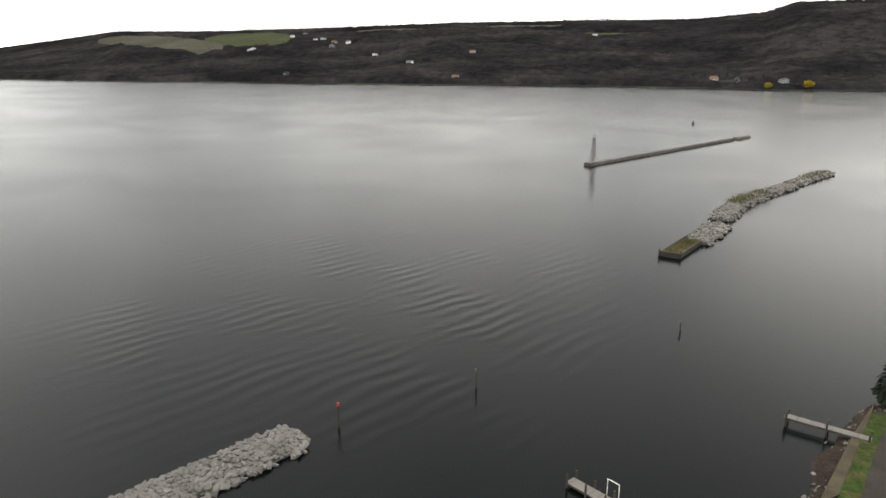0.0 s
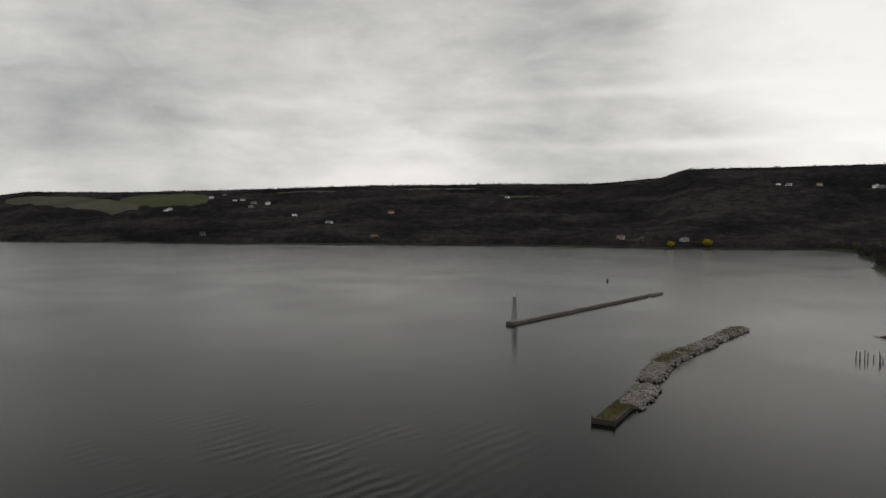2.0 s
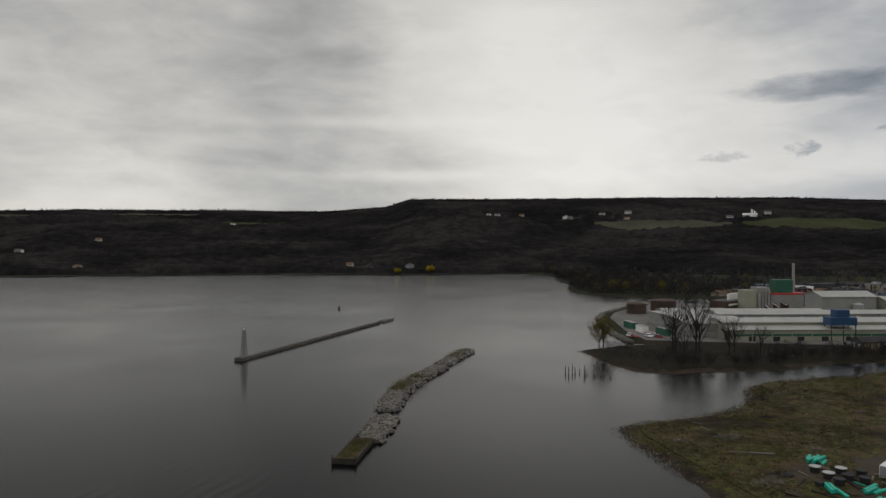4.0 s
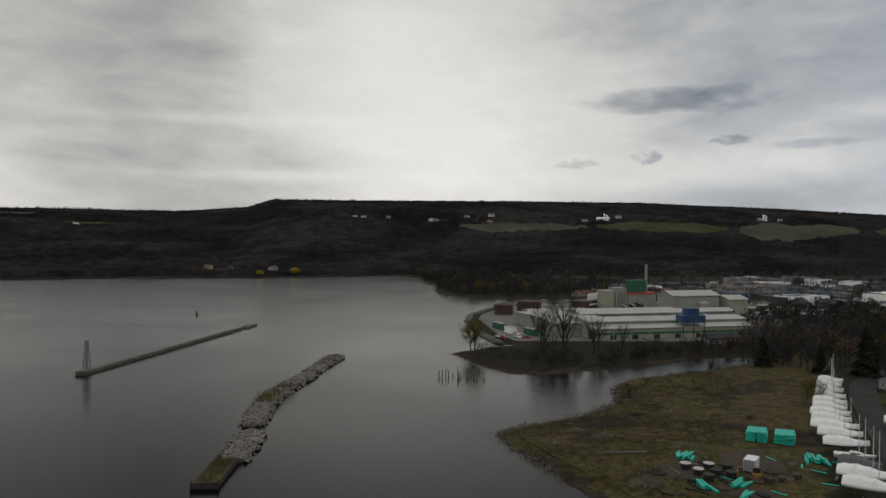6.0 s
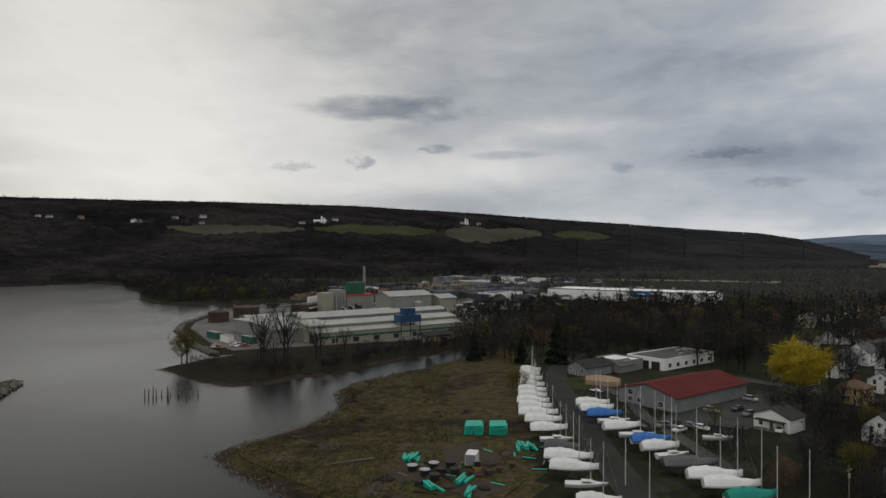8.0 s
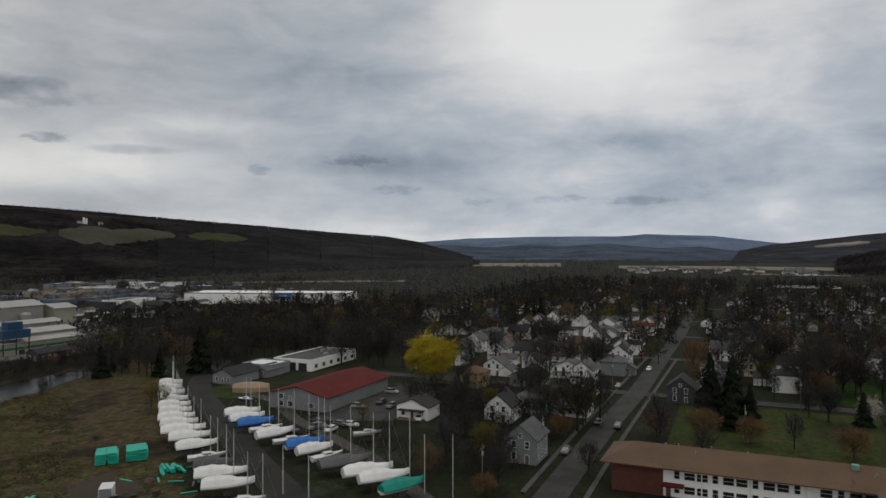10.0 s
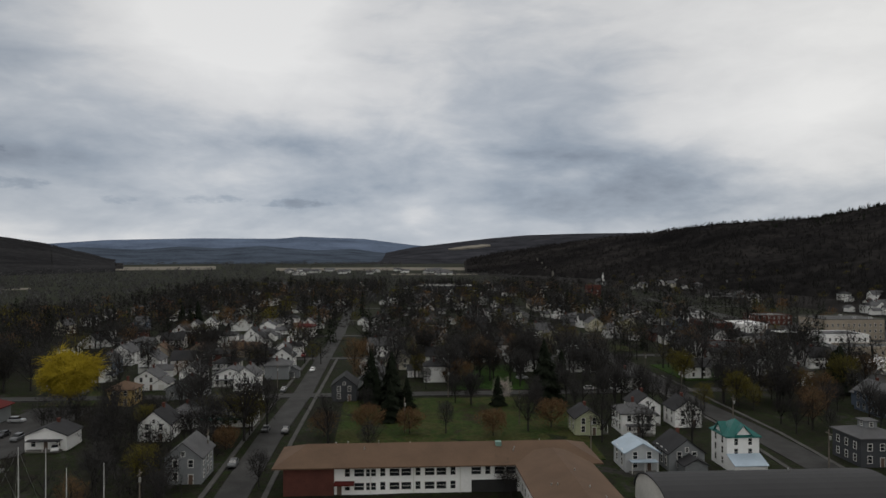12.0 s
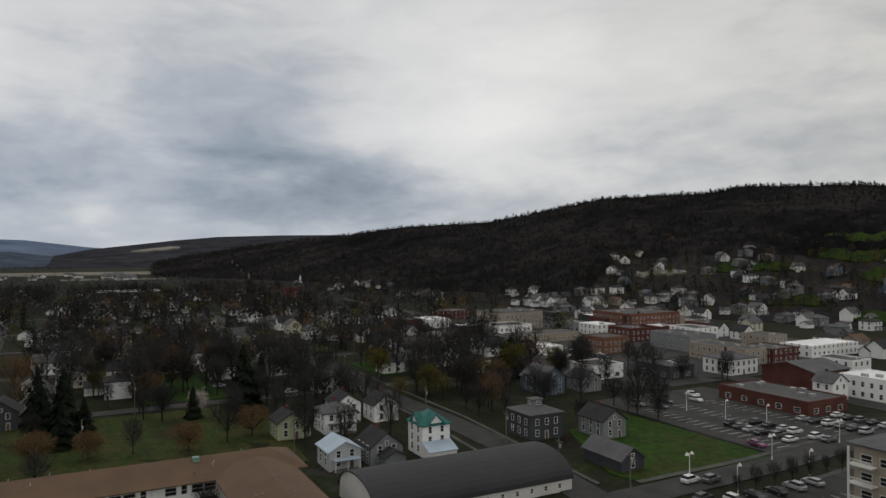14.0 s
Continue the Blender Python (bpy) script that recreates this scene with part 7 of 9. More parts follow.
for k, (x_, y_) in enumerate([(-113.0, -113.8), (-114.0, -87.5), (-179.5, -142.8), (-137.1, -95.7), (-174.9, -102.4), (-127.1, -111.5), (-180.5, -116.6), (-150.9, -122.2), (-260.9, -146.4)]):
    brush_heap(x_, y_, 0.9 + 0.5 * (k % 3), (TIMBER, BARK, CONCRETE)[k % 3], 300 + k)
for k in range(60):
    # branches, boards and stones lying about the spit
    x_, y_ = r_.uniform(-235, -112), r_.uniform(-150, -75)
    if y_ > 0.62 * (x_ + 100) - 66 or shore_distance(np.array([x_]), np.array([y_]))[0] < 1.5:
        continue
    ob_ = thing("driftwood", "small piece of grey driftwood on the grass", "wood", pose(x_, y_, 1.15, 0, 0, r_.uniform(0, 180)), "driftwood pieces")
    b_ = bmesh.new()
    l_ = r_.uniform(0.5, 2.2)
    tube(b_, (-l_, 0, 0.1), (l_, r_.uniform(-0.3, 0.3), 0.14), 0.12, 0.07, 5)
    part("stem", b_, (TIMBER, CONCRETE, BARK)[k % 3], ob_)

# weeds, tussocks and debris over the rough lot
weed_rnd = random.Random(44)
for mat_, label_, count_, tall_ in ((DRYGRASS, "dry yellow tussocks of grass on the lot", 900, 0.35), (surface("dead_weeds", (0.075, 0.055, 0.034), 0.95, 0.3, 1.0, spec=0.0), "dead brown weeds over the lot", 900, 0.3), (surface("new_grass", (0.03, 0.042, 0.009), 0.95, 0.3, 1.0, spec=0.0), "fresh green grass clumps on the lot", 800, 0.25)):
    spots_ = []
    while len(spots_) < count_:
        x_, y_ = weed_rnd.uniform(-262, -100), weed_rnd.uniform(-158, -62)
        if y_ > 0.62 * (x_ + 100) - 62 or shore_distance(np.array([x_]), np.array([y_]))[0] < 0.5:
            continue
        if noise.noise((x_ / 14, y_ / 14, tall_ * 20)) < -0.05:
            continue
        spots_.append((x_, y_, 1.12, weed_rnd.uniform(0.3, 1.1)))
    tagged(new("weeds", tuft_mass("weeds", spots_, mat_, 18, tall_, 0.5)), label_, "weeds", "", "stuff")

# ---- cars, lamps, poles ----
CAR_PAINT = {"white": (0.6, 0.6, 0.6), "silver": (0.33, 0.34, 0.35), "black": (0.02, 0.02, 0.022), "grey": (0.10, 0.105, 0.11), "red": (0.22, 0.02, 0.02), "blue": (0.03, 0.06, 0.14), "purple": (0.16, 0.03, 0.10)}
wheel_bm = bmesh.new()
tube(wheel_bm, (0, -0.11, 0), (0, 0.11, 0), 0.33, 0.33, 12, 0)
tube(wheel_bm, (0, -0.118, 0), (0, 0.118, 0), 0.2, 0.2, 8, 1)
WHEEL = mesh_of("wheel", wheel_bm, TYRE, METAL)


def make_car(colour, tall=False):
    ob = thing("car", "%s parked %s on asphalt" % (colour, "sport utility car" if tall else "sedan car"), "car", None, "parked cars")
    paint = surface("car_paint_" + colour, CAR_PAINT[colour], 0.3, 0.06, 0.6, spec=0.5)
    up = 0.12 if tall else 0.0
    side = [(-2.25, 0.35), (-2.3, 0.8 + up), (-2.1, 0.98 + up), (1.0, 1.0 + up), (2.0, 0.86 + up), (2.28, 0.6), (2.25, 0.32)]
    bm = bmesh.new()
    rows = []
    for y, k in ((-0.9, 0.94), (-0.82, 1.0), (0.82, 1.0), (0.9, 0.94)):
        rows.append([(x * k, y, 0.3 + (z - 0.3) * (0.93 if k < 1 else 1)) for x, z in side])
    loft(bm, rows)
    part("body", bm, paint, ob)
    roof = 1.72 if tall else 1.45
    back = -2.0 if tall else -1.75
    bm = bmesh.new()
    loft(bm, [[(back, y * 0.8, 0.97 + up), (back + 0.35, y * 0.66, roof - 0.05), (0.35, y * 0.66, roof - 0.05), (1.15, y * 0.8, 0.97 + up)] for y in (-1, 1)])
    part("window_band", bm, GLASS, ob)
    bm = bmesh.new()
    loft(bm, [[(back + 0.3, y, roof - 0.06), (back + 0.4, y * 0.92, roof), (0.3, y * 0.92, roof), (0.42, y, roof - 0.06)] for y in (-0.68, 0.68)])
    part("roof", bm, paint, ob)
    for x in (-1.4, 1.42):
        for y in (-0.82, 0.82):
            part("wheel", WHEEL, None, ob, "", pose(x, y, 0.33))
    return ob


CARS = {}


def park(colour, a, b, turn=0.0, tall=False, z=1.215):
    key = (colour, tall)
    if key not in CARS:
        CARS[key] = make_car(colour, tall)
        CARS[key].matrix_basis = plot(a, b, z, turn)
        return CARS[key]
    return copy_thing(CARS[key], plot(a, b, z, turn))


LOT_CARS = [("black", -140.4, 162), ("black", -136.6, 162.5), ("black", -132.3, 154), ("grey", -128.4, 155), ("white", -124.2, 154.5), ("silver", -132.4, 163.5), ("black", -143, 155), ("grey", -139.5, 154.6), ("silver", -136, 154.4),
            ("white", -128.8, 163), ("silver", -137, 178), ("black", -133.5, 178), ("white", -130, 179), ("grey", -126.5, 179), ("black", -123, 179), ("silver", -119.8, 179), ("white", -135, 190), ("black", -131.5, 190), ("grey", -128, 190),
            ("black", -124.5, 190), ("silver", -121, 190), ("white", -122.8, 163), ("grey", -119.6, 163)]
for k, (c_, a_, b_0) in enumerate(LOT_CARS):
    park(c_, a_, b_0 + rnd.uniform(-0.4, 0.4), 90 + rnd.uniform(-3, 3), k % 3 == 0)
park("purple", -125.4, 143.4, 0)
park("white", -113.4, 107.8, 97, True, 1.225)
park("grey", -111.6, 112.0, 97, True, 1.225)
park("black", -104.4, 101.5, 97, True, 1.225)
for k, (c_, a_, b_0) in enumerate((("white", -170, 171), ("grey", -168, 154), ("silver", -174, 150), ("black", -172, 160), ("white", -176, 176))):
    park(c_, a_, b_0, 8 * k, k % 2 == 0)
for k in range(9):
    park(rnd.choice(("white", "black", "silver", "grey")), rnd.uniform(-330, -210), rnd.uniform(205, 214), 0, k % 2 == 0, 1.2)
for k in range(26):
    park(rnd.choice(("white", "black", "silver", "grey", "blue", "red")), -259 - (k % 9) * 3.4, 182 + (k // 9) * 11 + rnd.uniform(-0.5, 0.5), 90, k % 3 == 0, 1.205)
for c_, a_, b_0, t_ in (("black", -196.2, -41.9, 2), ("black", -194.4, -36.4, 2), ("grey", -166, -43.5, 2), ("white", -181, -89.5, 20), ("grey", -250, -46, 0), ("white", -290, -41, 0), ("red", -330, -50, 0), ("silver", -268, 40, 90), ("white", -246, 60, 90)):
    park(c_, a_, b_0, t_, False, 1.21)
for k in range(10):
    park(rnd.choice(("white", "black", "silver", "grey", "blue")), -185 + rnd.uniform(-30, 30), -108 + rnd.uniform(-7, 5), rnd.choice((0, 90)), k % 2 == 0, 1.2)
for k in range(12):
    park(rnd.choice(("white", "black", "silver", "grey")), -100.5 if k % 2 else -85, 100 + (k // 2) * 5.8, rnd.choice((0, 180)), k % 3 == 0, 1.21)
for k in range(24):
    q_ = to_plot(-222 - rnd.uniform(0, 16), -266 + rnd.uniform(-8, 8)) if k < 8 else to_plot(-330 - rnd.uniform(0, 90), -196 + rnd.uniform(-6, 8))
    park(rnd.choice(("white", "red", "silver", "red") if k < 8 else ("white", "black", "silver")), q_[0], q_[1], rnd.uniform(0, 180), True, 1.21)
far_cars = []
for k in range(240):
    q_ = to_plot(rnd.uniform(-820, -440), rnd.uniform(-420, -190))
    far_cars.append((CARS[rnd.choice((("white", True), ("white", False), ("black", False), ("silver", False), ("silver", True)))], plot(q_[0], q_[1], 1.05, rnd.choice((0, 90)))))
joined("distant_cars", far_cars, "many parked cars in far lots beyond the works", "cars")


def street_lamp(a, b, high=5.6, arms=2):
    ob = thing("street_lamp", "white street lamp with %s bell-shaped heads" % ("two" if arms == 2 else "one"), "street lamp", plot(a, b, 1.2, 97), "street lamps")
    bm = bmesh.new()
    tube(bm, (0, 0, -0.2), (0, 0, high), 0.1, 0.07, 8)
    part("pole", bm, TRIM, ob)
    bm = bmesh.new()
    tube(bm, (0, 0, -0.1), (0, 0, 0.6), 0.2, 0.14, 8)
    part("base", bm, TRIM, ob)
    for s in ((-1, 1) if arms == 2 else (1,)):
        bm = bmesh.new()
        tube(bm, (0, 0, high - 0.1), (s * 0.8, 0, high + 0.35), 0.05, 0.05, 6)
        arm = part("arm", bm, TRIM, ob)
        bm = bmesh.new()
        tube(bm, (s * 0.85, 0, high - 0.25), (s * 0.85, 0, high + 0.35), 0.42, 0.1, 10)
        part("shade", bm, TRIM, arm)


for a_, b_0, n_ in ((-114.7, 108.9, 2), (-116.2, 137, 2), (-117.7, 164.4, 2), (-104.2, 110.9, 1), (-161.9, 158.2, 1), (-147.8, 158.6, 1), (-137.9, 163.3, 1), (-104, 133, 1), (-119, 190, 2), (-104, 152, 1)):
    street_lamp(a_, b_0, 5.6, n_)


def utility_pole(a, b, high=9.5, turn=0.0):
    ob = thing("utility_pole", "weathered wooden utility pole with crossarm", "utility pole", plot(a, b, 1.0, turn), "utility poles")
    bm = bmesh.new()
    tube(bm, (0, 0, -0.5), (0, 0, high), 0.17, 0.12, 8)
    part("pole", bm, TIMBER, ob)
    bm = bmesh.new()
    box(bm, -1.2, 1.2, -0.06, 0.06, high - 0.9, high - 0.75)
    part("crossarm", bm, TIMBER, ob)
    bm = bmesh.new()
    tube(bm, (0.3, 0.15, high - 2.2), (0.3, 0.15, high - 1.4), 0.22, 0.22, 10)
    part("transformer", bm, METAL, ob)


for a_, b_0 in ((-134, -52.6), (-162, -48), (-200, 27.4), (-192.7, -4.7), (-169.9, 39.5), (-153.4, 87.9), (-210, -47), (-250, -48), (-290, -49), (-335, -50), (-380, -52), (-238, 10), (-240, 60), (-190, 84), (-230, 86), (-270, 88), (-127, 84), (-112, 90), (-320, 0), (-318, 50), (-318, 110), (-200, 205), (-240, 208), (-280, 212)):
    utility_pole(a_, b_0)

# ---- trees in their places ----
BIG_WILLOW.matrix_basis = pose(-252, -23, 0.95) @ Matrix.Diagonal((1.5, 1.5, 1.2, 1))
for x_, y_, s_, h_ in ((-213, 68.5, 1.2, 1.05), (-217, 64.5, 0.8, 0.9), (-209, 72.0, 0.75, 0.95), (-203, 117.5, 1.25, 0.9), (-201.5, 99.5, 0.7, 1.0), (-221, 71, 0.9, 0.9), (-233.5, 136, 1.1, 1.0), (-228, 140, 0.9, 1.0), (-196, 62, 0.7, 1.0), (-214, 122, 0.55, 1.0), (-226, 66, 0.9, 1.1)):
    grow_at(rnd.choice(CONS[:2]), x_, y_, 0.95, rnd.uniform(0, 360), s_, h_)
grow_at(CONS[0], -172.3, 215.2, 0.95, 20, 1.1, 0.9)
grow_at(RUST[0], -141.3, 163.8, 0.95, 40, 1.1)
grow_at(CONS[0], -181, 223, 0.95, 80, 0.75)
for x_, y_, s_ in ((-48.1, -56.2, 0.52), (-54, -57, 0.5), (-57, -50, 0.55), (-50, -45, 0.3)):
    grow_at(CONS[2], x_, y_, 0.95, rnd.uniform(0, 360), s_)
for x_, y_, s_ in ((-186, 52.4, 1.25), (-181.7, 62.5, 1.1), (-170.5, 81.7, 1.15), (-171.8, 100.3, 1.3), (-188, 41, 1.1), (-137, 66, 0.7)):
    grow_at(rnd.choice(BUDS), x_, y_, 0.95, rnd.uniform(0, 360), s_)
for x_, y_, k_, s_ in ((-177.8, 71.4, 0, 0.7), (-206, 92.3, 1, 0.85), (-190, 135.5, 2, 1.0), (-187, 142.5, 0, 1.0), (-188.8, 130, 4, 0.95), (-111.7, 200.1, 1, 1.1), (-100.5, 190.2, 3, 1.0), (-154.5, 19, 1, 0.6), (-159, -12, 2, 0.8), (-164, -4, 0, 0.6), (-196, 7, 3, 0.6), (-205, 92, 0, 0.85), (-200, 112, 2, 0.7), (-222, 93, 1, 0.7), (-132, 64, 4, 0.5), (-127, 63, 3, 0.45),
                       (-190, 138, 1, 0.9), (-198, 141, 2, 0.95), (-204, 139, 3, 1.0), (-212, 146, 4, 0.95), (-216, 158, 0, 0.9), (-194, 150, 2, 0.8), (-186, 147, 4, 0.75), (-225, 150, 1, 1.0), (-182, 140, 3, 0.7),
                       (-150, 162, 1, 0.6), (-137, 165, 2, 0.55), (-110, 190, 0, 0.75), (-106, 188, 2, 0.75), (-99, 187, 4, 0.7), (-113, 168, 3, 0.6), (-118, 196, 1, 0.8), (-146, 168, 3, 0.8)):
    grow_at(BARE[k_], x_, y_, 0.95, rnd.uniform(0, 360), s_)
for x_, y_, s_ in ((-161, -3, 1.0), (-210, -2, 0.8), (-222, 14, 0.7), (-172, 155, 0.85), (-247, 250, 0.9), (-232, 196, 0.8), (-199, -38, 0.6)):
    grow_at(rnd.choice(GREENS), x_, y_, 0.95, rnd.uniform(0, 360), s_)
near_rnd = random.Random(8)
for k in range(70):
    a_, b_0 = near_rnd.uniform(-250, -172), near_rnd.uniform(-70, 210)
    if (-24 < b_0 < 44 and near_rnd.random() < 0.75) or abs(b_0 + 36.5) < 9 or abs(b_0 - 89) < 7 or abs(a_ + 242) < 6 or (b_0 > 140 and a_ > -188):
        continue
    x_, y_ = plot(a_, b_0).translation.xy
    if all((o.matrix_basis.translation.x - x_) ** 2 + (o.matrix_basis.translation.y - y_) ** 2 > 64 for o in scene.objects if o.parent is None and o.name.split(".")[0] in ("house", "building")):
        grow_at(BARE[k % 5], x_, y_, 0.95, near_rnd.uniform(0, 360), near_rnd.uniform(0.6, 1.0))
grow_at(RUST[0], -165, 188, 0.95, 0, 1.05)
grow_at(RUST[0], -161, 193, 0.95, 120, 0.95)
grow_at(RUST[0], -330, 172, 0.95, 60, 1.1)
grow_at(RUST[0], -150, -15, 0.95, 200, 0.7)
grow_at(WHITE_TREE, -203, 102, 0.95, 0, 1.3)
grow_at(WHITE_TREE, -250, 99, 0.95, 90, 0.9)
WHITE_TREE.matrix_basis = pose(-268, 100, 0.95)
BARE[0].matrix_basis = pose(-192, -12, 0.95) @ Matrix.Scale(0.8, 4)
for k in range(7):
    a_, b_0 = -103.6, 110 + k * 5.6
    grow_at(BARE[k % 5], *plot(a_, b_0).translation.xy, 1.1, 50 * k, 0.36, 1.15)
# the point by the works
OPEN_TREE = [broadleaf("tall bare tree with open limbs on the point", 66 + k, 19, 0.95, BUD_BROWN, 620, 0.028, limbs=12, forks=6) for k in range(2)]
grow_at(GREENS[0], -187, -245, 0.9, 0, 1.5, 1.0)
grow_at(GREENS[1], -186, -247, 0.9, 60, 1.25, 1.0)
for k, (x_, y_, s_) in enumerate(((-208, -222, 1.6), (-214, -214, 1.5), (-219, -221, 1.55), (-224, -207, 1.1), (-212, -228, 1.2), (-232, -212, 0.9), (-203, -211, 0.7), (-240, -205, 0.8))):
    if k < 2:
        OPEN_TREE[k].matrix_basis = pose(x_, y_, 0.95) @ Matrix.Scale(s_ * 0.78, 4)
    else:
        grow_at(OPEN_TREE[k % 2], x_, y_, 0.95, 70 * k, s_ * 0.78)
grow_at(GREENS[1], -207, -101, 0.95, 10, 0.85)
grow_at(GREENS[0], -212, -106, 0.95, 90, 0.7)
grow_at(BARE[1], -226, -150, 0.95, 0, 0.4)
# hedge and scrub along the creek: low bushes
DARK_TWIG = surface("dark_scrub_twigs", (0.027, 0.025, 0.023), 0.95, 0.35, 0.6, spec=0.0, leafy=True)
bush_ = [broadleaf("low bare scrub on the creek bank", 90 + k, 4.2, 1.5, DARK_TWIG, 700, 0.04) for k in range(3)]
low_ = broadleaf("low bare scrub on the creek bank", 95, 4.2, 1.6, DARK_TWIG, 110, 0.09, limbs=3, forks=0)
low_.matrix_basis = pose(-262, -182, 0.9)
scrub = []
for k in range(300):
    x_, y_ = rnd.uniform(-330, -178), rnd.uniform(-236, -176)
    d_ = shore_distance(np.array([x_]), np.array([y_]))[0]
    if 1.0 < d_ < 26 and y_ < -174 and not (x_ < -226 and y_ < -205):
        scrub.append((low_, pose(x_, y_, 0.8, 0, 0, 50 * k) @ Matrix.Scale(rnd.uniform(0.7, 1.7), 4)))
for k in range(46):
    s_ = k / 46
    p_, d_ = along([(-180, -193), (-197, -189), (-222, -183), (-250, -185), (-276, -178), (-330, -166)], s_)
    grow_at(bush_[k % 3], p_.x + rnd.uniform(-3, 3), p_.y + rnd.uniform(-8, 1), 0.8, rnd.uniform(0, 360), rnd.uniform(0.6, 1.4))
for k in range(3):
    bush_[k].matrix_basis = pose(-236 - 8 * k, -190, 0.9)
for k in range(16):
    p_, d_ = along([(-166, -139), (-182, -152), (-200, -159), (-232, -153)], k / 16)
    grow_at(bush_[k % 3], p_.x + rnd.uniform(-2, 2), p_.y + rnd.uniform(0, 4), 0.8, rnd.uniform(0, 360), rnd.uniform(0.2, 0.5))

# trees among the houses, in belts and on back lots
TAKEN = [ob.matrix_basis.translation for ob in scene.objects if ob.parent is None and ob.name.split(".")[0] in ("house", "building")]


def clear(x, y, far):
    return all((t.x - x) ** 2 + (t.y - y) ** 2 > far * far for t in TAKEN)


def kept_open(x, y):
    """The gap in the thicket before the white house beside the yard."""
    return -206 < x < -158 and abs(y + 23 - (x + 206) * 0.10) < 7


def on_street(a, b):
    x, y = plot(a, b).translation.xy
    main = abs(b + 36.5 + (a + 137) * 0.033) < 7
    return main or any(abs(a - s) < 6 for s in (-242, -322, -405, -490, -590)) or abs(b - 89) < 7 or abs(b - 222) < 8


LIGHT = {}
for k, p_ in enumerate(BARE[:3]):
    LIGHT[p_.name] = broadleaf("bare tree far off in town", 200 + k, 14, 1.05, (BUD_BROWN, BUD_GREY, BUD_BROWN)[k], 330, 0.11, limbs=6, forks=1, trunk=0.16)
for k, (p_, m_) in enumerate(((BUDS[0], BUD_ORANGE), (GREENS[0], BUD_GREEN), (RUST[0], BUD_ORANGE))):
    LIGHT[p_.name] = broadleaf("budding tree far off in town", 210 + k, 11, 1.2, m_, 340, 0.12, limbs=5, forks=1, trunk=0.15)
for k, p_ in enumerate(CONS[:2]):
    LIGHT[p_.name] = conifer("dark spruce far off in town", 220 + k, 15, 4.0, 260)
FARTREE = {}
for k, (name_, m_) in enumerate(zip(LIGHT, (BUD_BROWN, BUD_GREY, BUD_BROWN, BUD_ORANGE, BUD_GREEN, BUD_ORANGE))):
    FARTREE[name_] = broadleaf("bare tree on the far side of town", 240 + k, 14 if k < 3 else 11, 1.15, m_, 110, 0.33, limbs=0, trunk=0.07)
    FARTREE[name_].matrix_basis = pose(-700 - 13 * k, 40 + 9 * (k % 2), 0.95)
for k, p_ in enumerate(LIGHT.values()):
    p_.matrix_basis = pose(-640 - 11 * k, 60 + 7 * (k % 3), 0.95)
tree_rnd = random.Random(99)
wanted = []
while len(wanted) < 1900:
    a_ = -165 - 700 * tree_rnd.random() ** 1.15
    b_0 = tree_rnd.uniform(-230, 300)
    if on_street(a_, b_0) or (-170 < a_ and -135 < b_0 < 140) or (-236 < a_ and -24 < b_0 < 88) or (a_ > -200 and b_0 > 95) or (a_ > -240 and b_0 < -95):
        continue
    if -430 < a_ < -190 and -135 < b_0 < -28 and tree_rnd.random() < 0.6:
        continue
    if kept_open(*plot(a_, b_0).translation.xy):
        continue
    if b_0 > 180 and (a_ > -300 or tree_rnd.random() < 0.6):
        continue
    x_, y_ = plot(a_, b_0).translation.xy
    if shore_distance(np.array([x_]), np.array([y_]))[0] < 12 or not clear(x_, y_, 10.0):
        continue
    sort_ = tree_rnd.choice(("bare",) * 16 + ("bud", "green", "green", "rust", "cone", "cone"))
    wanted.append((x_, y_, "bare" if sort_ == "cone" and math.hypot(x_, y_) < 330 else sort_, tree_rnd.uniform(0.75, 1.45)))
for k in range(430):
    # belt between the yard and the long store
    x_, y_ = tree_rnd.uniform(-580, -270), tree_rnd.uniform(-185, -45)
    if clear(x_, y_, 11) and not (y_ > -95 and x_ > -330) and not (-310 < x_ and -125 < y_ < -98):
        wanted.append((x_, y_, tree_rnd.choice(("bare",) * 7 + ("rust", "green", "green", "cone")), tree_rnd.uniform(0.75, 1.35)))
for k in range(90):
    x_, y_ = tree_rnd.uniform(-235, -140), tree_rnd.uniform(-50, 0)
    if clear(x_, y_, 7) and not kept_open(x_, y_) and y_ > -0.72 * (x_ + 139) - 6 and y_ < -0.3 * (x_ + 141) + 2 and not (x_ < -175 and y_ < -22):
        wanted.append((x_, y_, tree_rnd.choice(("bare", "bare", "bare", "bud")), tree_rnd.uniform(0.6, 0.95)))
for k in range(520):
    # shore of the far point
    x_, y_ = tree_rnd.uniform(-600, -375), tree_rnd.uniform(-930, -455)
    if shore_distance(np.array([x_]), np.array([y_]))[0] > 3:
        wanted.append((x_, y_, tree_rnd.choice(("bare",) * 9 + ("green",)), tree_rnd.uniform(0.6, 1.1)))
for k in range(420):
    x_, y_ = tree_rnd.uniform(-980, -440), tree_rnd.uniform(-720, -230)
    if shore_distance(np.array([x_]), np.array([y_]))[0] > 10 and clear(x_, y_, 16) and not (-480 < x_ and y_ > -440):
        wanted.append((x_, y_, tree_rnd.choice(("bare",) * 7 + ("green",)), tree_rnd.uniform(0.6, 1.0)))
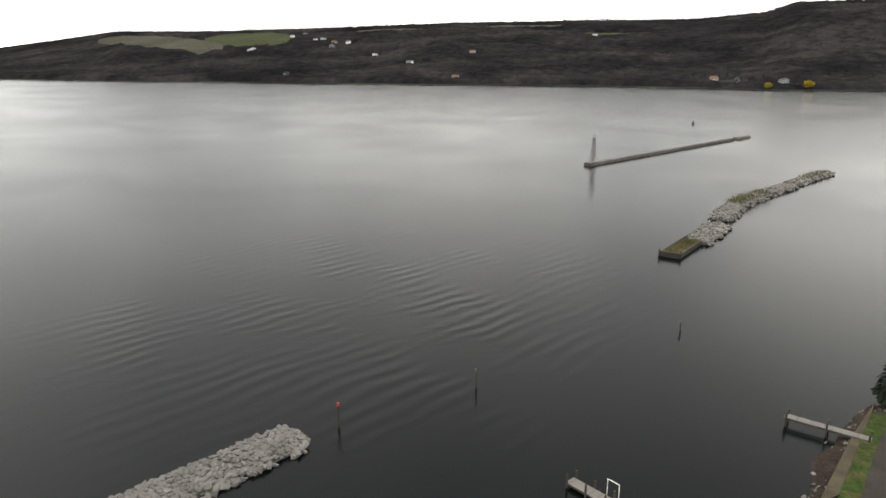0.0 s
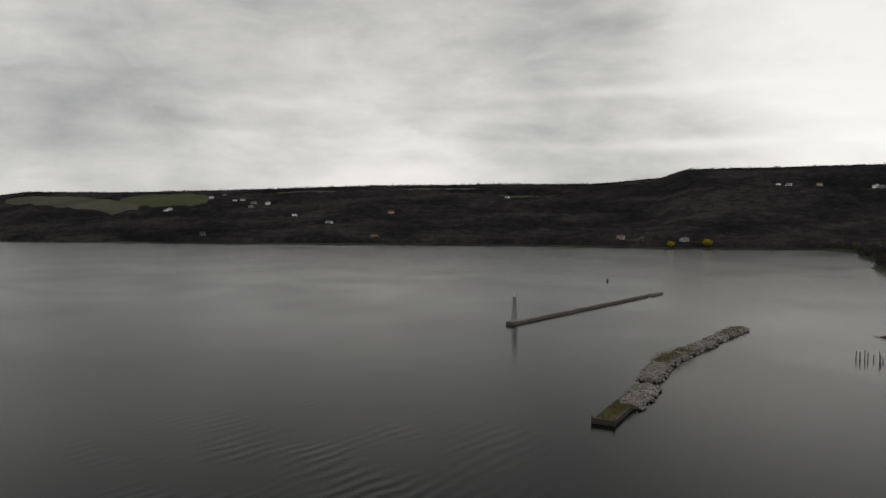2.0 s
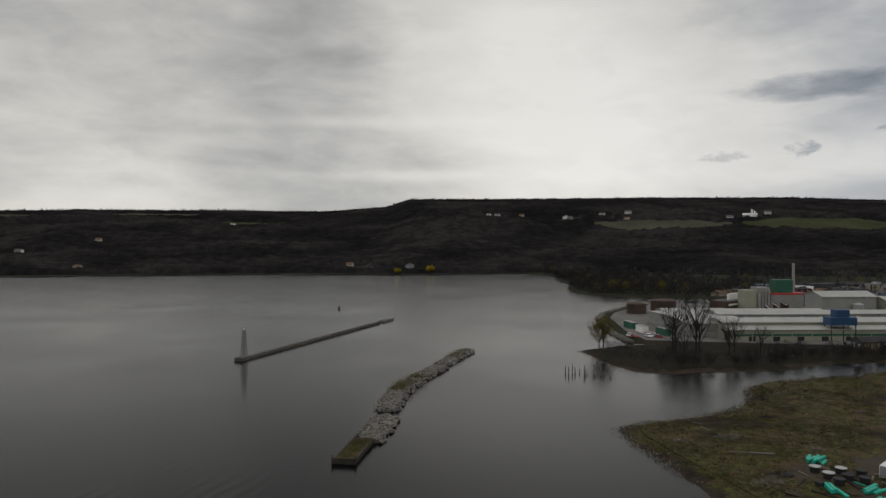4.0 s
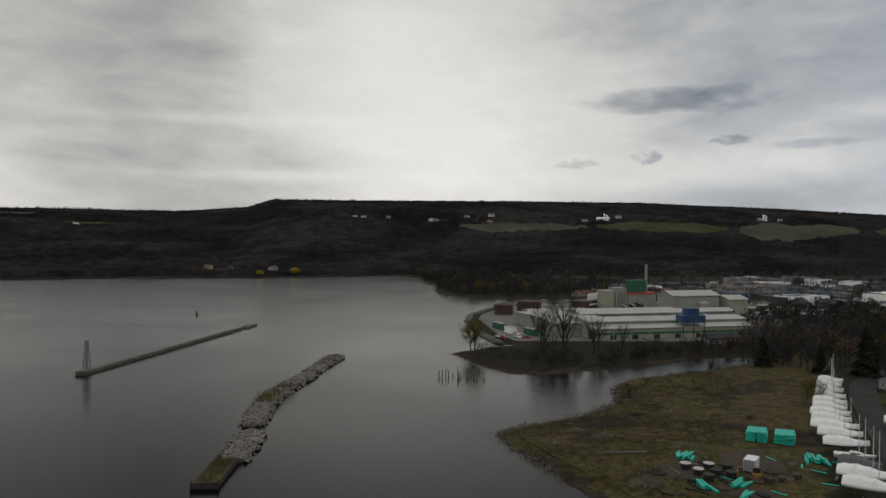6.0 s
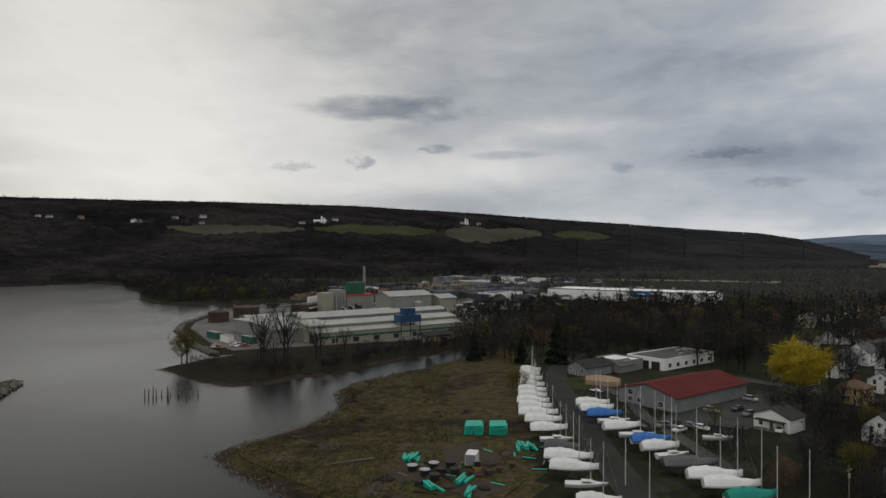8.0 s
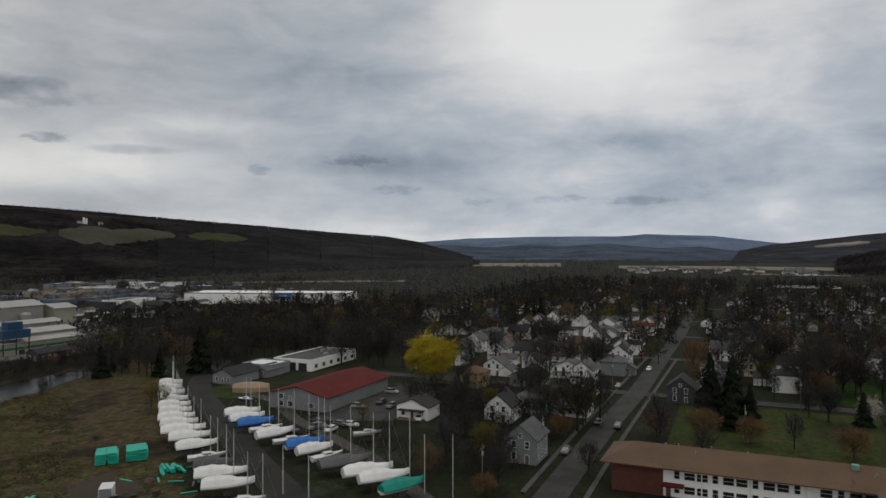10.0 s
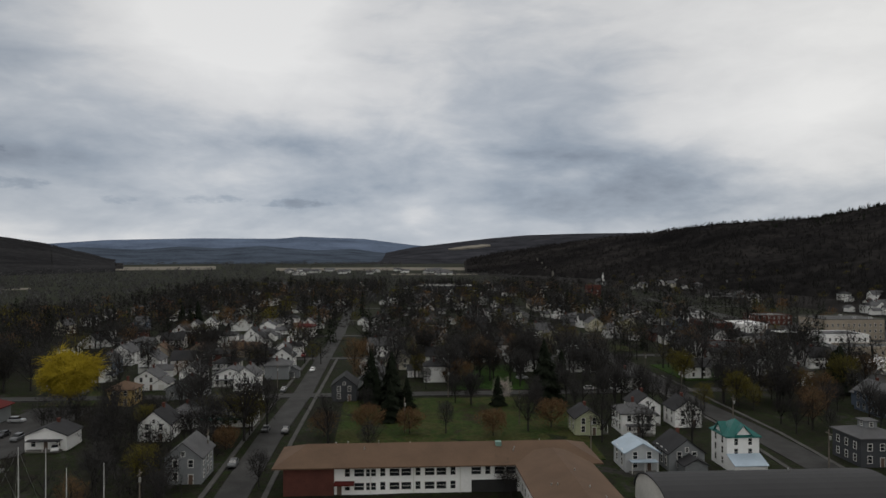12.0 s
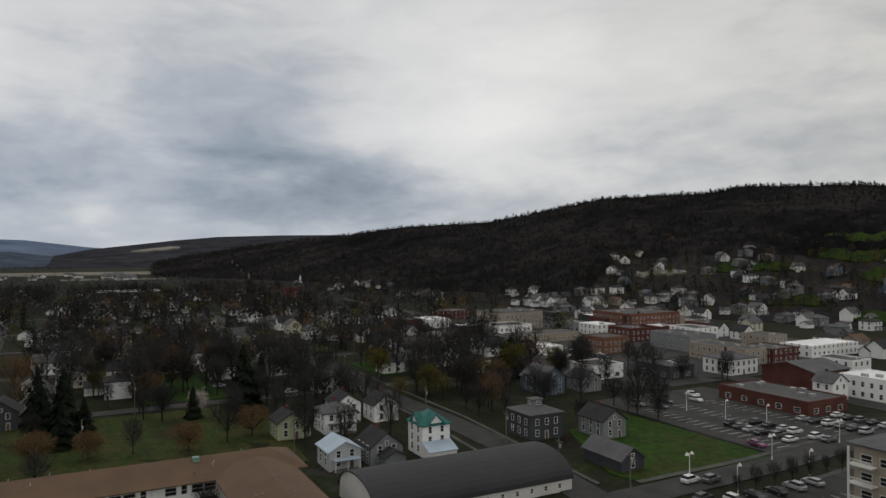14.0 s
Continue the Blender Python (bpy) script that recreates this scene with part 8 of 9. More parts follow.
for k in range(90):
    # dark stand between the creek and the lane
    az_, r0_ = radians(tree_rnd.uniform(110, 121)), tree_rnd.uniform(285, 440)
    x_, y_ = -math.sin(az_) * r0_, math.cos(az_) * r0_
    if shore_distance(np.array([x_]), np.array([y_]))[0] > 5 and clear(x_, y_, 9):
        wanted.append((x_, y_, tree_rnd.choice(("bare",) * 6 + ("cone",)), tree_rnd.uniform(0.7, 1.1)))
wanted.sort(key=lambda w: w[0] ** 2 + w[1] ** 2)
GROUPS = {"bare": BARE[:3], "bud": BUDS[:1], "green": GREENS[:1], "rust": RUST, "cone": CONS[:2]}
crowd = []
for k, (x_, y_, sort_, s_) in enumerate(wanted):
    proto_ = tree_rnd.choice(BARE if sort_ == "bare" and k < 130 else GROUPS[sort_])
    t_ = tree_rnd.uniform(0, 360)
    if k < 130:
        grow_at(proto_, x_, y_, 0.95, t_, s_)
    else:
        kin_ = FARTREE if math.hypot(x_, y_) > 400 else LIGHT
        crowd.append((kin_.get(proto_.name, LIGHT[proto_.name]), pose(x_, y_, 0.95, 0, 0, t_) @ Matrix.Scale(s_, 4)))
for k in range(560):
    az_, s_ = tree_rnd.uniform(6, 54), tree_rnd.uniform(0.0, 0.30)
    p_ = hill_point(WEST, az_, s_)
    name_ = tree_rnd.choice(GROUPS[tree_rnd.choice(("bare",) * 5 + ("green", "cone"))]).name
    crowd.append((FARTREE.get(name_, LIGHT[name_]), pose(p_.x, p_.y, p_.z, 0, 0, 40 * k) @ Matrix.Scale(tree_rnd.uniform(0.6, 1.0), 4)))
for k in range(420):
    az_, s_ = tree_rnd.uniform(5, 33), tree_rnd.uniform(0.06, 0.42)
    p_ = hill_point(WEST, az_, s_)
    name_ = tree_rnd.choice(GROUPS[tree_rnd.choice(("bare",) * 6 + ("green", "green", "rust", "cone"))]).name
    crowd.append((FARTREE.get(name_, LIGHT[name_]), pose(p_.x, p_.y, p_.z, 0, 0, 40 * k) @ Matrix.Scale(tree_rnd.uniform(0.5, 1.1), 4)))
for k in range(800):
    a_, b_0 = -150 - 480 * tree_rnd.random(), tree_rnd.uniform(-210, 260)
    x_, y_ = plot(a_, b_0).translation.xy
    if on_street(a_, b_0) or (-236 < a_ and -24 < b_0 < 100) or (a_ > -260 and b_0 > 95) or (a_ > -240 and b_0 < -70) or not clear(x_, y_, 6.5) or shore_distance(np.array([x_]), np.array([y_]))[0] < 8:
        continue
    scrub.append((low_, pose(x_, y_, 0.9, 0, 0, 50 * k) @ Matrix.Scale(tree_rnd.uniform(0.4, 1.1), 4)))
for k in range(200):
    x_, y_ = tree_rnd.uniform(-235, -140), tree_rnd.uniform(-50, 0)
    if clear(x_, y_, 6) and not kept_open(x_, y_) and y_ > -0.72 * (x_ + 139) - 6 and y_ < -0.3 * (x_ + 141) + 2 and not (x_ < -175 and y_ < -22):
        scrub.append((low_, pose(x_, y_, 0.9, 0, 0, 50 * k) @ Matrix.Scale(tree_rnd.uniform(0.5, 1.2), 4)))
for k in range(330):
    # thicket between the boats and the houses
    x_, y_ = tree_rnd.uniform(-235, -152), tree_rnd.uniform(-36, 4)
    if not clear(x_, y_, 6.0) or y_ < 0.91 * (x_ + 139) - 7 or on_street(*to_plot(x_, y_)) or kept_open(x_, y_):
        continue
    if x_ < -190 and y_ < -28:
        continue
    if k % 6 == 0:
        crowd.append((LIGHT[tree_rnd.choice(BARE[:3]).name], pose(x_, y_, 0.9, 0, 0, 50 * k) @ Matrix.Scale(tree_rnd.uniform(0.5, 0.8), 4)))
    else:
        scrub.append((low_, pose(x_, y_, 0.9, 0, 0, 50 * k) @ Matrix.Scale(tree_rnd.uniform(0.6, 1.5), 4)))
joined("scrub", scrub, "low bare scrub and garden bushes between lots", "bushes")
joined("town_trees", crowd, "bare and budding trees crowding the far streets", "trees")
for x_, y_, s_ in ((-346, -958, 0.5), (-395, -950, 0.66)):
    grow_at(BIG_WILLOW, x_, y_, 0.9, 40 * s_, s_)
for x_, y_, s_ in ((-403, -523, 1.35), (-412, -515, 1.2), (-431, -490, 1.1), (-452, -512, 1.15)):
    grow_at(GREENS[k % 2], x_, y_, 0.9, 70 * s_, s_)

# ---- houses further into town ----
far_rnd = random.Random(5)
KINDS = []
for k, (wall_, roof_, style_, lx_, ly_, e_, t_, n_) in enumerate((("white", "grey", "gable", 10, 8, 5.2, 8.2, 2), ("white", "dark", "gable", 9, 8, 4.6, 7.8, 2), ("grey", "grey", "hip", 10, 9, 5.2, 7.4, 2), ("white", "dark", "hip", 9, 9, 5.4, 7.6, 2),
                                          ("tan", "brown", "gable", 11, 8, 3.4, 6.0, 1), ("dark", "dark", "gable", 9, 8, 5.0, 8.0, 2), ("cream", "grey", "gable", 10, 7.5, 4.8, 7.6, 2), ("white", "grey", "gable", 12, 8, 3.0, 5.4, 1),
                                          ("blue", "grey", "gable", 9, 8, 5.2, 8.0, 2), ("brick", "dark", "hip", 11, 9, 5.4, 7.6, 2))):
    words_ = {"gable": "gable", "hip": "hip"}[style_]
    wing_ = [None, (-lx_ * 0.35, ly_ * 0.55, lx_ * 0.45, ly_ * 0.6, e_ * 0.62, e_ * 0.62 + 1.8), (lx_ * 0.1, -ly_ * 0.6, lx_ * 0.4, ly_ * 0.5, 2.7, 4.2)][k % 3]
    KINDS.append(house("%s %s house with %s %s roof among trees" % (wall_, "two-storey" if n_ == 2 else "one-storey", roof_, words_), plot(-430 - 14 * k, -60), lx_, ly_, e_, t_, wall_, roof_, n_, style_, faces=("+x", "-y", "+y"), gap=4.0, group="town houses", porch=("+x", "", "-y", "+x", "")[k % 5], wing=wing_))
# bearings and rises of the farmhouses over the lake
HAMLET = [(196.7, 1.09), (195.7, 1.26), (195.0, 0.85), (194.4, 0.94), (193.6, 0.69), (192.5, 0.65), (193.8, 0.35), (190.5, -0.32), (187.8, -0.88), (182.7, -0.07), (197.7, -1.86), (184.2, -2.13), (199.8, 0.18), (200.1, 0.1), (164.0, -2.15), (159.1, -2.31), (162.3, -2.37), (152.6, 1.97), (151.9, 1.98), (149.9, 1.94), (146.4, 1.72), (146.0, 1.72), (173.1, 1.15), (143.5, 2.04), (141.6, 1.67)]
homes = []
for b_row in (-205, -160, -120, -78, -58, -14, 12, 45, 70, 108, 135, 165):
    for k in range(66):
        a_, b_0 = -255 - k * 15.5 + far_rnd.uniform(-4, 4), b_row + far_rnd.uniform(-5, 5)
        if a_ < -930 or on_street(a_, b_0) or far_rnd.random() < (0.10 if b_0 < -28 and a_ > -450 else 0.30) + 0.0005 * -(a_ + 250):
            continue
        x_, y_ = plot(a_, b_0).translation.xy
        if not clear(x_, y_, 13) or (x_ > -560 and y_ < -45) or (b_0 < -128 and a_ > -330):
            continue
        TAKEN.append(Vector((x_, y_, 0)))
        homes.append((math.hypot(x_, y_), plot(a_, b_0, 1.0, far_rnd.choice((0, 0, 90, 180)) + far_rnd.uniform(-7, 7)) @ Matrix.Diagonal((far_rnd.uniform(0.8, 1.2), far_rnd.uniform(0.85, 1.15), far_rnd.uniform(0.85, 1.1), 1))))
for k in range(75):
    # foot and lower slope of the west hill
    az_ = far_rnd.uniform(8, 52)
    s_ = far_rnd.uniform(0.0, 0.12) if k % 3 else far_rnd.uniform(0.12, 0.30)
    if s_ < 0.12 or az_ < 30:
        p_ = hill_point(WEST, az_, s_)
        homes.append((p_.xy.length, pose(p_.x, p_.y, p_.z, 0, 0, -20 + far_rnd.choice((0, -60, 90)))))
for k in range(80):
    a_, b_0 = far_rnd.uniform(-620, -120), far_rnd.uniform(300, 440)
    x_, y_ = plot(a_, b_0).translation.xy
    if clear(x_, y_, 15) and math.hypot(x_, y_) < 560:
        TAKEN.append(Vector((x_, y_, 0)))
        homes.append((math.hypot(x_, y_), plot(a_, b_0, 1.0, far_rnd.choice((0, 90)))))
for k, (x_, y_) in enumerate([(-312, 2), (-311, 14), (-346, 22), (-317, 29), (-299, 35), (-275, 7), (-255, 19), (-261, 32), (-311, 46), (-379, 59), (-381, 39), (-406, 21), (-374, -1), (-339, -15), (-447, 56), (-453, 37), (-216, 8), (-426, -4), (-279, 46)]):
    # house lots seen between the lane and the long street
    if clear(x_, y_, 9.5) and not on_street(*to_plot(x_, y_)):
        TAKEN.append(Vector((x_, y_, 0)))
        homes.append((100 + k, at(x_, y_, 1.0, (0, 90, 180, 0)[k % 4])))
homes.sort(key=lambda h: h[0])
far_homes = []
for k, (d_, m_) in enumerate(homes):
    kind_ = far_rnd.choice(KINDS[:4] * 4 + KINDS)
    if k < 54:
        copy_thing(kind_, m_)
    else:
        far_homes.append((kind_, m_))
def on_slope(table, az, el):
    """The place on a hillside that lies at a bearing and a rise, seen from the harbour."""
    best = min((k / 200 for k in range(201)), key=lambda q: abs(math.degrees(math.atan2(hill_point(table, az, q).z - 50, hill_point(table, az, q).xy.length)) - el))
    return hill_point(table, az, best)


HILL_HOMES = []
for k, (az_, el_) in enumerate(HAMLET):
    p_ = on_slope(EAST, az_, el_)
    HILL_HOMES.append(p_)
    far_homes.append((KINDS[(0, 2, 3, 7, 4)[k % 5] if el_ > -1.5 else (2, 5, 4)[k % 3]], pose(p_.x, p_.y, p_.z + 0.6, 0, 0, far_rnd.uniform(0, 180))))
for k in range(30):
    # streets up the lower west slope
    az_, s_ = far_rnd.uniform(6, 31), far_rnd.uniform(0.1, 0.36)
    p_ = hill_point(WEST, az_, s_)
    far_homes.append((far_rnd.choice(KINDS), pose(p_.x, p_.y, p_.z, 0, 0, -30 + far_rnd.choice((0, 90, -20)))))
shed_ = thing("garage", "small white garage with a grey roof behind a house", "garage", plot(-300, -20, 1.0))
b_ = bmesh.new()
gable_body(b_, 6.5, 5, 2.6, 4.2)
part("wall", b_, PAINT["white"], shed_)
part("roof", gable_roof(6.5, 5, 2.6, 4.2), ROOF["grey"], shed_)
b_ = bmesh.new()
box(b_, 3.26, 3.3, -1.4, 1.4, 0, 2.2)
part("door", b_, TRIM, shed_)
for d_, m_ in homes:
    if far_rnd.random() < 0.5:
        far_homes.append((shed_, m_ @ pose(far_rnd.choice((-11, 9)), far_rnd.choice((-8, 8)), 0, 0, 0, far_rnd.choice((0, 90, 180)))))
for k in range(120):
    # sheds, trailers and depots on the flats behind the works
    x_ = far_rnd.uniform(-900, -455)
    y_ = far_rnd.uniform(-480, -235) + (x_ + 455) * 0.12
    if clear(x_, y_, 12):
        far_homes.append((far_rnd.choice([shed_, shed_, KINDS[2], KINDS[4], KINDS[5], KINDS[9]]), at(x_, y_, 1.0, far_rnd.choice((0, 90, 30))) @ Matrix.Diagonal((far_rnd.uniform(1.0, 2.6), far_rnd.uniform(0.8, 1.4), far_rnd.uniform(0.6, 1.0), 1))))
for k in range(22):
    # long white sheds at the valley's end
    az_, r0_ = radians(far_rnd.uniform(65, 79)), far_rnd.uniform(1330, 1640)
    far_homes.append((shed_, pose(-math.sin(az_) * r0_, math.cos(az_) * r0_, 1.0, 0, 0, far_rnd.choice((0, 90, 70))) @ Matrix.Diagonal((far_rnd.uniform(2, 5), 2.4, 1.6, 1))))
joined("distant_houses", far_homes, "white and grey houses crowding the far streets", "houses")
# scattered houses and the farm on the east hill
for az_, s_, l_ in ((132.6, 0.60, 32), (134.0, 0.59, 16), (131.4, 0.63, 16), (121, 0.66, 22), (119.8, 0.66, 12), (141.5, 0.63, 16)):
    p_ = hill_point(EAST, az_, s_)
    HILL_HOMES.append(p_)
    fm_ = thing("farm_barn", "long white farm barn on the hillside fields", "barn", pose(p_.x, p_.y, p_.z + 1.0, 0, 0, az_), "hill farms")
    b_ = bmesh.new()
    gable_body(b_, l_, 10, 5, 8)
    part("wall", b_, PAINT["pale"], fm_)
    part("roof", gable_roof(l_, 10, 5, 8), ROOF["grey"] if l_ < 30 else ROOF["white"], fm_)
    for q in range(2 if l_ > 18 else 0):
        b_ = bmesh.new()
        tube(b_, (4 + q * 6, -8, -1), (4 + q * 6, -8, 15 - q * 3), 2.2, 2.2, 10)
        tube(b_, (4 + q * 6, -8, 15 - q * 3), (4 + q * 6, -8, 17 - q * 3), 2.2, 0.4, 10)
        part("silo", b_, PAINT["white"], fm_)

# ---- fields and tracks on the hills ----
FIELD = surface("pasture", (0.044, 0.048, 0.027), 0.95, 0.25, 0.02, spec=0.0)
FIELD_DRY = surface("stubble_field", (0.055, 0.054, 0.041), 0.95, 0.25, 0.02, spec=0.0)
FIELD_PALE = surface("pale_dry_meadow", (0.19, 0.175, 0.15), 0.95, 0.2, 0.02, spec=0.0)
GREEN_FIELD = surface("spring_green_meadow", (0.027, 0.043, 0.012), 0.95, 0.25, 0.05, spec=0.0)


CLEARINGS = []


def field_edges(az0, az1, s0, s1, skew, az):
    """The lower and upper edge of a field on a hillside at one bearing: uneven, narrowing to both ends."""
    u = min(1.0, max(0.0, (az - az0) / (az1 - az0)))
    ends = min(1.0, 0.25 + 3.2 * min(u, 1 - u))
    low = noise.noise((az * 0.55, s0 * 9, 2)) + 0.5 * noise.noise((az * 1.7, s0 * 9, 4))
    high = noise.noise((az * 0.5, s1 * 9, 7)) + 0.5 * noise.noise((az * 1.9, s1 * 9, 9))
    mid, half = (s0 + s1) / 2 + skew * u, (s1 - s0) / 2
    return mid - half * ends * (1 + 0.45 * low), mid + half * ends * (1 + 0.35 * high)


def hill_field(table, az0, az1, s0, s1, mat, label, lift=4.5, skew=0.0):
    n, k = 40, 5
    verts = []
    for i in range(n + 1):
        az = az0 + (az1 - az0) * i / n
        lo, hi = field_edges(az0, az1, s0, s1, skew, az)
        for j in range(k + 1):
            p = hill_point(table, az, lo + (hi - lo) * j / k)
            verts.append((p.x, p.y, p.z + lift))
    faces = [(i * (k + 1) + j, (i + 1) * (k + 1) + j, (i + 1) * (k + 1) + j + 1, i * (k + 1) + j + 1) for i in range(n) for j in range(k)]
    rim = [i * (k + 1) for i in range(n + 1)] + [n * (k + 1) + j for j in range(1, k + 1)] + [i * (k + 1) + k for i in range(n - 1, -1, -1)] + list(range(k - 1, 0, -1))
    base = len(verts)
    verts += [(verts[i][0], verts[i][1], verts[i][2] - lift - 3) for i in rim]
    m = len(rim)
    faces += [(rim[i], base + i, base + (i + 1) % m, rim[(i + 1) % m]) for i in range(m)]
    setting("field", mesh_data("field", verts, faces, mat), label, "field")
    CLEARINGS.append((table, az0, az1, s0, s1, skew))


for az0_, az1_, s0_, s1_, m_, k_ in ((123.2, 133.2, 0.45, 0.56, FIELD, 0.0), (133.8, 144.2, 0.44, 0.54, FIELD_DRY, 0.0), (114.6, 122.6, 0.42, 0.64, FIELD_DRY, -0.02), (109.3, 113.8, 0.5, 0.62, FIELD, 0.0),
                                 (196.5, 203.2, 0.55, 0.9, FIELD, 0.0), (202.0, 210.4, 0.40, 0.74, FIELD_DRY, 0.16), (186, 193, 0.80, 0.88, FIELD_DRY, 0.0), (175, 182, 0.82, 0.9, FIELD_DRY, 0.0), (169, 174, 0.62, 0.66, FIELD, 0.0)):
    hill_field(EAST, az0_, az1_, s0_, s1_, m_, "open farm field on the far hillside", 2.0, k_)
for az0_, az1_, s0_, s1_, m_, k_ in ((9, 15, 0.30, 0.36, GREEN_FIELD, 0.0), (8, 12.5, 0.20, 0.26, GREEN_FIELD, 0.0), (14, 20, 0.08, 0.13, GREEN_FIELD, 0.0), (24, 29, 0.22, 0.25, FIELD_PALE, 0.0), (8, 14, 0.02, 0.07, GREEN_FIELD, 0.0), (6, 14.8, 0.41, 0.47, GREEN_FIELD, 0.0), (16, 22.5, 0.24, 0.29, GREEN_FIELD, 0.0)):
    hill_field(WEST, az0_, az1_, s0_, s1_, m_, "grassy clearing on the wooded hillside", 1.5, k_)
hill_field(FAR_WEST, 62.8, 66.2, 0.52, 0.62, FIELD_PALE, "pale open field on the far wooded hill", 5.0)
FIELD_TRACK = surface("worn_track", (0.10, 0.095, 0.085), 0.95, 0.3, 0.05, spec=0.0)
for az0_, s0_, s1_ in ((59.0, 0.42, 0.56), (58.75, 0.31, 0.43), (58.4, 0.2, 0.32), (57.9, 0.08, 0.21)):
    hill_field(WEST, az0_, az0_ + 0.22, s0_, s1_, FIELD_TRACK, "pale winding track up the wooded hillside", 2.0)
hill_field(WEST, 52.4, 52.52, 0.12, 0.42, FIELD_TRACK, "pale track cut straight up the hillside", 2.0)
hill_field(SOUTH, 87.0, 87.3, 0.1, 0.5, FIELD_PALE, "far pale clearing on distant hills", 6.0)
hill_field(SOUTH, 83, 86.5, 0.32, 0.36, FIELD, "far field on distant hills", 6.0)
for az0_, az1_, r0_, r1_ in ((84.5, 93.5, 1800, 2150), (62, 80, 1650, 1900), (64, 71, 1350, 1420), (97, 116, 1000, 1040)):
    ring_ = [(-math.sin(radians(a)) * r, math.cos(radians(a)) * r) for a, r in [(az0_ + (az1_ - az0_) * k / 8, r0_) for k in range(9)] + [(az1_ - (az1_ - az0_) * k / 8, r1_) for k in range(9)]]
    patch("field", ring_[::-1], 1.6, FIELD_PALE, "pale dry field on the valley floor", "field")

# ---- woods, past counting ----
def woods(name, places, high, wide, mat, label, blades=8, seed=1, low=0.35, stretch=1.0):
    """Slender upright branch clumps, a handful for each tree."""
    r = random.Random(seed)
    verts, faces = [], []
    for x, y, z in places:
        h, w = high * r.uniform(0.7, 1.2), wide * r.uniform(0.7, 1.25)
        for k in range(blades):
            a, up = r.uniform(0, math.tau), r.uniform(0, 1)
            out = w * r.uniform(0.1, 0.9) * (1 - 0.5 * up)
            c = Vector((x + math.cos(a) * out, y + math.sin(a) * out, z + h * (low + (0.85 - low) * up)))
            b, tall, broad = r.uniform(0, math.tau), h * stretch * r.uniform(0.06, 0.15), w * r.uniform(0.04, 0.09)
            side = Vector((math.cos(b) * broad, math.sin(b) * broad, r.uniform(-0.3, 0.3) * broad))
            tip = Vector((math.cos(a) * broad, math.sin(a) * broad, tall))
            i = len(verts)
            verts += [tuple(c - tip), tuple(c + side), tuple(c + tip), tuple(c - side)]
            faces += [(i, i + 1, i + 2), (i, i + 2, i + 3)]
    return tagged(new(name, mesh_data(name, verts, faces, mat)), label, "woods", "", "stuff")


def opened(table, az, s):
    if table is WEST and s < 0.34 * min(1.0, max(0.0, (34 - az) / 5)) + 0.05 * noise.noise((az * 0.4, s * 5, 3)):
        return True
    for t, a, b, c, d, k in CLEARINGS:
        if t is table and a <= az <= b:
            lo, hi = field_edges(a, b, c, d, k, az)
            if lo - 0.02 <= s <= hi + 0.006:
                return True
    return False


def canopy(name, table, az0, az1, step, rows, high, mat, label, s0=0.0):
    """The joined crowns of a wood as one uneven sheet over the hill, open where fields lie."""
    r = random.Random(name)
    cols = int((az1 - az0) / step)
    verts = []
    for i in range(cols + 1):
        az = az0 + (az1 - az0) * i / cols
        for j in range(rows + 1):
            s = s0 + (1.0 - s0) * j / rows
            p = hill_point(table, az + r.uniform(-0.3, 0.3) * step, min(1.0, max(0.0, s + r.uniform(-0.3, 0.3) / rows)))
            bare = opened(table, az, s) or (table is EAST and any((h.x - p.x) ** 2 + (h.y - p.y) ** 2 < 1300 and p.xy.length < h.xy.length + 12 for h in HILL_HOMES))
            up = -2.0 if bare or j == 0 else high * (0.8 + 0.25 * noise.noise((p.x / 22, p.y / 22, 3)) + r.uniform(-0.09, 0.09))
            verts.append((p.x, p.y, p.z + up))
    w = rows + 1
    faces = [(i * w + j, (i + 1) * w + j, (i + 1) * w + j + 1, i * w + j + 1) for i in range(cols) for j in range(rows)]
    me = mesh_data(name, verts, faces, mat)
    me.polygons.foreach_set("use_smooth", [True] * len(faces))
    return tagged(new(name, me), label, "woods", "", "stuff")


def wood_surface(name, a, b, c, spec=0.0, isle=0.5):
    """Massed twigs: each clump has its shade, and stands of trees differ over tens and hundreds of metres."""
    m = bpy.data.materials.new(name)
    m.use_nodes = True
    n = Nodes(m.node_tree)
    out, bsdf = n.add("ShaderNodeOutputMaterial"), n.add("ShaderNodeBsdfPrincipled")
    n.link(bsdf.outputs[0], out.inputs[0])
    place = n.add("ShaderNodeTexCoord").outputs["Object"]
    own = n.add("ShaderNodeNewGeometry").outputs["Random Per Island"]
    stand = n.math("ADD", n.math("MULTIPLY", n.noise(place, 0.006, 5.0, 0.6, 0.5), 0.55), n.math("MULTIPLY", n.noise(place, 0.05, 5.0, 0.7), 0.45))
    stand = n.math("DIVIDE", n.math("SUBTRACT", stand, 0.36), 0.28, True)
    mixed = n.math("ADD", n.math("MULTIPLY", own, isle), n.math("MULTIPLY", stand, 1.0 - isle))
    n.link(n.ramp(mixed, [(0.15, a), (0.5, b), (0.85, c)]), bsdf.inputs["Base Color"])
    bsdf.inputs["Roughness"].default_value = 1.0
    bsdf.inputs["Specular IOR Level"].default_value = spec
    soft_leafage(n, bsdf)
    return m


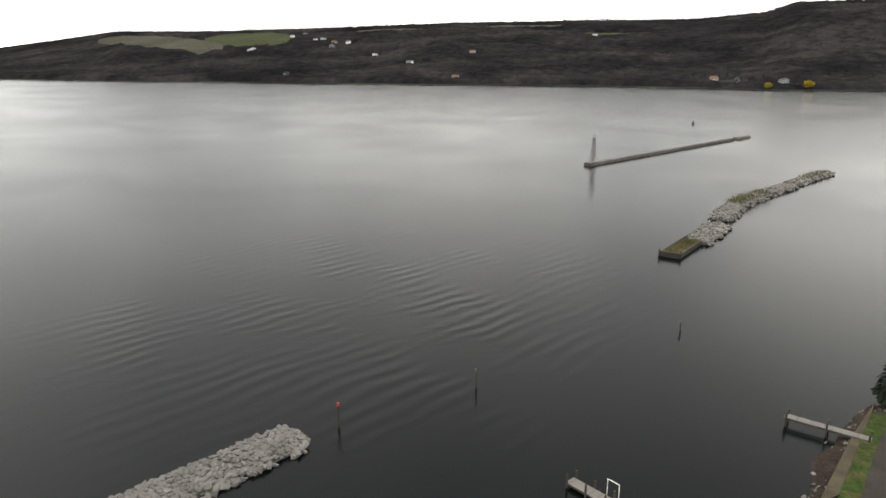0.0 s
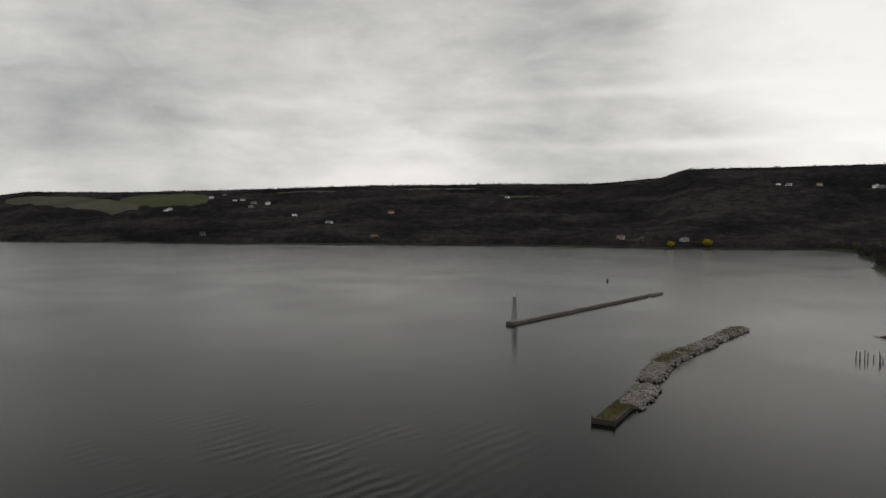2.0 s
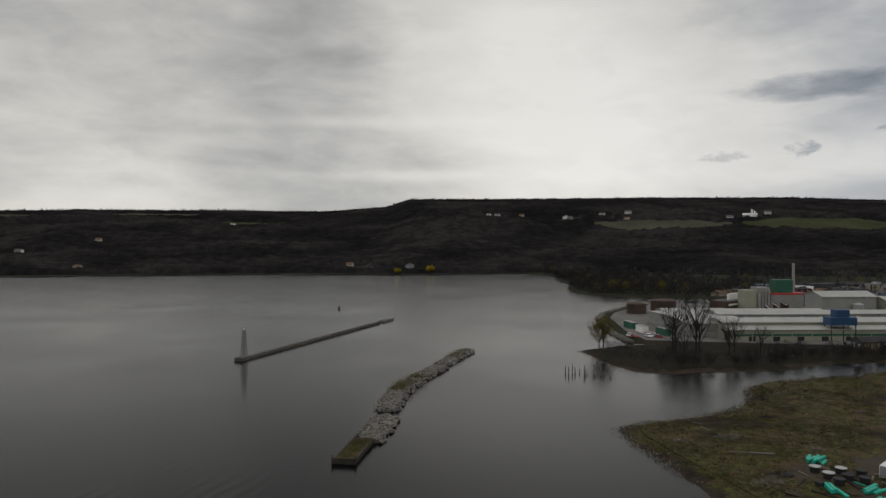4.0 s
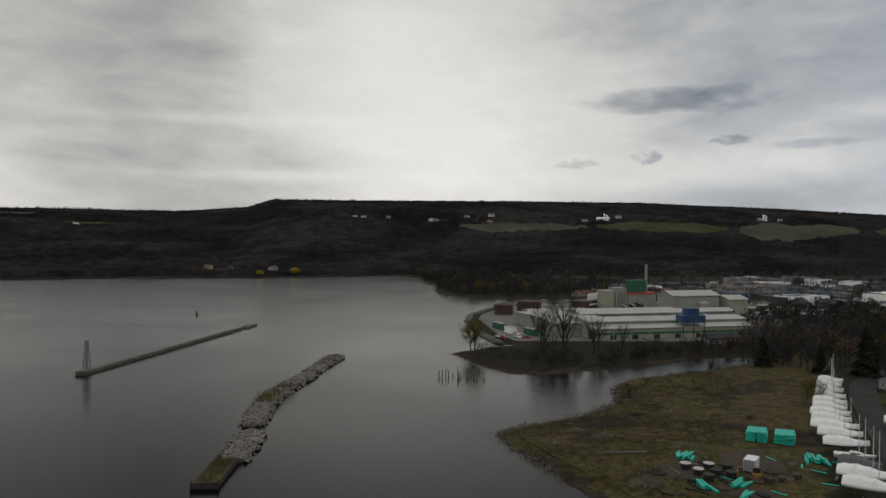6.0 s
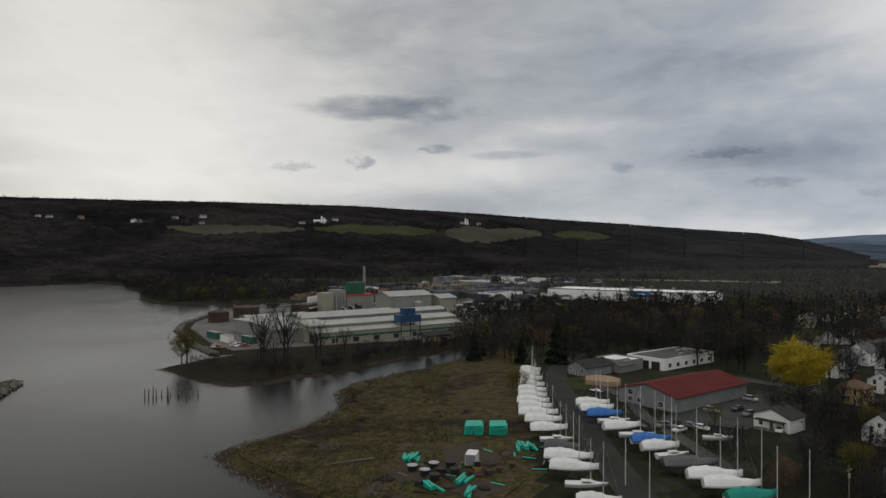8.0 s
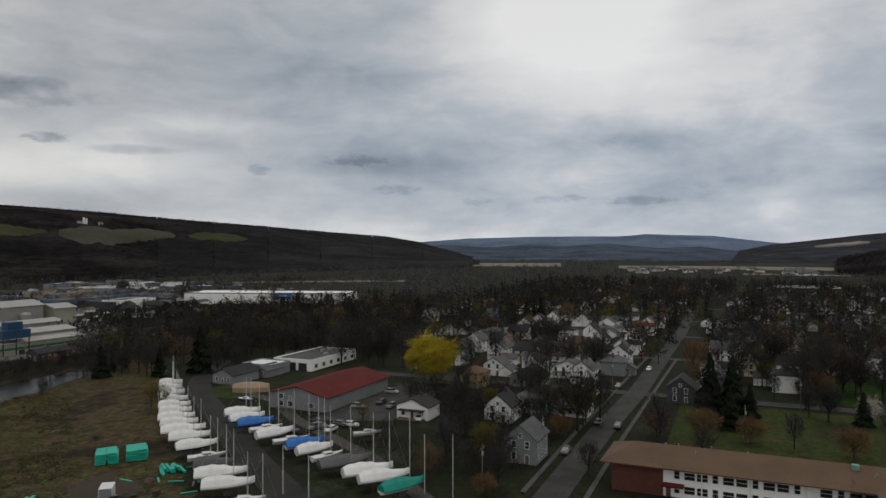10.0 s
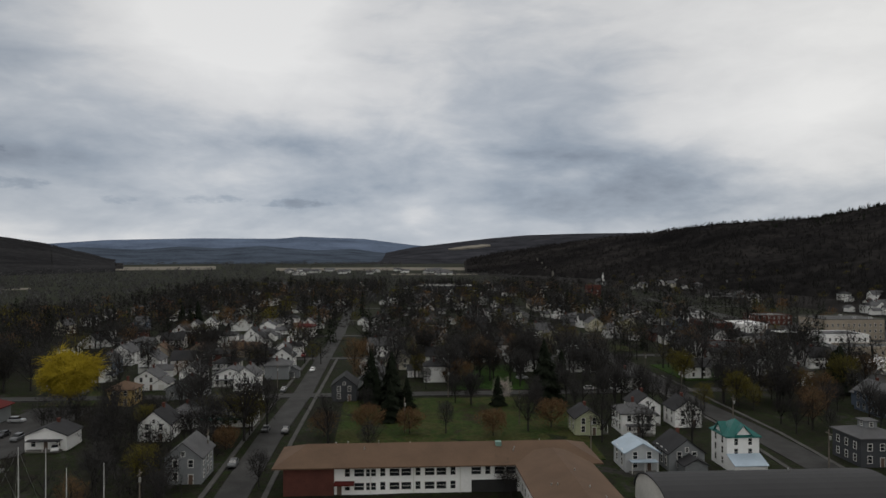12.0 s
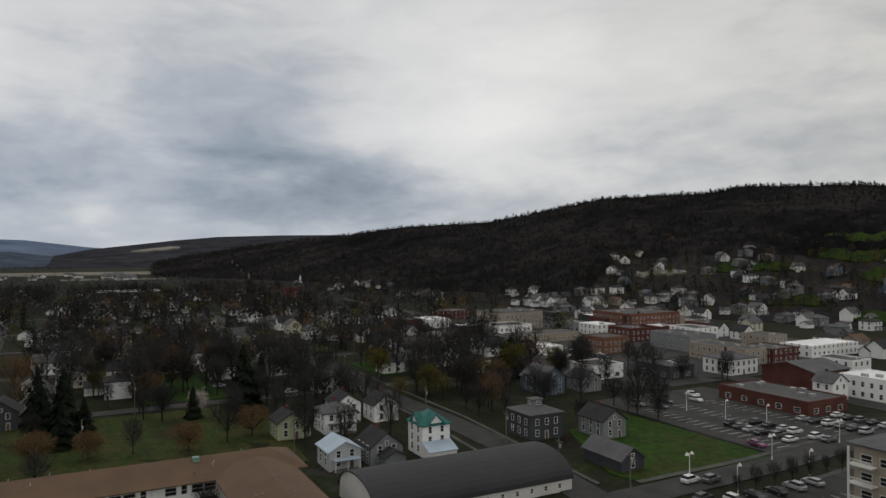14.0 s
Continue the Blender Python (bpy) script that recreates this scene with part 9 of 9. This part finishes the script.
WOOD = wood_surface("bare_wood", (0.0150, 0.0145, 0.0147), (0.0215, 0.0205, 0.0204), (0.0310, 0.0292, 0.0284), 0.0, 0.35)
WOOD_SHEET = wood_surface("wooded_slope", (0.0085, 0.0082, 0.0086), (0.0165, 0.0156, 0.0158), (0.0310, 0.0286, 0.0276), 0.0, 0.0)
# paler and cooler than the hill woods: valley haze mixed into the colour
WOOD_HAZED = wood_surface("hazed_bare_wood", (0.028, 0.0280, 0.0290), (0.055, 0.0545, 0.0555), (0.10, 0.099, 0.10))
WOOD_SHORE = wood_surface("shore_wood", (0.0120, 0.0116, 0.0112), (0.0210, 0.0203, 0.0195), (0.0375, 0.0353, 0.0323))
WOOD_EVER = wood_surface("evergreen_wood", (0.012, 0.015, 0.011), (0.017, 0.021, 0.014), (0.022, 0.027, 0.018))
w_rnd = random.Random(31)


def scatter(table, az0, az1, s0, s1, count):
    out = []
    while len(out) < count:
        az, s = w_rnd.uniform(az0, az1), w_rnd.uniform(s0, s1)
        if opened(table, az, s):
            continue
        p = hill_point(table, az, s)
        if table is EAST and any((h.x - p.x) ** 2 + (h.y - p.y) ** 2 < 1500 and p.xy.length < h.xy.length + 8 for h in HILL_HOMES):
            continue
        out.append((p.x, p.y, p.z))
    return out


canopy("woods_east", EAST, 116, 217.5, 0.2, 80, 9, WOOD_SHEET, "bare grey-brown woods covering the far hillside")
# haze painted in: each step up the valley is paler and bluer
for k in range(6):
    haze_ = (k + 1) / 6
    tint_ = [tuple(u + (v - u) * haze_ for u, v in zip(p_, q_)) for p_, q_ in (((0.0115, 0.0111, 0.0113), (0.019, 0.0192, 0.0206)), ((0.0165, 0.0157, 0.0157), (0.027, 0.0272, 0.0290)), ((0.0235, 0.0220, 0.0214), (0.037, 0.037, 0.0386)))]
    canopy("woods_east", EAST, 111.92 - 4.08 * k, 116 - 4.08 * k, 0.2, 70, 9, wood_surface("hazed_wooded_slope", *tint_, 0.0, 0.0), "bare woods on the hillside up the valley, paled by haze in their colour")
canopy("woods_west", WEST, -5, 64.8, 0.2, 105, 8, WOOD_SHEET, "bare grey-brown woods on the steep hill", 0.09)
woods("treetops_east", scatter(EAST, 112, 217, 0.03, 1.0, 8000) + scatter(EAST, 92, 217, 0.97, 1.0, 1300), 11, 6, WOOD, "bare treetops of the far hillside", 8, 1, 0.5, 1.5)
woods("treetops_west", scatter(WEST, -5, 64.5, 0.09, 1.0, 6000) + scatter(WEST, -5, 64.5, 0.96, 1.0, 800), 11.5, 4.5, WOOD, "bare treetops on the steep hill", 12, 2, 0.55, 1.8)
woods("evergreens_west", scatter(WEST, 8, 42, 0.72, 1.0, 200) + scatter(WEST, 14, 42, 0.96, 1.0, 70), 14, 3.0, WOOD_EVER, "dark evergreens along the hill's upper slope", 34, 3, 0.35, 1.6)
woods("evergreens_east", scatter(EAST, 171.2, 175.6, 0.975, 1.0, 110) + scatter(EAST, 176.5, 196, 0.985, 1.0, 60) + scatter(EAST, 199.5, 200.3, 0.97, 1.0, 8), 13, 3.4, WOOD_EVER, "dark evergreens along the far ridge", 26, 13)
flat_ = []
while len(flat_) < 3200:
    az_, r0_ = w_rnd.uniform(40, 150), 620 + 1900 * w_rnd.random()
    x_, y_ = -math.sin(radians(az_)) * r0_, math.cos(radians(az_)) * r0_
    if hill_row(WEST, az_)[0] < r0_ and az_ < 70 or r0_ > hill_row(EAST, az_)[0] and az_ > 100:
        continue
    if (84 < az_ < 94 and 1700 < r0_ < 2250) or (61 < az_ < 81 and 1500 < r0_ < 2000) or (-700 < x_ and -300 < y_ < -100):
        continue
    if az_ > 118 and r0_ < 1000:
        continue
    if shore_distance(np.array([x_]), np.array([y_]))[0] > 25:
        flat_.append((x_, y_, 0.9))
woods("valley_woods", flat_, 11, 7.5, WOOD_HAZED, "bare grey-brown woods across the valley floor, haze lightening their colour", 17, 6, 0.15)
shore_ = []
while len(shore_) < 1500:
    x_, y_ = w_rnd.uniform(-900, -375), w_rnd.uniform(-930, -440)
    if 2 < shore_distance(np.array([x_]), np.array([y_]))[0] < 110 and not (x_ > -480 and y_ > -450):
        shore_.append((x_, y_, 0.8))
woods("shore_woods", shore_, 9, 6.0, WOOD_SHORE, "bare grey trees crowding the far point", 16, 9, 0.1)
belt_ = []
while len(belt_) < 900:
    x_, y_ = w_rnd.uniform(-600, -380), w_rnd.uniform(-250, -45)
    if clear(x_, y_, 14) and not (x_ < -540 and y_ < -100):
        belt_.append((x_, y_, 0.9))
woods("belt_woods", belt_, 9.5, 5.0, WOOD_SHORE, "dark bare trees in a belt before the long store", 18, 11, 0.1)


def strewn(name, spots, label, category, mat, low, high, seed):
    """Small uneven stones and lumps past counting."""
    r = random.Random(seed)
    verts, faces = [], []
    for x, y, z in spots:
        k = r.uniform(low, high)
        m = Matrix.LocRotScale((x, y, z), Euler((r.random(), r.random(), r.uniform(0, 6))), (k * r.uniform(0.8, 1.9), k, k * 0.7))
        vs, fs = stone_verts(r.randrange(6))
        base = len(verts)
        verts += [tuple(m @ Vector(v)) for v in vs]
        faces += [tuple(base + i for i in f) for f in fs]
    tagged(new(name, mesh_data(name, verts, faces, mat)), label, category, "", "stuff")


lit_ = random.Random(91)
edge_ = []
for k in range(520):
    p_, d_ = along(NEAR_SHORE[12:22], lit_.random())
    off_ = lit_.gauss(0.6, 0.8)
    edge_.append((p_.x + d_.y * off_, p_.y - d_.x * off_, max(0.0, 0.28 * off_)))
strewn("bank_stones", edge_, "small pale stones along the spit's waterline", "stones", STONE, 0.18, 0.6, 5)
bits_ = []
while len(bits_) < 420:
    x_, y_ = lit_.uniform(-235, -104), lit_.uniform(-150, -64)
    if y_ < 0.62 * (x_ + 100) - 64 and shore_distance(np.array([x_]), np.array([y_]))[0] > 1.5 and noise.noise((x_ / 16, y_ / 16, 9)) > 0.05:
        bits_.append((x_, y_, 1.16))
strewn("ground_litter", bits_[:210], "pale stones and scraps strewn over the rough ground", "litter", CONCRETE, 0.12, 0.42, 6)
strewn("dark_litter", bits_[210:], "dark clods and scraps strewn over the rough ground", "litter", GRAVEL, 0.2, 0.7, 7)
